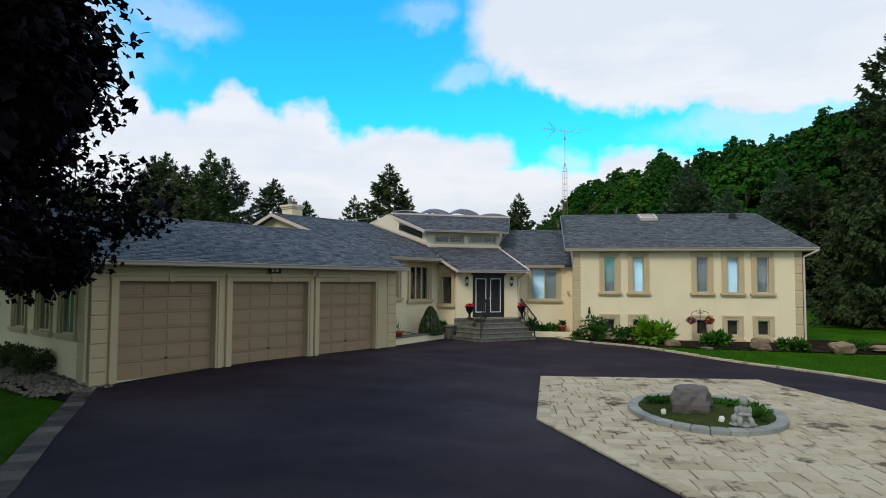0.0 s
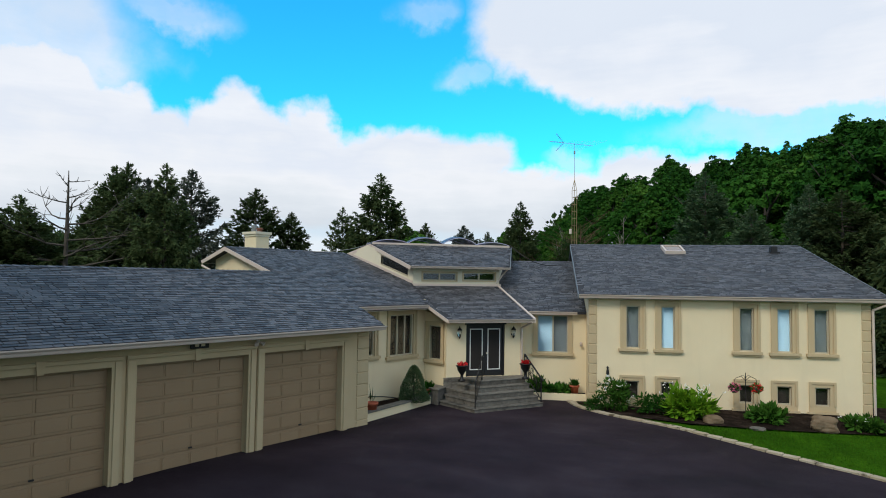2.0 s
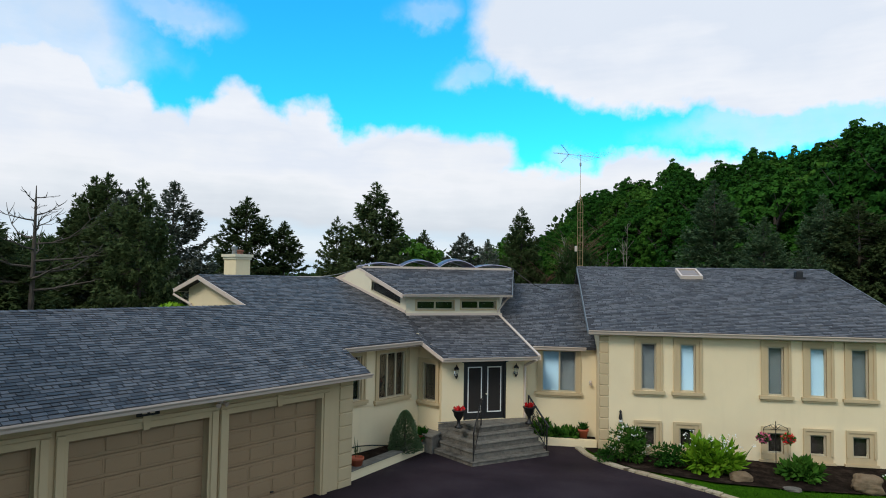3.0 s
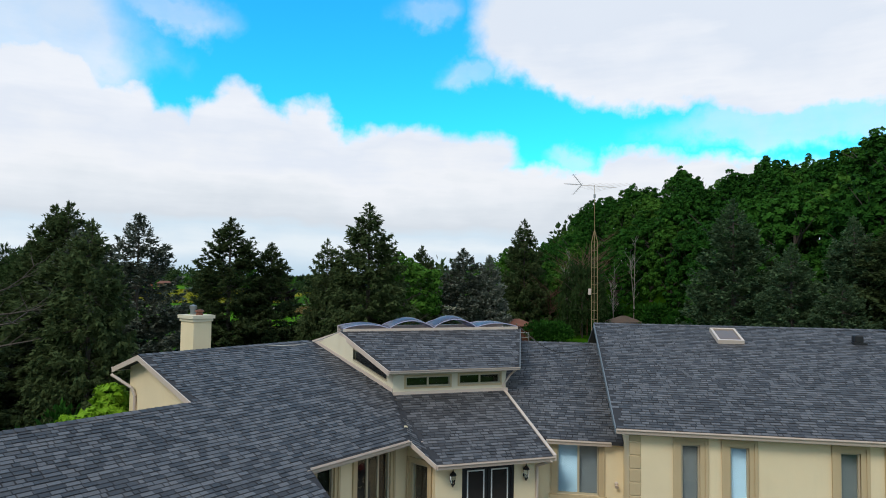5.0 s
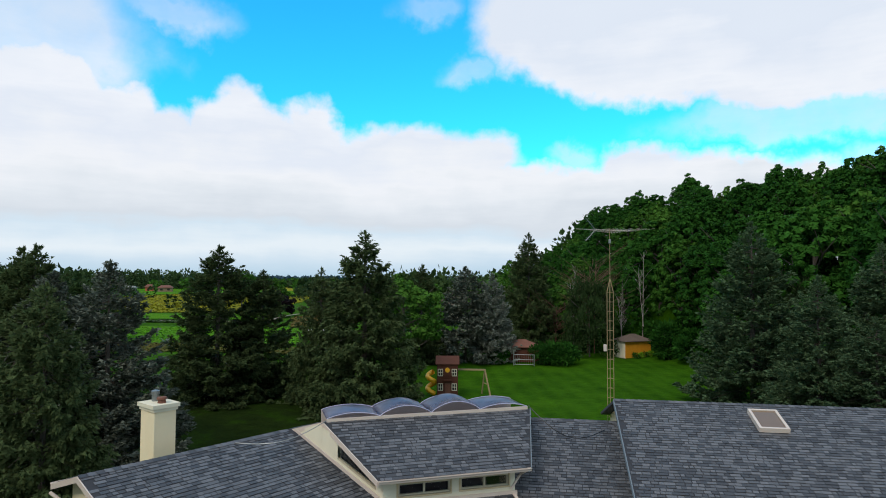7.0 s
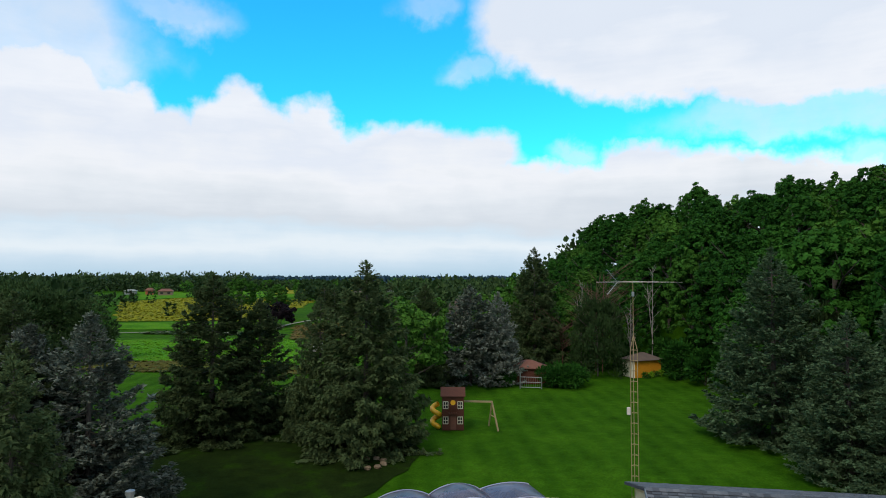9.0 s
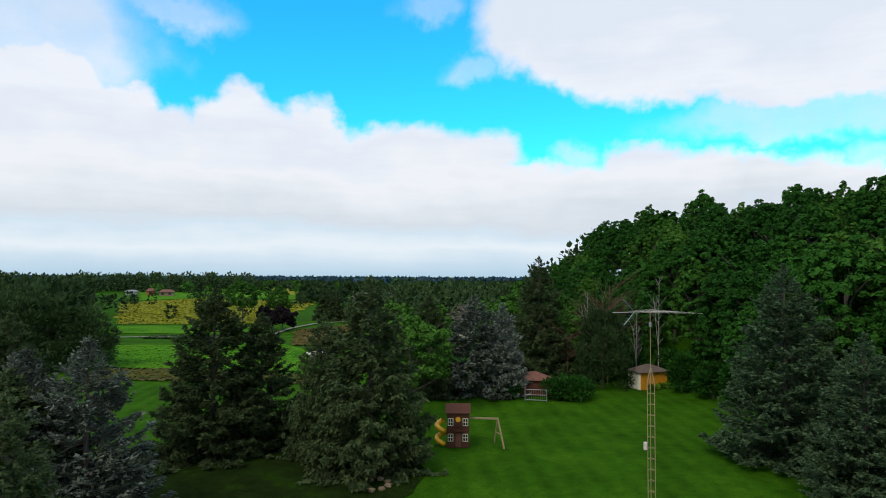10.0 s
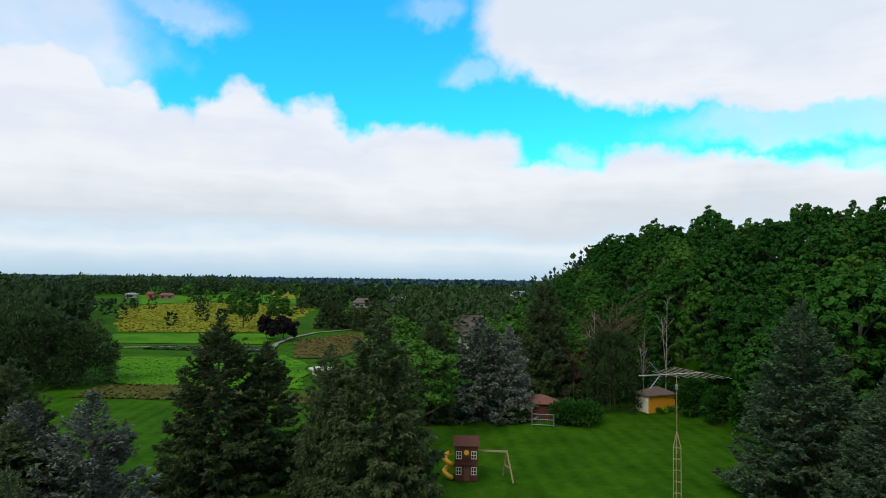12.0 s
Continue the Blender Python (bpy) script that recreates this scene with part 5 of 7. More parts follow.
def leaf_tris(rng, p, nor, size):
    """Leaves of three corners that lie across the given directions."""
    n = len(p)
    nor = unit(nor)
    a = unit(np.cross(nor, rng.normal(size=(n, 3))))
    b = np.cross(nor, a)
    k = size[:, None]
    v = np.stack([p + a * k * 0.62, p - a * k * 0.38 + b * k * 0.46, p - a * k * 0.38 - b * k * 0.46], 1)
    return v.reshape(-1, 3), np.arange(n * 3).reshape(n, 3)


def broad_crown(seed, h, r, low, mat, clumps=46, per=80, leaf=0.42, clump_r=0.30, hang=0.0, full=0.35):
    """Leaf clusters set on a lumpy shell; the leaves of each lie like tiles over its outer side."""
    rng = np.random.default_rng(seed)
    c = unit(rng.normal(size=(clumps, 3)))
    c[:, 2] = np.where(c[:, 2] < -0.55, -c[:, 2], c[:, 2])
    az = np.arctan2(c[:, 1], c[:, 0])
    rad = (full + (1 - full) * rng.random(clumps) ** 0.4) * (1 + 0.09 * np.sin(3 * az + seed) + 0.08 * np.sin(4 * c[:, 2] + 2 * az))
    half = (h - low) / 2
    cen = c * rad[:, None] * [r * 0.86, r * 0.86, half * 0.88] * (0.94 + 0.12 * rng.random((clumps, 1)))
    cr = r * clump_r * (0.6 + 0.8 * rng.random(clumps))
    d = unit(rng.normal(size=(clumps, per, 3)).reshape(-1, 3) + np.repeat(c, per, 0) * 0.7 + [0, 0, 0.35]).reshape(clumps, per, 3)
    p = cen[:, None, :] + d * (cr[:, None] * (0.72 + 0.33 * rng.random((clumps, per))))[:, :, None] * [1, 1, 0.72]
    p = p.reshape(-1, 3)
    p[:, 2] += low + half
    k = leaf * (0.65 + 0.7 * rng.random(len(p)))
    if hang:
        way = d.reshape(-1, 3) + rng.normal(size=p.shape) * 0.6 + [0, 0, -0.25 - hang]
        v, f = sprays(rng, p, way, k * (1 + abs(hang)), k * (1 + abs(hang)) * 0.3)
    else:
        v, f = leaf_tris(rng, p, d.reshape(-1, 3) * 0.9 + rng.normal(size=p.shape) * 0.42 + [0, 0, 0.25], k * 1.15)
    return array_mesh("crown", v, f, mat)


def broad(name, label, seed, h, r, low, mat, at, cat="tree", group="", bark=None, **kw):
    t = thing(name, label, cat, group=group)
    bm = bmesh.new()
    limbs(bm, random.Random(seed), h, r, low)
    part("trunk", bm, bark or BARK, t, local=True)
    part("crown", broad_crown(seed, h, r, low, mat, **kw), mat, t, local=True)
    t.matrix_basis = pose(*at)
    return t


def place(ob, x, y, top, turn=0, wide=1.0, h=None, sink=0.0):
    """A copy of a tree, scaled so that its tip stands at the height top."""
    k = (top - gz(x, y)) / ((h or ob["h"]) + 0.45)
    return copy_thing(ob, pose(x, y, gz(x, y) - sink, 0, 0, turn) @ Matrix.Diagonal((k * wide, k * wide, k, 1)))


# conifers round the back lawn
DARK = "tall dark green spruce with drooping boughs"
BLUE = "grey-blue spruce with dense drooping boughs"
GREYG = "broad grey-green spruce with layered boughs"
sp1 = conifer("spruce", DARK, 11, 13.5, 4.5, SPRUCE, (-14.3, 57.5, gz(-14.3, 57.5)), 50000, 0.28, droop=0.34, power=0.66, weep=0.8)
sp2 = conifer("spruce", DARK, 12, 12.5, 4.5, SPRUCE, (-27.0, 59.0, gz(-27, 59)), 46000, 0.28, droop=0.28, power=0.72, weep=0.4)
sp3 = conifer("spruce", BLUE, 13, 11.2, 3.7, BLUESPRUCE, (-21.8, 39.4, gz(-21.8, 39.4)), 46000, 0.22, droop=0.16, power=0.74, weep=0.05)
sp4 = conifer("spruce", GREYG, 14, 14.6, 4.9, GREYSPRUCE, (15.2, 65.0, gz(15.2, 65)), 46000, 0.28, power=0.78, droop=0.16, weep=0.12)
sp5 = conifer("spruce", BLUE, 15, 11.3, 4.5, BLUESPRUCE, (-10.4, 86.0, gz(-10.4, 86)), 28000, 0.32, power=0.72, droop=0.22, weep=0.15)
WEST_SIDE = [(sp2, -24.6, 62.0, 11.7, 40, 1.0), (sp1, -18.6, 59.8, 11.9, 80, 0.75), (sp2, -27.6, 41.2, 12.9, 10, 0.8), (sp2, -29.0, 41.9, 12.8, 130, 0.8),
          (sp2, -31.5, 44.0, 9.8, 220, 1.1), (sp3, -24.7, 39.2, 11.4, 200, 1.0), (sp3, -26.0, 39.9, 11.1, 70, 0.8), (sp1, -18.9, 32.3, 10.9, 30, 0.8), (sp2, -24.8, 38.5, 10.6, 75, 1.2), (sp2, -15.3, 84.0, 12.7, 300, 0.75)]
EAST_SIDE = [(sp5, -7.3, 86.5, 11.7, 100, 0.75), (sp1, -3.4, 98.9, 17.5, 200, 0.85), (sp4, 16.4, 55.8, 11.4, 90, 1.05), (sp4, 18.0, 52.0, 8.9, 200, 1.2),
          (sp4, 22.5, 60.5, 13.8, 240, 1.0), (sp1, 24.2, 58.5, 13.0, 100, 1.2), (sp1, 29.2, 57.5, 14.2, 10, 1.15), (sp2, 34.5, 55.5, 12.5, 310, 1.3), (sp1, 39.5, 53.0, 14.5, 160, 1.1),
          (sp1, 21.2, 37.6, 19.0, 60, 0.75), (sp2, -34.5, 47.0, 10.5, 20, 1.2), (sp1, -28.6, 33.6, 9.5, 20, 1.15), (sp2, -25.2, 30.6, 8.3, 150, 1.2), (sp2, -27.0, 29.5, 8.9, 250, 1.2)]
for ob, x, y, top, turn, wide in WEST_SIDE + EAST_SIDE:
    place(ob, x, y, top, turn, wide)

# the maple beside the drive
maple = thing("maple_tree", "dense dark purple maple overhanging the garage corner", "maple tree")


def star_leaves(seed, centres, radii, per, size):
    """Five-lobed maple leaves."""
    rng = np.random.default_rng(seed)
    n = len(centres) * per
    d = unit(rng.normal(size=(n, 3)))
    p = np.repeat(centres, per, 0) + d * (np.repeat(radii, per) * (0.35 + 0.65 * rng.random(n) ** 0.5))[:, None] * [1, 1, 0.8]
    nor = unit(d * 0.6 + rng.normal(size=(n, 3)) * 0.5 + [0, 0, 0.5])
    a = unit(np.cross(nor, rng.normal(size=(n, 3))))
    b = np.cross(nor, a)
    k = size * (0.6 + 0.7 * rng.random(n))
    ang = np.array([0, 40, 80, 180, 280, 320]) * np.pi / 180
    rad = np.array([1.0, 0.52, 0.92, 0.45, 0.92, 0.52])
    ring = p[:, None] + (a[:, None] * np.cos(ang)[None, :, None] + b[:, None] * np.sin(ang)[None, :, None]) * (k[:, None] * rad)[:, :, None]
    ring -= nor[:, None] * (k[:, None] * rad * 0.25)[:, :, None]
    v = ring.reshape(-1, 3)
    return v, np.arange(n * 6).reshape(n, 6)


rng = np.random.default_rng(77)
MC = np.array([-8.15, 3.55, 6.4])
dirs = unit(rng.normal(size=(380, 3)))
cen = MC + dirs * (0.15 + 0.82 * rng.random((380, 1)) ** 0.55) * [4.0, 4.0, 4.3]
fill = unit(rng.normal(size=(80, 3))) * rng.random((80, 1)) ** 0.4 * [1.6, 1.6, 3.2] + [-9.5, 8.1, 6.2]
skirt_c = unit(rng.normal(size=(26, 3))) * rng.random((26, 1)) ** 0.4 * [1.0, 1.0, 0.6] + [-8.8, 8.0, 3.2]
low_arm = [-2.65, 3.85, 0.55] + np.array([[-4.6, 4.2, 3.6], [-4.1, 4.4, 3.3], [-5.2, 5.0, 3.3], [-4.0, 4.0, 4.0], [-5.6, 5.2, 2.9], [-6.2, 5.4, 2.6], [-3.9, 4.6, 3.5], [-6.8, 5.6, 2.5], [-5.8, 4.0, 5.0], [-5.6, 4.4, 5.8], [-6.0, 5.0, 3.6], [-7.4, 5.6, 3.0]])
cen = np.vstack([cen[cen[:, 2] > 2.9], low_arm, fill, skirt_c])
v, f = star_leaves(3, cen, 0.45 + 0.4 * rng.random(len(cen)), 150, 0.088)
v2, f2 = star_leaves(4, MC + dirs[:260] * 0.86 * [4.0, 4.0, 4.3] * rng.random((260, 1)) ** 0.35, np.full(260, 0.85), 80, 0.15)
# v3, v4: unseen crown masses added to shade the garage and its roof
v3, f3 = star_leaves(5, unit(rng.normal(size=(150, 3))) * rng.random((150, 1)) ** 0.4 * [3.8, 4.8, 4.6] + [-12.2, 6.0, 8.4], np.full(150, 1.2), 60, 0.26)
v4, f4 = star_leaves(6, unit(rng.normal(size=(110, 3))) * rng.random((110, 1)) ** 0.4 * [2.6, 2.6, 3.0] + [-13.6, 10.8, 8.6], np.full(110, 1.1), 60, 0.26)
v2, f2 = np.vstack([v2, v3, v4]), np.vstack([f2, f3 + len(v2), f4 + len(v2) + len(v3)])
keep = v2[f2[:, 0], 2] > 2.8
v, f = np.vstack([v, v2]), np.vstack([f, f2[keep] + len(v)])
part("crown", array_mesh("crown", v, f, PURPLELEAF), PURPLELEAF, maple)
bm = bmesh.new()
base = Vector((-7.6, 3.4, gz(-7.6, 3.4) - 0.2))
fork = base + Vector((0.1, 0.1, 2.6))
tube(bm, base, fork, 0.20, 0.15, 12)
tube(bm, fork, fork + Vector((0.1, 0, 3.6)), 0.14, 0.05, 9)
for i, c in enumerate(cen[::12]):
    q = fork.lerp(Vector(c), 0.5) + Vector((0, 0, 0.4))
    tube(bm, fork + Vector((0, 0, 0.25 * (i % 9))), q, 0.055, 0.03, 6, False)
    tube(bm, q, c, 0.03, 0.008, 5, False)
part("trunk", bm, BARK, maple)

# broadleaf woods on the hill
WOOD = "leafy broadleaf tree in the dense hillside wood"
woods = [broad("broadleaf_tree", WOOD, 30 + i, 17, 5.2 - 0.3 * (i % 3), 0.8, (BROADLEAF, BROADLEAF, LIGHTLEAF, BROADLEAF)[i], (24 + 9 * i, 76 - 7 * i, gz(24 + 9 * i, 76 - 7 * i)), group="hillside wood", clumps=300, per=29, leaf=0.38, full=0.80, clump_r=0.10) for i in range(4)]
rw = random.Random(9)
spots = []
for k in range(6000):
    x, y = rw.uniform(-6, 120), rw.uniform(30, 175)
    d = 0.813 * x + 0.583 * y
    if not 62.5 < d < 102 or (x < 2 and y > 108 and d < 64):
        continue
    if math.hypot(x - 10, y - 96) < 5.5 or any(math.hypot(x - a, y - b) < 4.2 + 0.03 * (d - 60) for a, b in spots):
        continue
    if abs(math.atan2(x, y)) > radians(52) or len(spots) > 145:
        continue
    spots.append((x, y))
for x, y in spots:
    d = 0.813 * x + 0.583 * y
    hh = rw.uniform(13.5, 17.0) * (0.72 if d < 65.5 else 1.0) * (0.60 + 0.40 * S((x + 4) / 26))
    if math.hypot(x - 12.0, y - 86.0) < 4.5:
        x, y = x + 5.0, y + 4.5
    t = copy_thing(rw.choice(woods), pose(x, y, gz(x, y) - 0.3, rw.uniform(-3, 3), rw.uniform(-3, 3), rw.uniform(0, 360)) @ Matrix.Diagonal((hh / 17 * rw.uniform(.9, 1.15), hh / 17 * rw.uniform(.9, 1.15), hh / 17, 1)))

for x, y, top in ((28, 68, 18.5), (31.5, 63.5, 20.5), (35, 66, 22.5), (38, 60, 20.5)):
    k = (top - gz(x, y)) / 17
    copy_thing(woods[1], pose(x, y, gz(x, y) - 0.3, 0, 0, x * 20) @ Matrix.Diagonal((k, k, k, 1)))

# tall unseen trees added west of the drive, beyond the maple, for shade
for x, y, hh in ((-21, 6, 18), (-19.5, -4, 17), (-14, -12, 18), (-26, 12, 17), (-6, -18, 16)):
    copy_thing(woods[0], pose(x, y, gz(x, y) - 0.3, 0, 0, x * 31) @ Matrix.Diagonal((hh / 17 * 1.1, hh / 17 * 1.1, hh / 17, 1)))

# middle distance
light = broad("broadleaf_tree", "light green broadleaf tree behind the spruces", 50, 10, 4.4, 1.5, LIGHTLEAF, (-15.2, 74, gz(-15.2, 74)), clumps=170, per=42, leaf=0.30, clump_r=0.13, full=0.6)
willow = broad("willow_tree", "large bushy grey-green willow by the field", 51, 11, 6.6, -3.0, WILLOWLEAF, (-73, 92, 0), clumps=170, per=50, leaf=0.40, clump_r=0.17, hang=-0.75, full=0.7)
for x, y, k, w in ((-81, 98, 1.0, 1.0), (-68.5, 94.5, 0.8, 1.05), (-88, 103, 1.05, 1.0), (-88, 90, 0.9, 1.0), (-97, 98, 1.0, 1.1), (-77, 85, 0.6, 0.8), (-110, 108, 1.1, 1.1)):
    copy_thing(willow, pose(x, y, gz(x, y), 0, 0, x * 7) @ Matrix.Diagonal((k * w, k * w, k, 1)))
for x, y, k in ((-94.6, 194, 1.25), (-88, 205, 1.0), (-2, 101.5, 0.9), (1.5, 102, 0.85), (-6.5, 104, 1.1), (-10, 110, 1.0), (-20, 112, 0.9), (-28, 120, 0.9), (-5, 118, 1.3)):
    copy_thing(light, pose(x, y, gz(x, y), 0, 0, x * 11) @ Matrix.Diagonal((k, k, k, 1)))
purple = broad("purple_tree", "small round purple-leaved tree beside the track", 52, 6.9, 3.9, 0.8, PURPLELEAF, (-68.2, 163.5, -0.9), clumps=60, per=60, leaf=0.5, clump_r=0.22)
copy_thing(purple, pose(-74.2, 167, -0.7, 0, 0, 70) @ Matrix.Diagonal((0.75, 0.75, 0.95, 1)))
pine = conifer("pine", "bushy green pine in the far row", 16, 10.0, 4.2, SPRUCE, (-72, 205, gz(-72, 205)), 6000, 0.6, power=0.55)
for i in range(9):
    x, y = -68 + i * 4.2, 203 + 3 * math.sin(i * 2.0)
    place(pine, x, y, 9.5 + 2 * math.sin(i * 5.1), i * 50, 1.0)


def far_wood(name, label, seed, band, n, h0, h1, mat, size=1.6, per=70):
    """Uncounted far trees, in one mesh of leafy clumps."""
    rr, rng = random.Random(seed), np.random.default_rng(seed)
    vs, fs, k = [], [], 0
    for _ in range(n):
        az, dist = rr.uniform(*band[:2]), rr.uniform(*band[2:])
        x, y = dist * math.sin(radians(az)), dist * math.cos(radians(az))
        h = rr.uniform(h0, h1)
        r = h * rr.uniform(0.28, 0.5)
        d = unit(rng.normal(size=(per, 3)))
        p = d * [r, r, h * 0.5] * (0.6 + 0.4 * rng.random((per, 1))) + [x, y, gz(x, y) + h * 0.5]
        s = np.full(per, size) * (0.6 + 0.8 * rng.random(per))
        v, f = sprays(rng, p, d + rng.normal(size=(per, 3)) * 0.5 + [0, 0, 0.2], s, s * 0.8)
        vs.append(v)
        fs.append(f + k)
        k += len(v)
    tagged(new(name, array_mesh(name, np.vstack(vs), np.vstack(fs), mat)), label, "woodland", kind="stuff")


FARLEAF = leaf_mat("far_leaves", (0.014, 0.032, 0.010), (0.026, 0.050, 0.016), (0.042, 0.070, 0.024))
far_wood("woodland", "dark distant tree line along the horizon", 1, (-50, -20, 560, 900), 300, 3, 7, FARLEAF, 2.6, 60)
far_wood("woodland", "distant mixed woodland beyond the fields", 2, (-22, 6, 330, 800), 330, 5, 9, FARLEAF, 2.4, 60)
far_wood("woodland", "wooded copse beside the far red-roofed house", 3, (-48, -37.5, 190, 330), 140, 8, 13, FARLEAF, 1.8, 70)
far_wood("woodland", "scrubby trees behind the spruces", 4, (-13, 4, 150, 300), 120, 8, 13, WILLOWLEAF, 1.2, 110)
far_wood("woodland", "scattered pale trees in the far fields", 5, (-34, -2, 420, 760), 60, 5, 9, LIGHTLEAF, 2.2, 50)
far_wood("woodland", "tall dark wood behind the far farm", 8, (-46, -26, 540, 640), 170, 10, 16, FARLEAF, 2.2, 60)
far_wood("hedgerow", "low hedges and shrubs between the fields", 6, (-37, -18, 230, 420), 34, 3, 6, FARLEAF, 1.2, 60)
# distance haze is put into the leaf colour of these woods
HAZE_TINT = leaf_mat("haze_tinted_far_trees", (0.030, 0.060, 0.085), (0.038, 0.075, 0.105), (0.046, 0.085, 0.12))
far_wood("woodland", "woods on the horizon, tinted blue-green for haze", 7, (-52, 12, 950, 2600), 700, 2, 5, HAZE_TINT, 9.0, 16)


def rough_growth(name, label, seed, poly, n, size, mat):
    """Tufts of uneven height over a field, far too many to count."""
    rr, rng = random.Random(seed), np.random.default_rng(seed)
    x0, x1, y0, y1 = min(p[0] for p in poly), max(p[0] for p in poly), min(p[1] for p in poly), max(p[1] for p in poly)
    pts = []
    while len(pts) < n:
        x, y = rr.uniform(x0, x1), rr.uniform(y0, y1)
        if inside(x, y, poly) and noise.noise(Vector((x * 0.07, y * 0.03, seed))) > -0.45 - 0.3 * rr.random():
            pts.append((x, y, gz(x, y) + 0.1))
    p = np.array(pts) + np.stack([np.zeros(n), np.zeros(n), size * 0.12 * rng.random(n) ** 2], 1)
    v, f = leaf_tris(rng, p, rng.normal(size=(n, 3)) * 0.22 + [0, 0, 1.0], size * (0.5 + rng.random(n)))
    tagged(new(name, array_mesh(name, v, f, mat)), label, "vegetation", kind="stuff")


GOLD = leaf_mat("goldenrod_tufts", (0.120, 0.185, 0.010), (0.250, 0.245, 0.012), (0.200, 0.185, 0.016))
REEDS = leaf_mat("reed_tufts", (0.060, 0.090, 0.014), (0.120, 0.095, 0.022), (0.130, 0.075, 0.026))
CROPLEAF = leaf_mat("crop_tufts", (0.048, 0.185, 0.005), (0.068, 0.235, 0.006), (0.090, 0.245, 0.010))
rough_growth("meadow_growth", "yellow goldenrod and rough grass over the meadow", 61, [(-122, 174), (-208, 290), (-206, 356), (-121, 324), (-82, 187)], 26000, 0.95, GOLD)
rough_growth("meadow_growth", "green crop leaves over the near field", 62, [(-63, 96), (-83, 121.5), (-70, 125), (-58, 135), (-49, 127), (-36, 98)], 12000, 0.36, CROPLEAF)
rough_growth("reeds", "brown reeds and tall grass along the verge", 63, [(-62, 86), (-64, 94.5), (-54, 97), (-42, 95.5), (-28, 94), (-30, 89), (-49, 87.5)], 5500, 0.5, REEDS)
rough_growth("reeds", "brown marsh grass beside the track", 64, [(-51, 130), (-66, 168), (-56, 191), (-43, 152), (-44, 132)], 6000, 0.65, REEDS)
rough_growth("reeds", "pale reeds along the farm track", 65, [(-88, 136), (-87, 143), (-62, 146), (-61, 138)], 1600, 1.0, WILLOWLEAF)


# ---- back garden ----
def beam(bm, p, q, w):
    """A square timber from p to q."""
    p, q = Vector(p), Vector(q)
    m = Matrix.Translation(p) @ (q - p).to_track_quat("Z", "Y").to_matrix().to_4x4()
    box(bm, -w / 2, w / 2, -w / 2, w / 2, 0, (q - p).length, m)
    return bm


def play_house(x, y, rz):
    z = gz(x, y)
    t = thing("play_house", "red-brown wooden two-storey play house with yellow slide", "play house", (x, y, z), rz)
    m = pose(x, y, z, 0, 0, rz)
    w, d = 1.75, 1.6
    body = part("body", boxes((0, w, 0, 0.06, 0, 2.75), (0, w, d - 0.06, d, 0, 2.75), (0, 0.06, 0.062, d - 0.062, 0, 2.75), (w - 0.06, w, 0.062, d - 0.062, 0, 2.75), m=m), REDWOOD, t)
    for i in range(9):
        part("plank", boxes((0.01, w - 0.01, -0.02, -0.002, 0.05 + i * 0.3, 0.05 + i * 0.3 + 0.28), m=m, bevel=0.006), REDWOOD, body)
    bm = bmesh.new()
    vs = [P(m, a, b, c) for a, b, c in ((-0.12, -0.15, 2.72), (w + 0.12, -0.15, 2.72), (w + 0.12, d / 2, 3.3), (-0.12, d / 2, 3.3))]
    slab(vs, 0.05, bm)
    slab([P(m, a, b, c) for a, b, c in ((-0.12, d / 2, 3.3), (w + 0.12, d / 2, 3.3), (w + 0.12, d + 0.15, 2.72), (-0.12, d + 0.15, 2.72))], 0.05, bm)
    part("roof", bm, REDWOOD, t, "weathered plank roof")
    for a, z0 in ((0.12, 1.75), (1.28, 1.75), (0.12, 0.55), (1.28, 0.55)):
        b = bmesh.new()
        ring_of(b, m, a, a + 0.34, z0, z0 + 0.5, 0.045, -0.05, -0.021)
        box(b, a + 0.15, a + 0.19, -0.05, -0.021, z0, z0 + 0.5, m)
        box(b, a, a + 0.34, -0.048, -0.021, z0 + 0.23, z0 + 0.27, m)
        wn = part("window", b, PALE, t)
        part("pane", boxes((a, a + 0.34, -0.03, -0.024, z0, z0 + 0.5), m=m), DARKROOM, wn)
    part("door", boxes((0.68, 1.12, -0.05, -0.021, 0.05, 1.15), m=m, bevel=0.01), RUST, t, "dark plank door")
    bal = part("balcony", boxes((0.5, 1.25, -0.3, -0.021, 1.32, 1.42), m=m), REDWOOD, t)
    part("rail", boxes((0.5, 1.25, -0.3, -0.25, 1.95, 2.02), m=m), REDWOOD, bal)
    for i in range(6):
        part("baluster", boxes((0.52 + i * 0.135, 0.57 + i * 0.135, -0.295, -0.255, 1.42, 1.95), m=m), REDWOOD, bal)
    part("window", lathe([(0.2, 0), (0.2, 0.03)], 20, m @ pose(0.875, -0.021, 2.2, 90)), YELLOWPL, t, "round yellow porthole")
    bm = bmesh.new()
    pts = []
    for i in range(40):
        k = i / 39
        a = radians(60 + 620 * k)
        pts.append((-0.48 + 0.30 * math.cos(a), 0.55 + 0.30 * math.sin(a), 1.95 - 1.75 * k))
    ring_prev = None
    for i, p in enumerate(pts):
        q = pts[min(i + 1, 39)]
        pr = pts[max(i - 1, 0)]
        d_ = (Vector(q) - Vector(pr)).normalized()
        sd = d_.cross(Vector((0, 0, 1))).normalized()
        up = sd.cross(d_)
        ring_now = [bm.verts.new(P(m, *(Vector(p) + sd * 0.21 * math.cos(t_) + up * 0.21 * math.sin(t_)))) for t_ in [2 * math.pi * j / 12 for j in range(12)]]
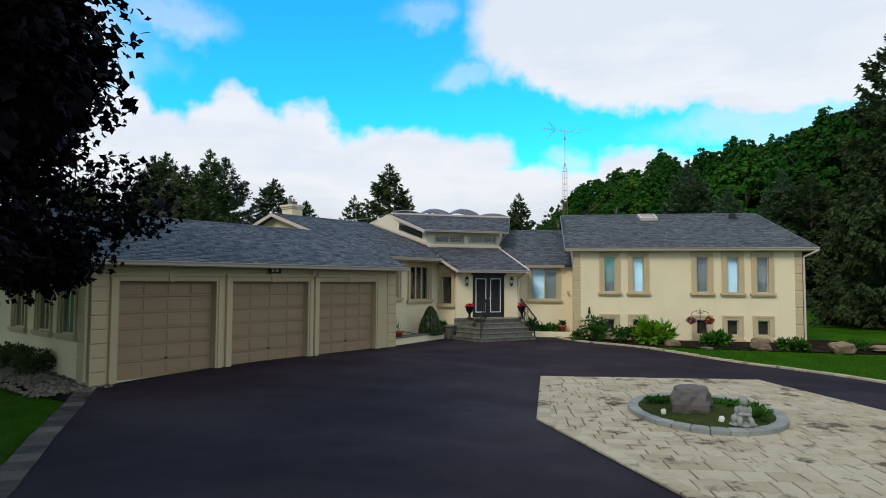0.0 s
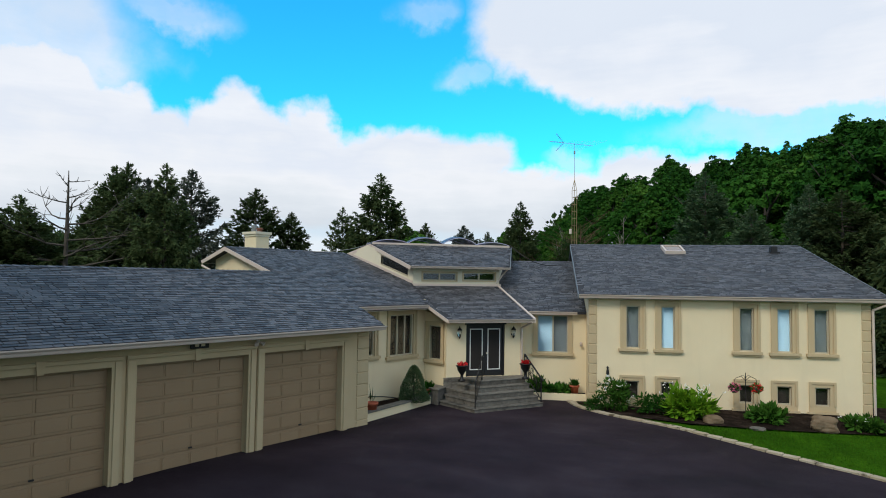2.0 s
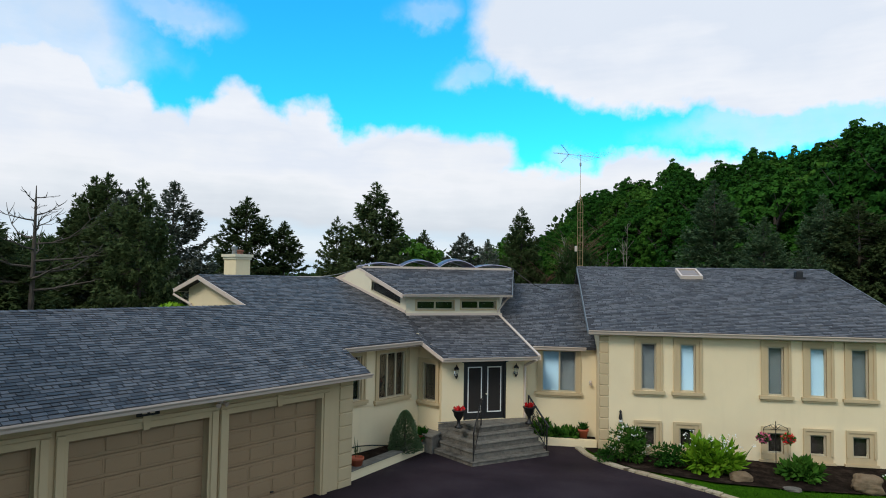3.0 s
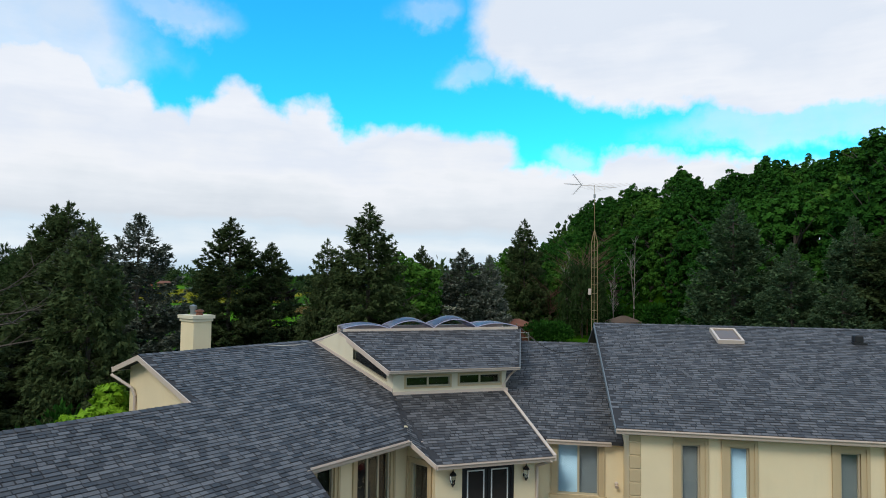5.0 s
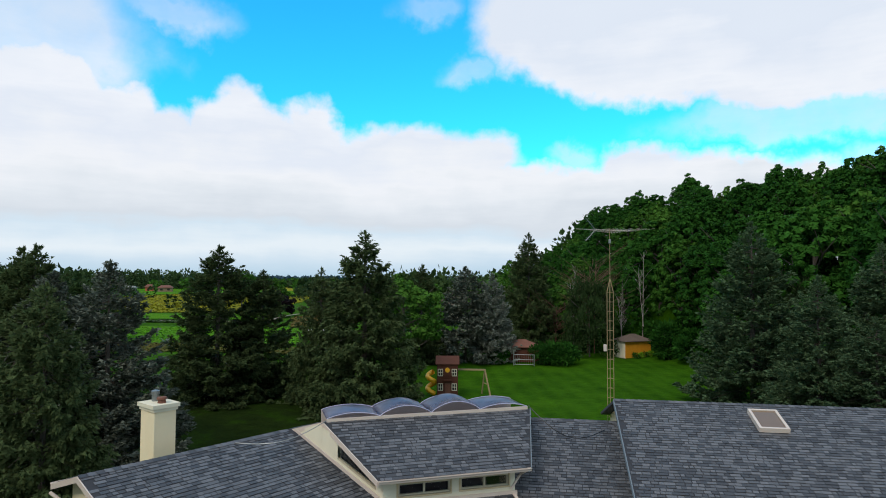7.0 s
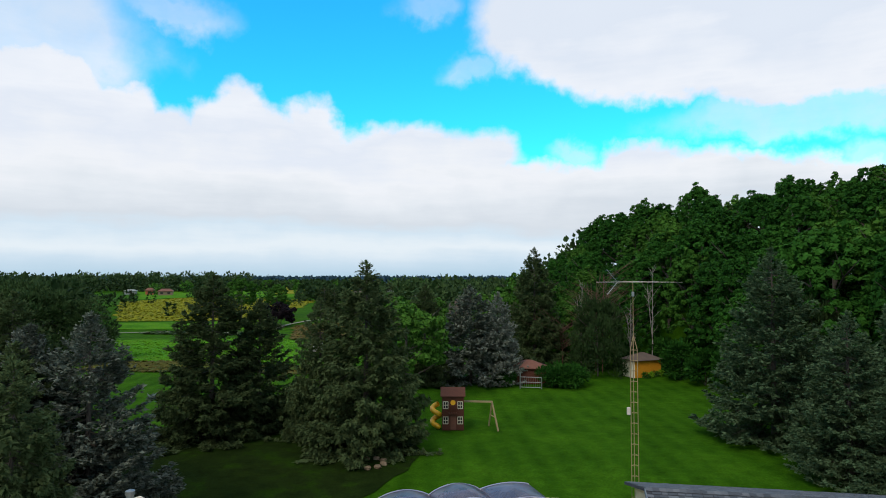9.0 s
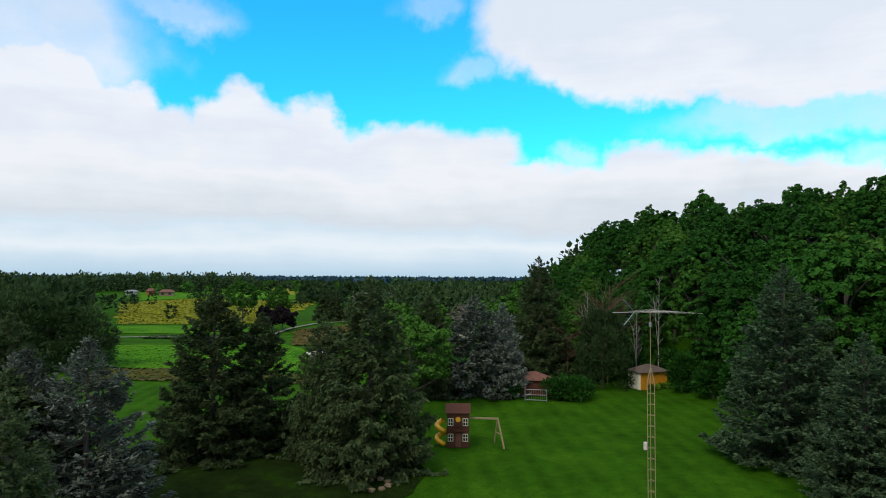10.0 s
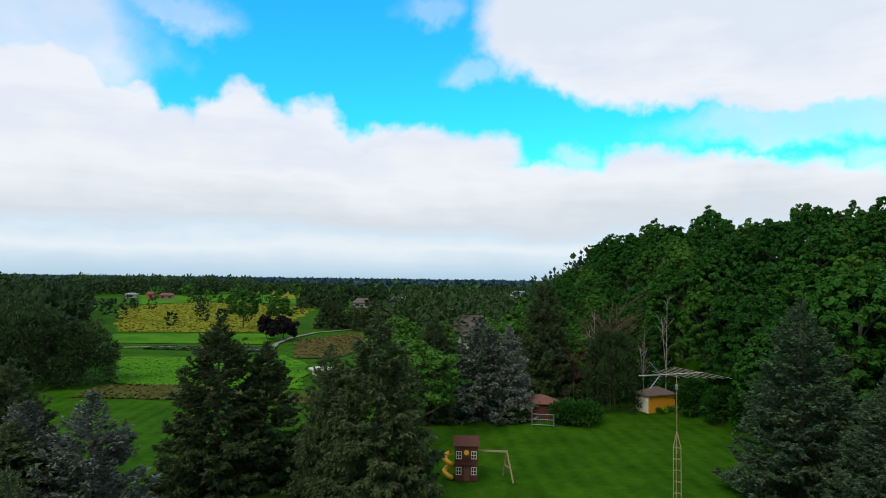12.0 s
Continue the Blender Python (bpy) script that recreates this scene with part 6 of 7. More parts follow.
        if ring_prev:
            for j in range(12):
                bm.faces.new((ring_prev[j], ring_prev[(j + 1) % 12], ring_now[(j + 1) % 12], ring_now[j]))
        ring_prev = ring_now
    part("slide", bm, YELLOWPL, t, "spiral yellow plastic tube slide", smooth=True)
    part("swing_beam", beam(bmesh.new(), P(m, w, 0.8, 2.15), P(m, w + 2.35, 0.6, 2.15), 0.13), PINEWOOD, t, "timber swing beam")
    for dx, dy in ((0.42, -0.85), (-0.22, 0.95)):
        part("swing_leg", beam(bmesh.new(), P(m, w + 2.28, 0.62, 2.15), P(m, w + 2.30 + dx, 0.6 + dy, 0.0), 0.10), PINEWOOD, t)
    part("brace", beam(bmesh.new(), P(m, w + 2.49, 0.2, 1.0), P(m, w + 2.2, 1.05, 1.0), 0.06), PINEWOOD, t)



play_house(-9.9, 63.9, 9)


def garden_shed(x, y, rz, w, d, hz_, mats, name, label, double):
    z = gz(x, y)
    t = thing(name, label, "shed", (x, y, z), rz)
    m = pose(x, y, z, 0, 0, rz)
    body = part("wall", boxes((0, w, 0, d, 0, hz_), m=m), mats[0], t, "orange-stained board wall" if double else "")
    n = int(w / 0.2)
    for i in range(n):
        part("board", boxes((i * w / n + 0.008, (i + 1) * w / n - 0.008, -0.025, -0.002, 0.03, hz_ - 0.02), m=m), mats[0], body)
    part("wall", boxes((-0.03, -0.003, 0, d, 0, hz_), m=m), mats[1], t, "pale painted end wall" if double else "")
    ap = P(m, w / 2, d / 2, hz_ + 0.85)
    bm = bmesh.new()
    o = 0.3
    c = [P(m, -o, -o, hz_ - 0.05), P(m, w + o, -o, hz_ - 0.05), P(m, w + o, d + o, hz_ - 0.05), P(m, -o, d + o, hz_ - 0.05)]
    r0, r1 = P(m, w * 0.42, d / 2, hz_ + 0.75), P(m, w * 0.58, d / 2, hz_ + 0.75)
    for f in ((c[0], c[1], r1, r0), (c[1], c[2], r1), (c[2], c[3], r0, r1), (c[3], c[0], r0)):
        slab(list(f), 0.06, bm)
    part("roof", bm, mats[2], t, "brown hipped roof" if double else "weathered brown roof")
    if double:
        for a in (0.14, 1.13):
            dr = part("door", boxes((-0.07, -0.034, a, a + 0.95, 0.1, hz_ - 0.25), m=m, bevel=0.01), PALE, t, "pale panelled door")
            part("handle", boxes((-0.1, -0.072, a + (0.85 if a < 1 else 0.05), a + (0.9 if a < 1 else 0.1), 0.95, 1.15), m=m), BLACK, dr)
    else:
        part("door", boxes((0.5, 1.4, -0.05, -0.028, 0.05, 1.9), m=m), REDWOOD, t)


garden_shed(8.65, 92.7, 32, 3.95, 2.2, 2.15, (ORANGE, PALE, BROWNROOF), "garden_shed", "orange board garden shed with pale double doors", True)
garden_shed(-5.6, 86.4, 6, 3.8, 2.4, 1.85, (REDWOOD, REDWOOD, RUST), "wooden_hut", "old red-brown hut with weathered roof behind shrubs", False)


def shrub(name, label, seed, x, y, r, h, mat, n=900, leaf=0.16, cat="shrub", group="", flowers=None, nf=60, spike=False, z=None):
    """A bush of many small leaves on short stems."""
    rng = np.random.default_rng(seed)
    t = thing(name, label, cat, (x, y, gz(x, y) if z is None else z), group=group)
    cl = 14
    c = unit(rng.normal(size=(cl, 3))) * [r * 0.6, r * 0.6, h * 0.28] + [0, 0, h * 0.55]
    pick = rng.integers(0, cl, n)
    d = unit(rng.normal(size=(n, 3)))
    p = c[pick] + d * [r * 0.42, r * 0.42, h * 0.3] * (0.4 + 0.6 * rng.random((n, 1)))
    p[:, 2] = np.maximum(0.04, p[:, 2])
    k = leaf * (0.6 + 0.8 * rng.random(n))
    way = d + [0, 0, 0.3]
    v, f = sprays(rng, p, way, k, k * 0.55)
    part("foliage", array_mesh("foliage", v, f, mat), mat, t, local=True)
    bm = bmesh.new()
    for i in range(7):
        q = c[i]
        tube(bm, (0, 0, -0.05), q, 0.018, 0.006, 5, False)
    part("stem", bm, BARK, t, local=True)
    if flowers:
        p = unit(rng.normal(size=(nf, 3)) + [0, 0, 0.6]) * [r, r, h * 0.45] * 0.98 + [0, 0, h * 0.6]
        if spike:
            p = np.stack([rng.normal(size=nf) * r * 0.75, rng.normal(size=nf) * r * 0.5, h * (0.85 + 0.4 * rng.random(nf))], 1)
            base = p - np.stack([p[:, 0] * 0.25, p[:, 1] * 0.25, np.full(nf, h * 0.55)], 1)
            v, f = sprays(rng, base, p - base, np.linalg.norm(p - base, axis=1), np.full(nf, 0.03))
            tagged(part("flower_stalks", array_mesh("flower_stalks", v, f, LIGHTLEAF), LIGHTLEAF, t, local=True), kind="stuff")
        q = np.repeat(p, 5, 0) + rng.normal(size=(nf * 5, 3)) * (0.03 if not spike else 0.035)
        kk = np.full(nf * 5, 0.075 if not spike else 0.055)
        v, f = sprays(rng, q, rng.normal(size=q.shape) + [0, 0, 0.4], kk, kk * 0.8)
        part("blossom", array_mesh("blossom", v, f, flowers), flowers, t, local=True)
    return t


for i, (x, y, r, h) in enumerate(((-1.5, 84.9, 1.7, 2.2), (0.3, 85.6, 2.1, 2.5), (1.5, 86.6, 1.6, 2.0), (-6.3, 84.6, 1.3, 1.6), (-7.6, 84.4, 1.0, 1.1), (0.8, 84.6, 1.4, 1.5))):
    shrub("bush", "overgrown green bush beside the old hut", 60 + i, x, y, r, h, BROADLEAF, 1500, 0.3, "bush", "bushes by the hut")
for i in range(5):
    shrub("border_plant", "leafy yellow-green plants at the shed's foot", 80 + i, 9.9 + i * 0.62, 92.9 + i * 0.42, 0.5, 0.6, BRIGHTLEAF if i % 2 else LIGHTLEAF, 250, 0.2, "plant", "plants by the shed")
gate = thing("wire_gate", "grey metal wire gate beside the bushes", "gate", (-4.6, 83.6, gz(-4.6, 83.6)))
gzz = gz(-4.6, 83.6)
for x in (-4.6, -2.3):
    part("post", tubes([(x, 83.6, gzz), (x, 83.6, gzz + (1.75 if x < -4 else 1.3))], 0.06), ALU, gate)
for z in (0.15, 0.7, 1.25):
    part("rail", tubes([(-4.6, 83.6, gzz + z), (-2.3, 83.6, gzz + z)], 0.03), ALU, gate)
for i in range(9):
    part("wire", tubes([(-4.4 + i * 0.24, 83.6, gzz + 0.15), (-4.4 + i * 0.24, 83.6, gzz + 1.25)], 0.012, 5), ALU, gate)


for i, (x, y, r, h) in enumerate(((12.6, 98.0, 2.2, 3.2), (16.0, 95.5, 2.3, 3.4), (18.8, 91.5, 2.2, 3.0), (4.6, 99.0, 2.0, 3.4), (0.6, 99.8, 2.1, 3.0), (21.5, 86.5, 2.3, 3.2), (8.6, 99.5, 2.2, 3.8), (13.6, 91.2, 2.2, 4.2), (15.6, 88.0, 2.2, 3.6), (17.4, 84.6, 2.2, 4.2), (19.4, 81.0, 2.1, 3.4), (21.6, 77.2, 2.2, 3.8))):
    shrub("bush", "dense leafy undergrowth at the edge of the wood", 70 + i, x, y, r, h, BROADLEAF, 1500, 0.42, "bush", "undergrowth")


def bare_tree(x, y, h, seed, name="dead_tree", label="bare dead tree with bleached grey branches", mat=None, thin=1.0):
    rr = random.Random(seed)
    t = thing(name, label, "dead tree", (x, y, gz(x, y)), group="dead trees")
    bm = bmesh.new()

    def grow(p, d, L, r, depth):
        q = p + d * L
        tube(bm, p, q, r, r * 0.65, 6 if depth > 1 else 4, False)
        if depth == 0:
            return
        for _ in range(3 if depth > 2 else 2):
            nd = (d + Vector((rr.uniform(-.8, .8), rr.uniform(-.8, .8), rr.uniform(-.15, .5)))).normalized()
            grow(p + d * L * rr.uniform(0.55, 1.0), nd, L * rr.uniform(0.5, 0.75), r * 0.55, depth - 1)
    grow(Vector((0, 0, -0.3)), Vector((0.03, 0.02, 1)).normalized(), h * 0.42, 0.011 * h * thin, 4)
    part("trunk", bm, mat or DEADBARK, t, local=True)


def snag(x, y, top, seed):
    """A dead conifer: one leader with long bare limbs that bend upwards."""
    rr = random.Random(seed)
    z0 = gz(x, y)
    t = thing("dead_tree", "bare dead tree with dark grey branches behind the garage", "dead tree", (x, y, z0), group="dead trees")
    bm = bmesh.new()
    h = top - z0
    bend = [Vector((0.18 * math.sin(k * 2.2) * k - 0.25 * k, 0.1 * k, h * k - 0.3 * (k == 0))) for k in (0, 0.3, 0.55, 0.75, 0.9, 1.0)]
    for i in range(5):
        tube(bm, bend[i], bend[i + 1], 0.17 * (1 - i / 5.6), 0.17 * (1 - (i + 1) / 5.6), 8, False)
    for i in range(17):
        k = 0.50 + 0.47 * i / 17
        j = max(n for n in range(5) if (0, 0.3, 0.55, 0.75, 0.9)[n] <= k)
        ks = (0, 0.3, 0.55, 0.75, 0.9, 1.0)
        p = bend[j].lerp(bend[j + 1], (k - ks[j]) / (ks[j + 1] - ks[j]))
        a, L, r = i * 2.4 + rr.random(), (1 - k) * 6.0 + 0.6 + 1.0 * rr.random() * (1 - k) * 2, 0.10 * (1.25 - k)
        d = Vector((math.cos(a), math.sin(a), 0.10))
        for n in range(4):
            q = p + d.normalized() * L / 4
            tube(bm, p, q, r * (1 - n / 5), r * (0.8 - n / 5), 5, False)
            for s in range(2):
                w = (d + Vector((rr.uniform(-0.9, 0.9), rr.uniform(-0.9, 0.9), rr.uniform(-0.3, 0.8)))).normalized()
                m = q + w * L * 0.17
                tube(bm, q, m, 0.02, 0.012, 4, False)
                tube(bm, m, m + (w + Vector((0, 0, 0.5))) * L * 0.07, 0.012, 0.006, 4, False)
            p, d = q, d + Vector((rr.uniform(-0.3, 0.3), rr.uniform(-0.3, 0.3), rr.uniform(-0.05, 0.3)))
    part("trunk", bm, BARK, t, local=True)


snag(-23.1, 30.6, 9.95, 4)
bare_tree(-27.0, 39.5, 9.0, 8, mat=BARK)


def birch(x, y, h, seed, mat=None, label="thin bare pale-barked birch at the wood's edge", spread=1.0):
    """A slender straight stem, forked once, with short steep twigs."""
    rr = random.Random(seed)
    t = thing("bare_birch", label, "dead tree", (x, y, gz(x, y)), group="bare birches")
    bm = bmesh.new()
    for k, lean in enumerate((0.012, -0.02)):
        top = h * (1.0, 0.8)[k]
        tip = Vector((lean * top * 2, 0.03 * top, top))
        foot = Vector((0, 0, -0.3)) if k == 0 else Vector((0.03 * h * 0.35, 0, h * 0.25))
        tube(bm, foot, tip, 0.065 - 0.02 * k, 0.02, 7, False)
        for i in range(int(13 * spread)):
            p = foot.lerp(tip, rr.uniform(0.35, 0.97))
            a = rr.uniform(0, 6.28)
            d = Vector((math.cos(a) * 0.55 * spread, math.sin(a) * 0.55 * spread, rr.uniform(0.5, 0.9))) * rr.uniform(0.8, 1.7) * spread
            tube(bm, p, p + d, 0.025, 0.008, 4, False)
            tube(bm, p + d * 0.6, p + d * 1.1 + Vector((rr.uniform(-.3, .3), rr.uniform(-.3, .3), 0.1)), 0.012, 0.005, 4, False)
    part("trunk", bm, mat or DEADBARK, t, local=True)


TWIG = bark_mat("red_brown_twigs", (0.16, 0.085, 0.06))
for i, (x, y, h) in enumerate(((2.5, 96.5, 11.5), (8.6, 96.8, 9.0), (11.3, 97.0, 13.0))):
    birch(x, y, h, 20 + i)
for i, (x, y, h) in enumerate(((5.2, 97.0, 12.5), (4.4, 97.6, 11.5), (0.2, 97.5, 6.0))):
    birch(x, y, h, 40 + i, TWIG, "bare red-brown twiggy tree at the wood's edge", 2.4)
for x, y, k, w in ((4.4, 93.8, 0.86, 0.62), (21.8, 76.0, 0.95, 0.55)):
    copy_thing(willow, pose(x, y, gz(x, y), 0, 0, x * 17) @ Matrix.Diagonal((k * w, k * w, k, 1)))

# leafy tree beside the back of the garage
broad("young_tree", "young lime-green leafy tree behind the garage", 90, 4.5, 1.15, 2.0, BRIGHTLEAF, (-13.7, 26.7, gz(-14, 26.7)), clumps=34, per=80, leaf=0.19)
for i, (x, y, r, h) in enumerate(((-16.0, 27.5, 1.2, 3.4), (-15.0, 28.6, 1.2, 2.8), (-17.6, 26.5, 1.3, 3.0))):
    shrub("bush", "dark leafy bush behind the garage", 95 + i, x, y, r, h, BROADLEAF, 1300, 0.22, "bush", "bushes behind the garage")

# aerial mast
mast = thing("aerial_mast", "tall lattice television aerial mast with crossed antenna", "antenna mast", (2.0, 40.35, gz(2, 40.35)))
mz0, mz1 = gz(2, 40.35), 10.15
tri = [(2.0 + 0.145 * math.cos(radians(a)), 40.55 + 0.145 * math.sin(radians(a))) for a in (200, 340, 90)]
for x, y in tri:
    part("leg", tubes([(x, y, mz0), (x, y, mz1), (2.0, 40.55, 10.75)], 0.015, 6), PINEWOOD, mast, "weathered galvanised leg")
z = 0.9
while z < mz1:
    for (ax, ay), (bx, by) in zip(tri, tri[1:] + tri[:1]):
        part("rung", tubes([(ax, ay, mz0 + z - mz0), (bx, by, z)], 0.008, 5), PINEWOOD, mast)
    z += 0.42
part("pole", tubes([(2.0, 40.55, 9.9), (2.0, 40.55, 12.95)], 0.011, 8), PINEWOOD, mast)
part("junction_box", boxes((1.70, 1.84, 40.40, 40.52, 7.55, 7.85), bevel=0.02), WHITE, mast, "small white junction box")
part("rotor", boxes((1.95, 2.05, 40.5, 40.6, 12.3, 12.5), bevel=0.02), ALU, mast)
bd = Vector((0.86, 0.51, 0.0)).normalized()
bp = Vector((-bd.y, bd.x, 0))
bc = Vector((2.0, 40.55, 12.9))
part("boom", tubes([bc - bd * 1.75, bc + bd * 1.25], 0.011, 6), WHITE, mast)
for i in range(7):
    k = -0.5 + i * 0.28
    L = 0.75 + 0.13 * i
    part("element", tubes([bc + bd * k - bp * L, bc + bd * k + bp * L], 0.0045, 5), WHITE, mast)
for s_ in (-1, 1):
    part("reflector", tubes([bc - bd * 0.75, bc - bd * 1.25 + Vector((0, 0, 0.5 * s_))], 0.014, 5), ALU, mast)
    for k in range(5):
        c0 = bc - bd * (0.8 + 0.1 * k) + Vector((0, 0, 0.1 * s_ * (k + 0.5)))
        part("element", tubes([c0 - bp * 0.2, c0 + bp * 0.2], 0.004, 5), ALU, mast)
for k in range(8):
    part("element", tubes([bc - bd * (0.9 + 0.1 * k) - bp * 0.16, bc - bd * (0.9 + 0.1 * k) + bp * 0.16], 0.005, 5), ALU, mast)

# far houses
def far_house(x, y, rz, w, d, h, roofh, wallm, roofm, label):
    z = gz(x, y)
    t = thing("farm_house", label, "house", (x, y, z), rz, group="far houses")
    m = pose(x, y, z, 0, 0, rz)
    part("wall", boxes((0, w, 0, d, 0, h), m=m), wallm, t)
    bm = bmesh.new()
    c = [P(m, -0.5, -0.5, h), P(m, w + 0.5, -0.5, h), P(m, w + 0.5, d + 0.5, h), P(m, -0.5, d + 0.5, h)]
    r0, r1 = P(m, w * 0.2, d / 2, h + roofh), P(m, w * 0.8, d / 2, h + roofh)
    for f in ((c[0], c[1], r1, r0), (c[1], c[2], r1), (c[2], c[3], r0, r1), (c[3], c[0], r0)):
        slab(list(f), 0.2, bm)
    part("roof", bm, roofm, t)
    n = int(w / 4)
    for i in range(n):
        part("window", boxes((i * w / n + w / n * 0.3, i * w / n + w / n * 0.7, -0.1, -0.01, h * 0.35, h * 0.75), m=m), DARKROOM, t)


far_house(-255, 262, 38, 28, 12, 3.2, 4.0, TANROCK, RUST, "long house with a red-brown hipped roof among trees")
far_house(-249, 381, 28, 8.5, 7, 2.8, 1.5, TANROCK, RUST, "far pinkish farmhouse beyond the meadow")
far_house(-267, 394, 28, 5, 5, 3.0, 1.6, TERRACOTTA, RUST, "far small red barn")
far_house(-285, 397, 25, 7, 6, 2.4, 1.0, GREYSTONE, GREYSTONE, "far pale farm building")
far_house(-100, 392, 10, 18, 9, 3, 2, GREYSTONE, GREYSTONE, "far white farm building")
far_house(-78, 388, 10, 12, 9, 4, 3, TANROCK, BROWNROOF, "far tan farm building")
far_house(-104, 330, 5, 10, 7, 2.8, 2.2, GREYSTONE, BROWNROOF, "far low grey building")
far_house(-24, 156, 20, 11, 9, 4.0, 3.4, PALE, BROWNROOF, "neighbouring house with a dark roof behind the spruces")
far_house(-39.0, 110, 40, 2.4, 1.5, 1.0, 0.3, WHITE, WHITE, "white trailer parked beyond the spruces")
far_house(-22, 330, 10, 9, 9, 7, 3, TANROCK, ALU, "far tan barn with a bright roof")


# ---- planting ring on the island ----
rx_, ry_ = RING
RZ = gz(rx_, ry_) + 0.04
ring_t = thing("planting_ring", "round grey cast-stone planting ring set on the pavers", "planter ring", (rx_, ry_, RZ))
for i in range(28):
    a0, a1 = 2 * math.pi * i / 28 + 0.003, 2 * math.pi * (i + 1) / 28 - 0.003
    bm = bmesh.new()
    lo, hi = [], []
    for z, k in ((-0.03, lo), (0.10, hi)):
        for r, aa in ((1.50, (a0, (a0 + a1) / 2, a1)), (1.75, (a1, (a0 + a1) / 2, a0))):
            for a in aa:
                k.append(bm.verts.new((rx_ + r * OVAL[0] * math.cos(a), ry_ + r * OVAL[1] * math.sin(a), RZ + z)))
    bm.faces.new(hi)
    bm.faces.new(lo[::-1])
    for j in range(6):
        bm.faces.new((lo[j], lo[(j + 1) % 6], hi[(j + 1) % 6], hi[j]))
    part("ring_stone", bevelled(bm, 0.015), GREYSTONE, ring_t)
part("soil", drape([(rx_ + 1.49 * OVAL[0] * math.cos(radians(a)), ry_ + 1.49 * OVAL[1] * math.sin(radians(a))) for a in range(0, 360, 15)], 0, 0.4, None, lambda x, y: RZ + 0.09 + 0.12 * max(0, 1 - math.hypot(x - rx_, y - ry_) / 1.5)), grass_mat("mossy_soil", (0.03, 0.045, 0.012), (0.05, 0.06, 0.018), (0.045, 0.10, 0.015)), ring_t, "mossy soil with thin grass")


def boulder(name, label, x, y, z, size, seed, mat, group="", flat_top=0.0, rough=0.14):
    bm = bmesh.new()
    bmesh.ops.create_icosphere(bm, subdivisions=4, radius=1.0)
    off = Vector((seed * 3.1, seed * 1.7, 0))
    for v in bm.verts:
        p = v.co.copy()
        p = Vector([math.copysign(abs(c) ** 0.72, c) for c in p])
        n = noise.noise(p * 1.1 + off) * rough * 1.8 + noise.noise(p * 2.6 + off) * rough * 0.7 + abs(noise.noise(p * 5 + off)) * rough * 0.35
        p *= 1 + n
        if flat_top and p.z > flat_top:
            p.z = flat_top + (p.z - flat_top) * 0.2
        v.co = Vector((p.x * size[0], p.y * size[1], p.z * size[2])) + Vector((x, y, z))
    return single(name, bm, mat, label, "boulder", group, smooth=False)


boulder("boulder", "big grey square-cut boulder standing in the planting ring", 3.62, 11.75, RZ + 0.30, (0.39, 0.33, 0.42), 3, BOULDER, flat_top=0.75, rough=0.22)
for i in range(9):
    a = 0.7 * i
    boulder("bed_stone", "small red-brown stone round the foot of a spruce", -13.1 + 0.95 * math.cos(a), 54.4 + 1.1 * math.sin(a), gz(-13, 54.4) + 0.08, (0.22, 0.17, 0.13), 60 + i, TANROCK, "stones round the spruce")
# seated garden figure, weathered cast stone, one plain shape
bm = bmesh.new()
sx, sy = 4.30, 10.72


def lump(x, y, z, r, sc=(1, 1, 1)):
    g = bmesh.ops.create_icosphere(bm, subdivisions=3, radius=r)
    for v in g["verts"]:
        v.co = Vector((sx + x + v.co.x * sc[0], sy + y + v.co.y * sc[1], RZ + 0.1 + z + v.co.z * sc[2]))


for q in ((0, 0, 0.02, 0.23, (1.1, 0.8, 0.22)), (0, 0.03, 0.15, 0.12, (1, 0.85, 0.9)), (0, 0.03, 0.27, 0.10, (0.95, 0.75, 1.2)), (0.01, -0.02, 0.45, 0.075, (1, 1, 1.15)), (0.01, 0.02, 0.49, 0.075, (1.15, 1.0, 0.8)), (-0.09, -0.09, 0.13, 0.06, (1.0, 1.9, 0.9)), (0.10, -0.09, 0.13, 0.06, (1.0, 1.9, 0.9)),
          (-0.10, -0.16, 0.08, 0.05, (1, 1, 1.5)), (0.11, -0.16, 0.08, 0.05, (1, 1, 1.5)), (-0.12, -0.01, 0.28, 0.042, (0.9, 1, 2.0)), (0.12, -0.01, 0.28, 0.042, (0.9, 1, 2.0)), (-0.05, -0.11, 0.22, 0.04, (2.2, 1, 0.9)), (0.06, -0.11, 0.22, 0.04, (1.8, 1, 0.9)), (-0.16, -0.02, 0.12, 0.07, (0.9, 1, 1.3))):
    lump(*q)
figure = single("garden_statue", bm, GREYSTONE, "small weathered grey stone garden figure on the ring", "statue", smooth=True)
fuse = figure.modifiers.new("fuse", "REMESH")
fuse.mode, fuse.voxel_size, fuse.use_smooth_shade = "VOXEL", 0.014, True
shrub("ring_plant", "bright green leafy clump inside the planting ring", 130, 4.72, 11.35, 0.36, 0.26, LIGHTLEAF, 420, 0.09, "plant", z=RZ + 0.1)
shrub("ring_plant", "low green grassy clump beside the boulder", 131, 3.05, 12.5, 0.34, 0.13, BROADLEAF, 380, 0.08, "plant", z=RZ + 0.1)
shrub("ring_plant", "low green grassy clump beside the boulder", 132, 4.40, 12.5, 0.4, 0.12, BROADLEAF, 380, 0.08, "plant", z=RZ + 0.1)
for i, (x, y) in enumerate(((3.0, 11.45), (3.98, 10.95))):
    boulder("marker_stone", "small white stone in the planting ring", x, y, RZ + 0.15, (0.05, 0.04, 0.06), 30 + i, WHITEFLOWER, "marker stones")

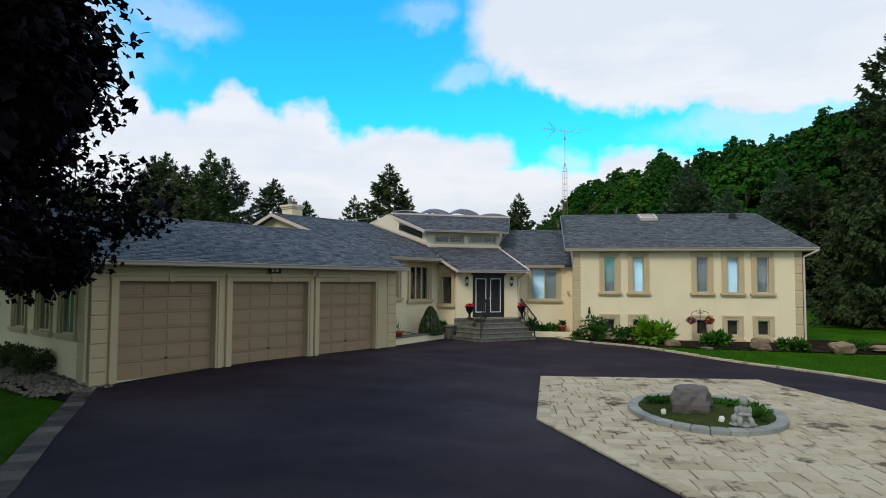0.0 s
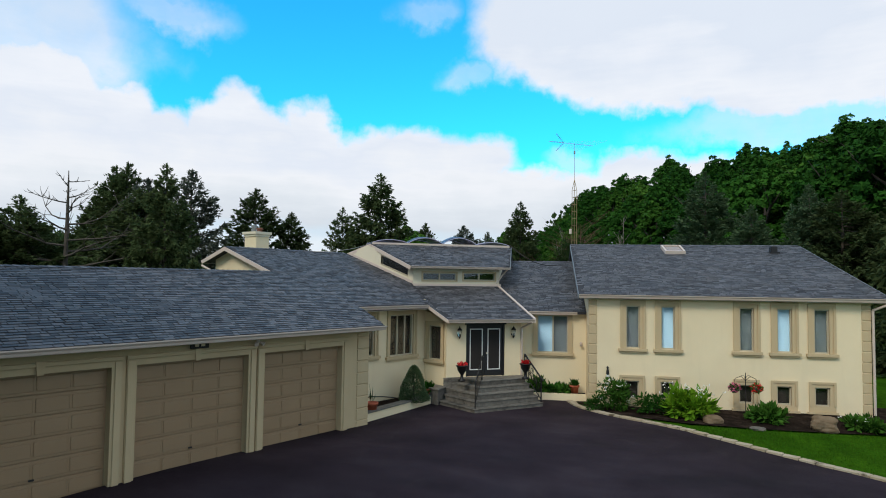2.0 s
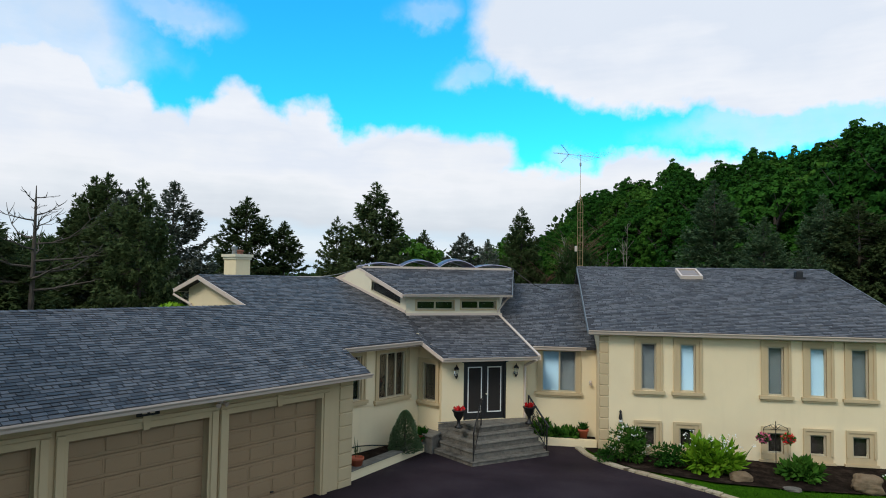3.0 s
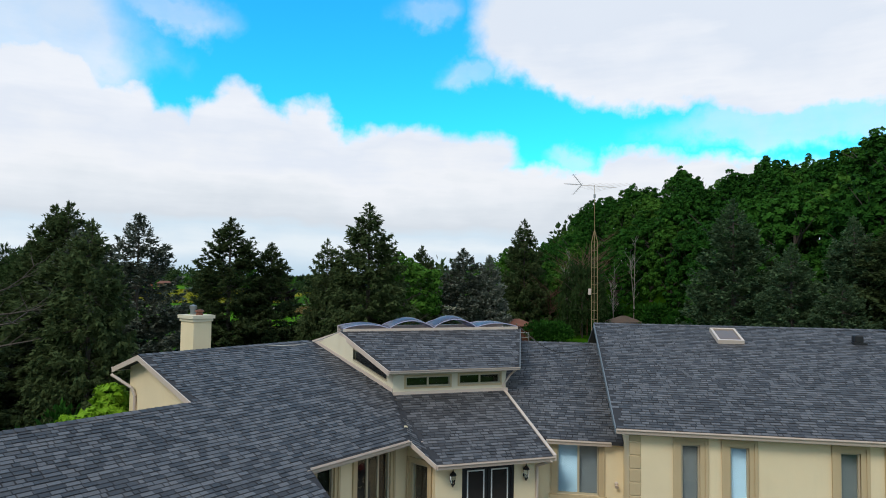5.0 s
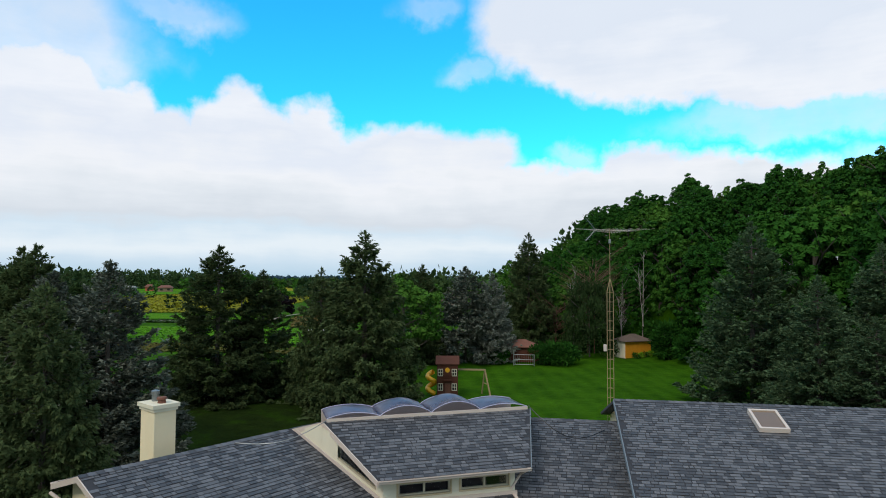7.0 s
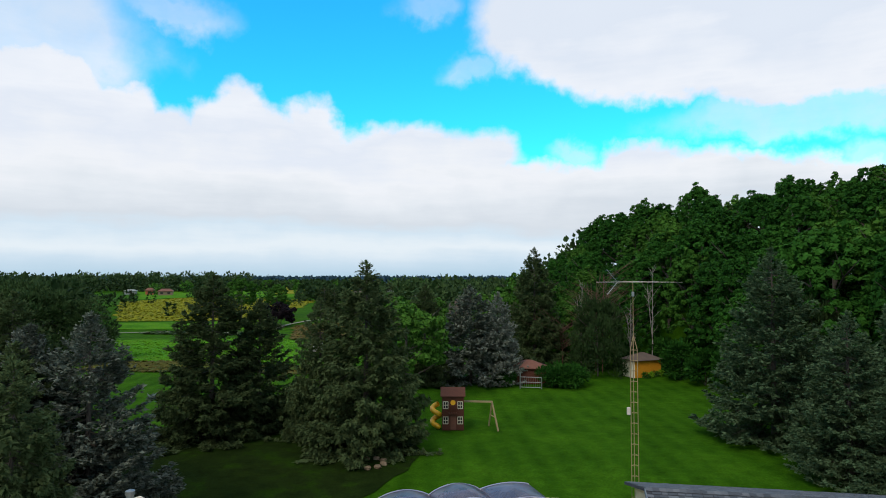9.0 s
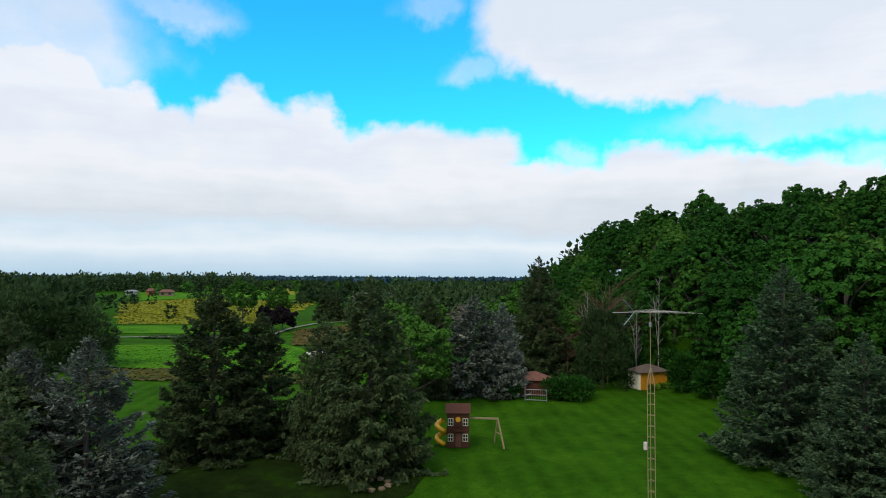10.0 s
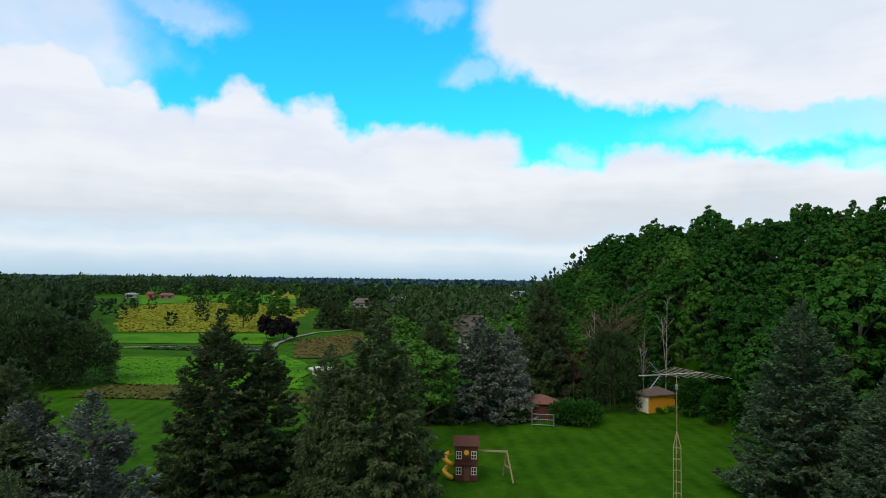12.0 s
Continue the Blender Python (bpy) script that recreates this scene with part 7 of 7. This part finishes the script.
# ---- entry steps ----
sA, sB, sC = Vector((-3.35, 25.45, 0)), Vector((-2.02, 24.27, 0)), Vector((0.29, 26.05, 0))
e1, e2 = (sC - sB).normalized(), (sA - sB).normalized()
n1, n2 = Vector((-e1.y, e1.x, 0)), Vector((e2.y, -e2.x, 0))
steps = thing("entry_steps", "grey flagstone entry steps with a pointed prow", "steps", (-1.5, 26, 0.2))
for k in range(5):
    t, top = 0.27 * k, 0.40 + 0.185 * k
    # the two shifted edges meet at the prow
    b0, c0 = sB + n2 * t, sB + n1 * t
    s_ = ((c0 - b0).cross(e1)).z / (e2.cross(e1)).z
    B_ = b0 + e2 * s_
    A_, C_ = sA + n2 * t + e2 * 0.1, sC + n1 * t
    poly = [A_, B_, C_, Vector((-0.52, 27.50, 0)), Vector((-3.40, 26.08, 0))]
    inner = sum(poly, Vector()) / 5
    st = part("step", slab([p + (inner - p).normalized() * 0.03 + Vector((0, 0, top - 0.055)) for p in poly], 0.5 if k == 0 else 0.137), RISER, steps, "stacked stone riser")
    part("tread", bevelled(slab([p + Vector((0, 0, top)) for p in poly], 0.05), 0.012), FLAGSTONE, st, "thick flagstone tread")
    BUILT["prow", k] = B_
part("cheek_wall", bevelled(slab([Vector(p) for p in ((-3.92, 25.75, 0.76), (-3.45, 25.40, 0.76), (-3.30, 26.0, 0.76), (-3.75, 26.35, 0.76))], 0.72), 0.02), RISER, steps, "stacked stone cheek wall")
part("coping", bevelled(slab([Vector(p) for p in ((-3.97, 25.74, 0.84), (-3.44, 25.34, 0.84), (-3.25, 26.02, 0.84), (-3.74, 26.40, 0.84))], 0.077), 0.02), FLAGSTONE, steps, "flagstone coping")
rail = thing("prow_handrail", "plain black iron handrail up the middle of the steps", "handrail", (-2, 24.4, 0.4))
p0, p1 = sB + Vector((0.02, 0.12, 0.40)), BUILT["prow", 4] + Vector((0.05, 0.25, 1.14))
up = Vector((0, 0, 0.86))
for p in (p0, p1):
    part("post", tubes([p, p + up], 0.019), IRON, rail)
part("rail", tubes([p0 + up, p1 + up, p1 + up + Vector((0.02, 0.15, -0.03))], 0.022), IRON, rail)
part("rail", tubes([p0 + up * 0.15, p1 + up * 0.15], 0.012), IRON, rail)
for i in range(5):
    a = p0.lerp(p1, (i + 1) / 6)
    part("baluster", tubes([a + up * 0.15, a + up], 0.010, 6), IRON, rail)
rail = thing("side_handrail", "black wrought-iron handrail with scrolls beside the steps", "handrail", (0.1, 26.3, 0.4))
p0, p1 = Vector((0.20, 26.10, 0.40)), Vector((-0.42, 26.92, 1.14))
for p in (p0, p1):
    part("post", tubes([p, p + up], 0.026), IRON, rail)
part("rail", tubes([p0 + up + (p0 - p1) * 0.12, p0 + up, p1 + up], 0.032), IRON, rail)
part("rail", tubes([p0 + up * 0.12, p1 + up * 0.12], 0.018), IRON, rail)
for i in range(7):
    a = p0.lerp(p1, (i + 1) / 8)
    if i not in (2, 3, 4):
        part("baluster", tubes([a + up * 0.12, a + up], 0.013, 6), IRON, rail)
for k, rr_ in ((0.35, 0.13), (0.52, 0.17), (0.68, 0.12), (0.5, 0.09)):
    c = p0.lerp(p1, k) + up * (0.5 if rr_ > 0.1 else 0.8)
    d_ = (p1 - p0).normalized()
    pts = [c + d_ * (rr_ * (1 - 0.05 * i) * math.cos(i * 0.5)) + Vector((0, 0, rr_ * (1 - 0.05 * i) * math.sin(i * 0.5))) for i in range(17)]
    part("scroll", tubes(pts, 0.012, 5), IRON, rail)


def urn(x, y, z):
    t = thing("garden_urn", "black pedestal urn with red flowers beside the door", "urn", (x, y, z), group="urns")
    part("bowl", lathe([(0.13, 0), (0.13, 0.05), (0.06, 0.08), (0.045, 0.2), (0.07, 0.24), (0.15, 0.36), (0.17, 0.46), (0.21, 0.50), (0.21, 0.52), (0.16, 0.51)], 18, pose(x, y, z) @ Matrix.Diagonal((1.05, 1.05, 1.08, 1))), IRON, t, smooth=True)
    rng = np.random.default_rng(int(abs(x) * 100))
    p = rng.normal(size=(60, 3)) * [0.07, 0.07, 0.03] + [x, y, z + 0.56]
    k = np.full(60, 0.11)
    v, f = sprays(rng, p, rng.normal(size=p.shape) * 0.5 + [0, 0, 1], k, k * 0.6)
    tagged(part("flowers", array_mesh("flowers", v, f, REDFLOWER), REDFLOWER, t), "spiky red flowers", kind="stuff")


for s3 in (9.02, 11.5):
    p = P(M3, s3, 23.92, 1.14)
    urn(p.x, p.y, 1.14)

# ---- planters against the house ----
pl = thing("planter", "low cream stucco planter wall with dark soil", "planter", (-4.4, 23.8, 0.2))
LW = [(-5.20, 22.15), (-3.72, 25.68)]
d_ = (Vector((*LW[1], 0)) - Vector((*LW[0], 0))).normalized()
o_ = Vector((-d_.y, d_.x, 0))
bm = bmesh.new()
q = [Vector((*LW[0], 0)), Vector((*LW[1], 0)), Vector((*LW[1], 0)) + o_ * 0.22, Vector((*LW[0], 0)) + o_ * 0.22]
slab([v + Vector((0, 0, 0.52)) for v in q], 0.5, bm)
part("planter_wall", bm, CREAM, pl)
bm = bmesh.new()
slab([v + Vector((0, 0, 0.56)) for v in (q[0] - o_ * 0.03, q[1] - o_ * 0.03, q[2] + o_ * 0.1, q[3] + o_ * 0.1)], 0.038, bm)
part("coping", bm, FLAGSTONE, pl, "dark stone coping")
part("soil", slab([v + Vector((0, 0, 0.46)) for v in (q[3], q[2], Vector((-4.4, 26.3, 0)), P(M60, 16.52, 17.05, 0))], 0.3), MULCH, pl)
pl2 = thing("planter", "low cream stucco planter wall beside the steps", "planter", (0.8, 27.3, 0.2))
part("planter_wall", boxes((-0.1, 1.88, 27.35, 27.55, 0.05, 0.50)), CREAM, pl2)
part("soil", boxes((-0.4, 1.88, 27.553, 28.17, 0.05, 0.44)), MULCH, pl2)

hose = [P(M60, 16.6 + 0.28 * i, 17.02 - 0.03 * (i % 2), 0.62 + 0.16 * math.sin(i * 0.28) - 0.02 * i) for i in range(14)]
single("garden_hose", tubes(hose, 0.018, 6), BLACK, "thin black hose along the foot of the wall", "hose")

rng = np.random.default_rng(41)
cone = thing("conical_evergreen", "dense conical dwarf evergreen in the planter", "evergreen", (-4.25, 24.95, 0.44))
n = 5200
zz = rng.random(n) ** 1.4
th = rng.random(n) * 2 * np.pi
rr_ = 0.58 * (1 - zz) ** 0.6 * (0.9 + 0.1 * np.sin(5 * th + zz * 9)) * (0.8 + 0.2 * rng.random(n))
p = np.stack([rr_ * np.cos(th), rr_ * np.sin(th), 0.03 + 1.2 * zz], 1)
k = np.full(n, 0.085)
v, f = sprays(rng, p, np.stack([np.cos(th), np.sin(th), np.full(n, 0.7)], 1) + rng.normal(size=(n, 3)) * 0.35, k, k * 0.45)
part("foliage", array_mesh("foliage", v, f, GREYSPRUCE), GREYSPRUCE, cone, local=True)
part("stem", tubes([(0, 0, 0), (0, 0, 1.0)], 0.03), BARK, cone, local=True)


def flower_pot(x, y, z, s, label, plant):
    t = thing("flower_pot", label, "flower pot", (x, y, z), group="flower pots")
    part("pot", lathe([(0.10 * s, 0), (0.14 * s, 0.22 * s), (0.16 * s, 0.22 * s), (0.16 * s, 0.28 * s), (0.14 * s, 0.28 * s), (0.13 * s, 0.24 * s)], 18, pose(x, y, z)), TERRACOTTA, t, smooth=True)
    rng = np.random.default_rng(int(x * 31) & 255)
    nn = 60 if plant else 8
    p = np.tile([x, y, z + 0.25 * s], (nn, 1)) + rng.normal(size=(nn, 3)) * 0.03
    k = (0.30 if plant else 0.55) * (0.6 + 0.6 * rng.random(nn))
    v, f = sprays(rng, p, rng.normal(size=(nn, 3)) * (0.6 if plant else 0.18) + [0, 0, 1], k, k * (0.3 if plant else 0.04))
    part("plant", array_mesh("plant", v, f, BROADLEAF if plant else WILLOWLEAF), BROADLEAF, t)


flower_pot(-5.15, 22.75, 0.44, 1.25, "terracotta pot with a few thin stems", False)
flower_pot(1.45, 27.75, 0.46, 1.2, "orange terracotta pot with a leafy plant", True)
flower_pot(-3.85, 25.75, 0.56, 0.8, "small terracotta pot on the planter coping", True)
for i, (x, y, r, h) in enumerate(((0.05, 27.85, 0.32, 0.62), (0.55, 27.8, 0.35, 0.34), (1.0, 27.8, 0.32, 0.34))):
    shrub("planter_plant", "broad-leaved green plant spilling over the planter", 140 + i, x, y, r, h, BROADLEAF if i % 2 else LIGHTLEAF, 260, 0.2, "plant", "planter plants", z=0.36)

# ---- flower bed along the wing ----
shrub("flowering_shrub", "dark green bush with small white flowers", 150, 2.75, 26.05, 0.68, 1.0, LIGHTLEAF, 1500, 0.12, "shrub", "", WHITEFLOWER, 20)
shrub("low_shrub", "low spreading green bush in the mulch", 151, 3.9, 25.75, 0.6, 0.6, BROADLEAF, 800, 0.12, "shrub")
shrub("low_shrub", "low spreading green bush in the mulch", 152, 2.1, 25.75, 0.4, 0.5, BROADLEAF, 500, 0.1, "shrub")
shrub("hosta", "large lime-green hosta with pale flower spikes", 153, 5.1, 25.35, 0.78, 0.85, BRIGHTLEAF, 900, 0.26, "hosta", "hostas", WHITEFLOWER, 34, True)
shrub("hosta", "mid-green hosta with arching leaves", 154, 7.55, 25.3, 0.6, 0.4, LIGHTLEAF, 650, 0.22, "hosta", "hostas")
shrub("hosta", "mid-green leafy clump by the house corner", 155, 10.4, 25.2, 0.6, 0.38, LIGHTLEAF, 600, 0.2, "hosta", "hostas", WHITEFLOWER, 4, True)
shrub("low_shrub", "small dark plants in the mulch bed", 156, 13.0, 25.9, 0.6, 0.35, BROADLEAF, 400, 0.12, "shrub")
shrub("low_shrub", "small dark plants in the mulch bed", 157, 15.0, 26.2, 0.6, 0.35, BROADLEAF, 400, 0.12, "shrub")
boulder("boulder", "tan rounded garden boulder in the mulch", 5.75, 24.75, 0.30, (0.29, 0.22, 0.18), 5, TANROCK, "bed boulders")
boulder("boulder", "large tan-brown boulder in the mulch bed", 9.05, 24.75, 0.33, (0.40, 0.30, 0.27), 6, TANROCK, "bed boulders")
boulder("boulder", "flat pale stone lying in the mulch", 6.95, 24.3, 0.20, (0.24, 0.16, 0.06), 7, FLAGSTONE, "bed boulders")
boulder("boulder", "tan rounded boulder beside the lawn", 12.1, 24.9, 0.27, (0.45, 0.32, 0.24), 8, TANROCK, "bed boulders")
boulder("boulder", "flat pale stone in the bed", 13.9, 25.6, 0.22, (0.5, 0.3, 0.12), 9, TANROCK, "bed boulders")
basket = thing("hanging_basket_stand", "black iron stand with two hanging flower baskets", "plant stand", (7.1, 26.0, 0.2))
part("pole", tubes([(7.1, 26.0, 0.15), (7.1, 26.0, 1.72)], 0.014), IRON, basket)
for s_ in (-1, 1):
    part("hook", tubes([(7.1, 26.0, 1.45), (7.1 + s_ * 0.15, 26.0, 1.6), (7.1 + s_ * 0.33, 26.0, 1.52), (7.1 + s_ * 0.36, 26.0, 1.42)], 0.010, 6), IRON, basket)
    part("scroll", tubes([(7.1 + s_ * (0.1 + 0.08 * math.cos(a * 0.6)), 26.0, 1.55 + 0.08 * math.sin(a * 0.6)) for a in range(10)], 0.006, 5), IRON, basket)
    bk = part("basket", lathe([(0.02, 1.05), (0.12, 1.10), (0.16, 1.2), (0.15, 1.205)], 14, pose(7.1 + s_ * 0.36, 26.0, 0)), BARK, basket)
    part("chain", tubes([(7.1 + s_ * 0.36, 26.0, 1.2), (7.1 + s_ * 0.36, 26.0, 1.43)], 0.006, 5), IRON, basket)
    rng = np.random.default_rng(200 + s_)
    for nm, mt, m_ in (("blossom", PINKFLOWER if s_ < 0 else REDFLOWER, 130), ("leaves", BROADLEAF, 120)):
        p = unit(rng.normal(size=(m_, 3))) * [0.2, 0.2, 0.15] * (0.6 + 0.4 * rng.random((m_, 1))) + [7.1 + s_ * 0.36, 26.0, 1.2]
        k = np.full(m_, 0.08)
        v, f = sprays(rng, p, rng.normal(size=p.shape), k, k * 0.8)
        part(nm, array_mesh(nm, v, f, mt), mt, bk)
# small wall things
bellpull = thing("bird_ornament", "small black and white ornament on the wall", "ornament", (2.60, WY - 0.03, 1.45))
part("body", lathe([(0.02, 1.36), (0.06, 1.40), (0.05, 1.5), (0.03, 1.58), (0.045, 1.63), (0.01, 1.68)], 10, pose(2.6, WY - 0.06, 0)), BLACK, bellpull)
part("base", lathe([(0.07, 1.30), (0.06, 1.36)], 10, pose(2.6, WY - 0.06, 0)), WHITEFLOWER, bellpull)
fl = part("floodlight", lathe([(0.05, 0), (0.055, 0.03), (0.02, 0.05)], 12, pose(1.72, 28.19, 2.35, 90)), WHITE, house, "small white floodlight")
part("lamp_head", lathe([(0.025, 0), (0.04, 0.05), (0.06, 0.11), (0.055, 0.115)], 12, pose(1.72, 28.15, 2.33, 115)), WHITE, fl)
# roof cable
pts = []
ca, cb = P(M60, 20.4, 23.0, zg(23.0) + 0.04), CR_L + Vector((0.1, 0, 0.05))
for i in range(13):
    k = i / 12
    pts.append(ca.lerp(cb, k) + Vector((0.25 * math.sin(k * 3.1), -0.5 * math.sin(k * 3.1), -0.15 * math.sin(k * 3.1))))
single("roof_cable", tubes(pts, 0.012, 5), ALU, "thin grey cable lying across the roof shingles", "cable", "roof cables")
ca, cb = CR_R + Vector((-0.05, 0, 0.1)), Vector((1.2, MRY - 0.6, zm(MRY - 0.6) + 0.05))
pts = [ca.lerp(cb, i / 12) + Vector((0, -0.9 * math.sin(i / 12 * 3.1), -0.42 * math.sin(i / 12 * 3.1))) for i in range(13)]
single("roof_cable", tubes(pts, 0.016, 5), IRON, "thin dark cable sagging between the roofs", "cable", "roof cables")
# clipped bushes and cobbles by the garage side
for i, (x, y, r, h) in enumerate(((-13.0, 13.2, 0.55, 0.62), (-14.4, 14.0, 0.55, 0.6), (-15.6, 14.7, 0.55, 0.6))):
    shrub("clipped_bush", "low rounded dark green bush on the pebble bed", 160 + i, x, y, r, h, SPRUCE, 1500, 0.09, "bush", "clipped bushes")
rr = random.Random(12)
vs, fs = [], []
for _ in range(900):
    k, t = rr.random(), rr.random()
    x, y = -10.7 - 5.2 * k + 0.1 + (t - 0.5) * 0.9, 11.75 + 2.75 * k + (t - 0.5) * 1.6
    r = rr.uniform(0.03, 0.08)
    m = pose(x, y, gz(x, y) + 0.03, rr.uniform(0, 40), rr.uniform(0, 40), rr.uniform(0, 360))
    b0 = len(vs)
    vs += [m @ Vector((a * r * 1.3, b * r, c * r * 0.7)) for a, b, c in ((1, 0, 0), (-1, 0, 0), (0, 1, 0), (0, -1, 0), (0, 0, 1), (0, 0, -1))]
    fs += [[b0 + i for i in f] for f in ((0, 2, 4), (2, 1, 4), (1, 3, 4), (3, 0, 4), (2, 0, 5), (1, 2, 5), (3, 1, 5), (0, 3, 5))]
tagged(new("pebbles", array_mesh("pebbles", np.array([tuple(v) for v in vs]), np.array(fs), PEBBLE)), "loose grey river pebbles on the bed", "pebbles", kind="stuff")

# grass blades along the nearer lawn
rr, rng = random.Random(21), np.random.default_rng(21)
bp_ = []
while len(bp_) < 26000:
    x, y = rr.uniform(4.0, 16.5), rr.uniform(13.5, 24.6)
    kx = np.interp(y, [15.0, 17.6, 19.2, 20.7, 21.9, 23.35, 24.9], [11.0, 10.05, 9.1, 7.9, 6.5, 4.7, 2.7])
    if x > kx + 0.16 and y < 24.15 + max(0, (x - 7)) * 0.09:
        bp_.append((x, y, gz(x, y) - 0.03))
bp_ = np.array(bp_)
k = 0.05 + 0.06 * rng.random(len(bp_))
v, f = sprays(rng, bp_, rng.normal(size=bp_.shape) * 0.45 + [0, 0, 1], k, np.full(len(bp_), 0.014))
GRASSBLADE = leaf_mat("grass_blades", (0.020, 0.075, 0.004), (0.032, 0.11, 0.006), (0.050, 0.14, 0.010))
tagged(new("grass", array_mesh("grass", v, f, GRASSBLADE)), "short mown grass along the driveway kerb", "grass", kind="stuff")

# ---- pavers and shingles ----
lay_pavers()


def shingle_roof(r, pts, along_dir, seed, singles=0, planar=False):
    """Courses of uneven tabs over a roof slope; the first ones are pieces of their own."""
    rr = random.Random(seed)
    a = along_dir.normalized()
    nrm = (pts[1] - pts[0]).cross(pts[2] - pts[0]) if planar else Vector()
    for i in range(0 if planar else len(pts)):
        p, q = pts[i], pts[(i + 1) % len(pts)]
        nrm += Vector(((p.y - q.y) * (p.z + q.z), (p.z - q.z) * (p.x + q.x), (p.x - q.x) * (p.y + q.y)))
    nrm.normalize()
    if nrm.z < 0:
        nrm = -nrm
    a = (a - nrm * a.dot(nrm)).normalized()
    b = nrm.cross(a)
    if b.z < 0:
        a, b = -a, -b
    o = min(pts, key=lambda p: p.z)
    flat = [((p - o).dot(a), (p - o).dot(b)) for p in pts]
    h = 0 if planar else sum((p - o).dot(nrm) for p in pts) / len(pts)
    u0, u1 = min(p[0] for p in flat), max(p[0] for p in flat)
    v0, v1 = min(p[1] for p in flat), max(p[1] for p in flat)
    vs, fs, n_single = [], [], 0
    ex = 0.145
    y, row = v0 - 0.01, 0
    while y < v1 - 0.05:
        x = u0 - rr.random() * 0.3
        while x < u1:
            w = rr.choice((0.13, 0.17, 0.21, 0.25, 0.3))
            cx, cy = x + w / 2, y + ex * 0.5
            if inside(cx, cy, flat) and inside(cx - w * 0.42, cy, flat) and inside(cx + w * 0.42, cy, flat):
                lift, g, e = rr.choice((0.008, 0.013, 0.018)), rr.choice((0.004, 0.004, 0.016)), ex * 0.84
                q = [(x + g, y, 0.0), (x + w - g, y, 0.0), (x + w - g, y + e, 0.0), (x + g, y + e, 0.0), (x + g, y, lift), (x + w - g, y, lift), (x + w - g, y + e, 0.005), (x + g, y + e, 0.005)]
                pv = [o + a * px_ + b * py_ + nrm * (pz_ + 0.004 + h) for px_, py_, pz_ in q]
                fq = ((4, 5, 6, 7), (0, 1, 5, 4), (1, 2, 6, 5), (3, 0, 4, 7))
                if n_single < singles and row >= 2:
                    key = ("shingle", w, lift, g)
                    if key not in BUILT:
                        me = bpy.data.meshes.new("shingle")
                        me.from_pydata([(c[0] - x, c[1] - y, c[2]) for c in q], [], fq)
                        me.materials.append(SHINGLE)
                        BUILT[key] = me
                    m = Matrix((a, b, nrm)).transposed().to_4x4()
                    m.translation = o + a * x + b * y + nrm * (0.004 + h)
                    part("shingle", BUILT[key], SHINGLE, r, local=True).matrix_basis = m
                    n_single += 1
                else:
                    k = len(vs)
                    vs += [tuple(p) for p in pv]
                    fs += [[k + i for i in f] for f in fq]
            x += w
        y += ex
        row += 1
    tagged(part("shingle_layer", array_mesh("shingle_layer", np.array(vs), np.array(fs), SHINGLE), SHINGLE, r), kind="stuff")


for i, (r, pts, ad) in enumerate(ROOFS):
    shingle_roof(r, pts, ad, 300 + i, {0: 300, 3: 300, 7: 300}.get(i, 0))
# ridge caps
for p, q in ((P(M60, 4.85, 20.1, zg(20.1)), P(M60, 16.2, 20.1, zg(20.1))), (P(M60, 16.2, 23.14, zg(23.14)), P(M60, 22.4, 23.14, zg(23.14))), (Vector((1.55, 34.55, zw(34.55))), Vector((12.02, 34.55, zw(34.55)))), (Vector((-1.4, MRY, zm(MRY))), Vector((1.8, MRY, zm(MRY))))):
    L = (q - p).length
    d_ = (q - p).normalized()
    s_ = Vector((-d_.y, d_.x, 0))
    vs, fs = [], []
    for i in range(int(L / 0.2)):
        a = p + d_ * i * 0.2
        for c, z in ((0, 0.035), (0.23, 0.02)):
            vs += [tuple(a + d_ * c + s_ * 0.15 + Vector((0, 0, z - 0.048))), tuple(a + d_ * c + Vector((0, 0, z))), tuple(a + d_ * c - s_ * 0.15 + Vector((0, 0, z - 0.048)))]
        k = i * 6
        fs += [[k, k + 1, k + 4, k + 3], [k + 1, k + 2, k + 5, k + 4]]
    tagged(part("ridge_cap", array_mesh("ridge_cap", np.array(vs), np.array(fs), SHINGLE), SHINGLE, house), kind="stuff")
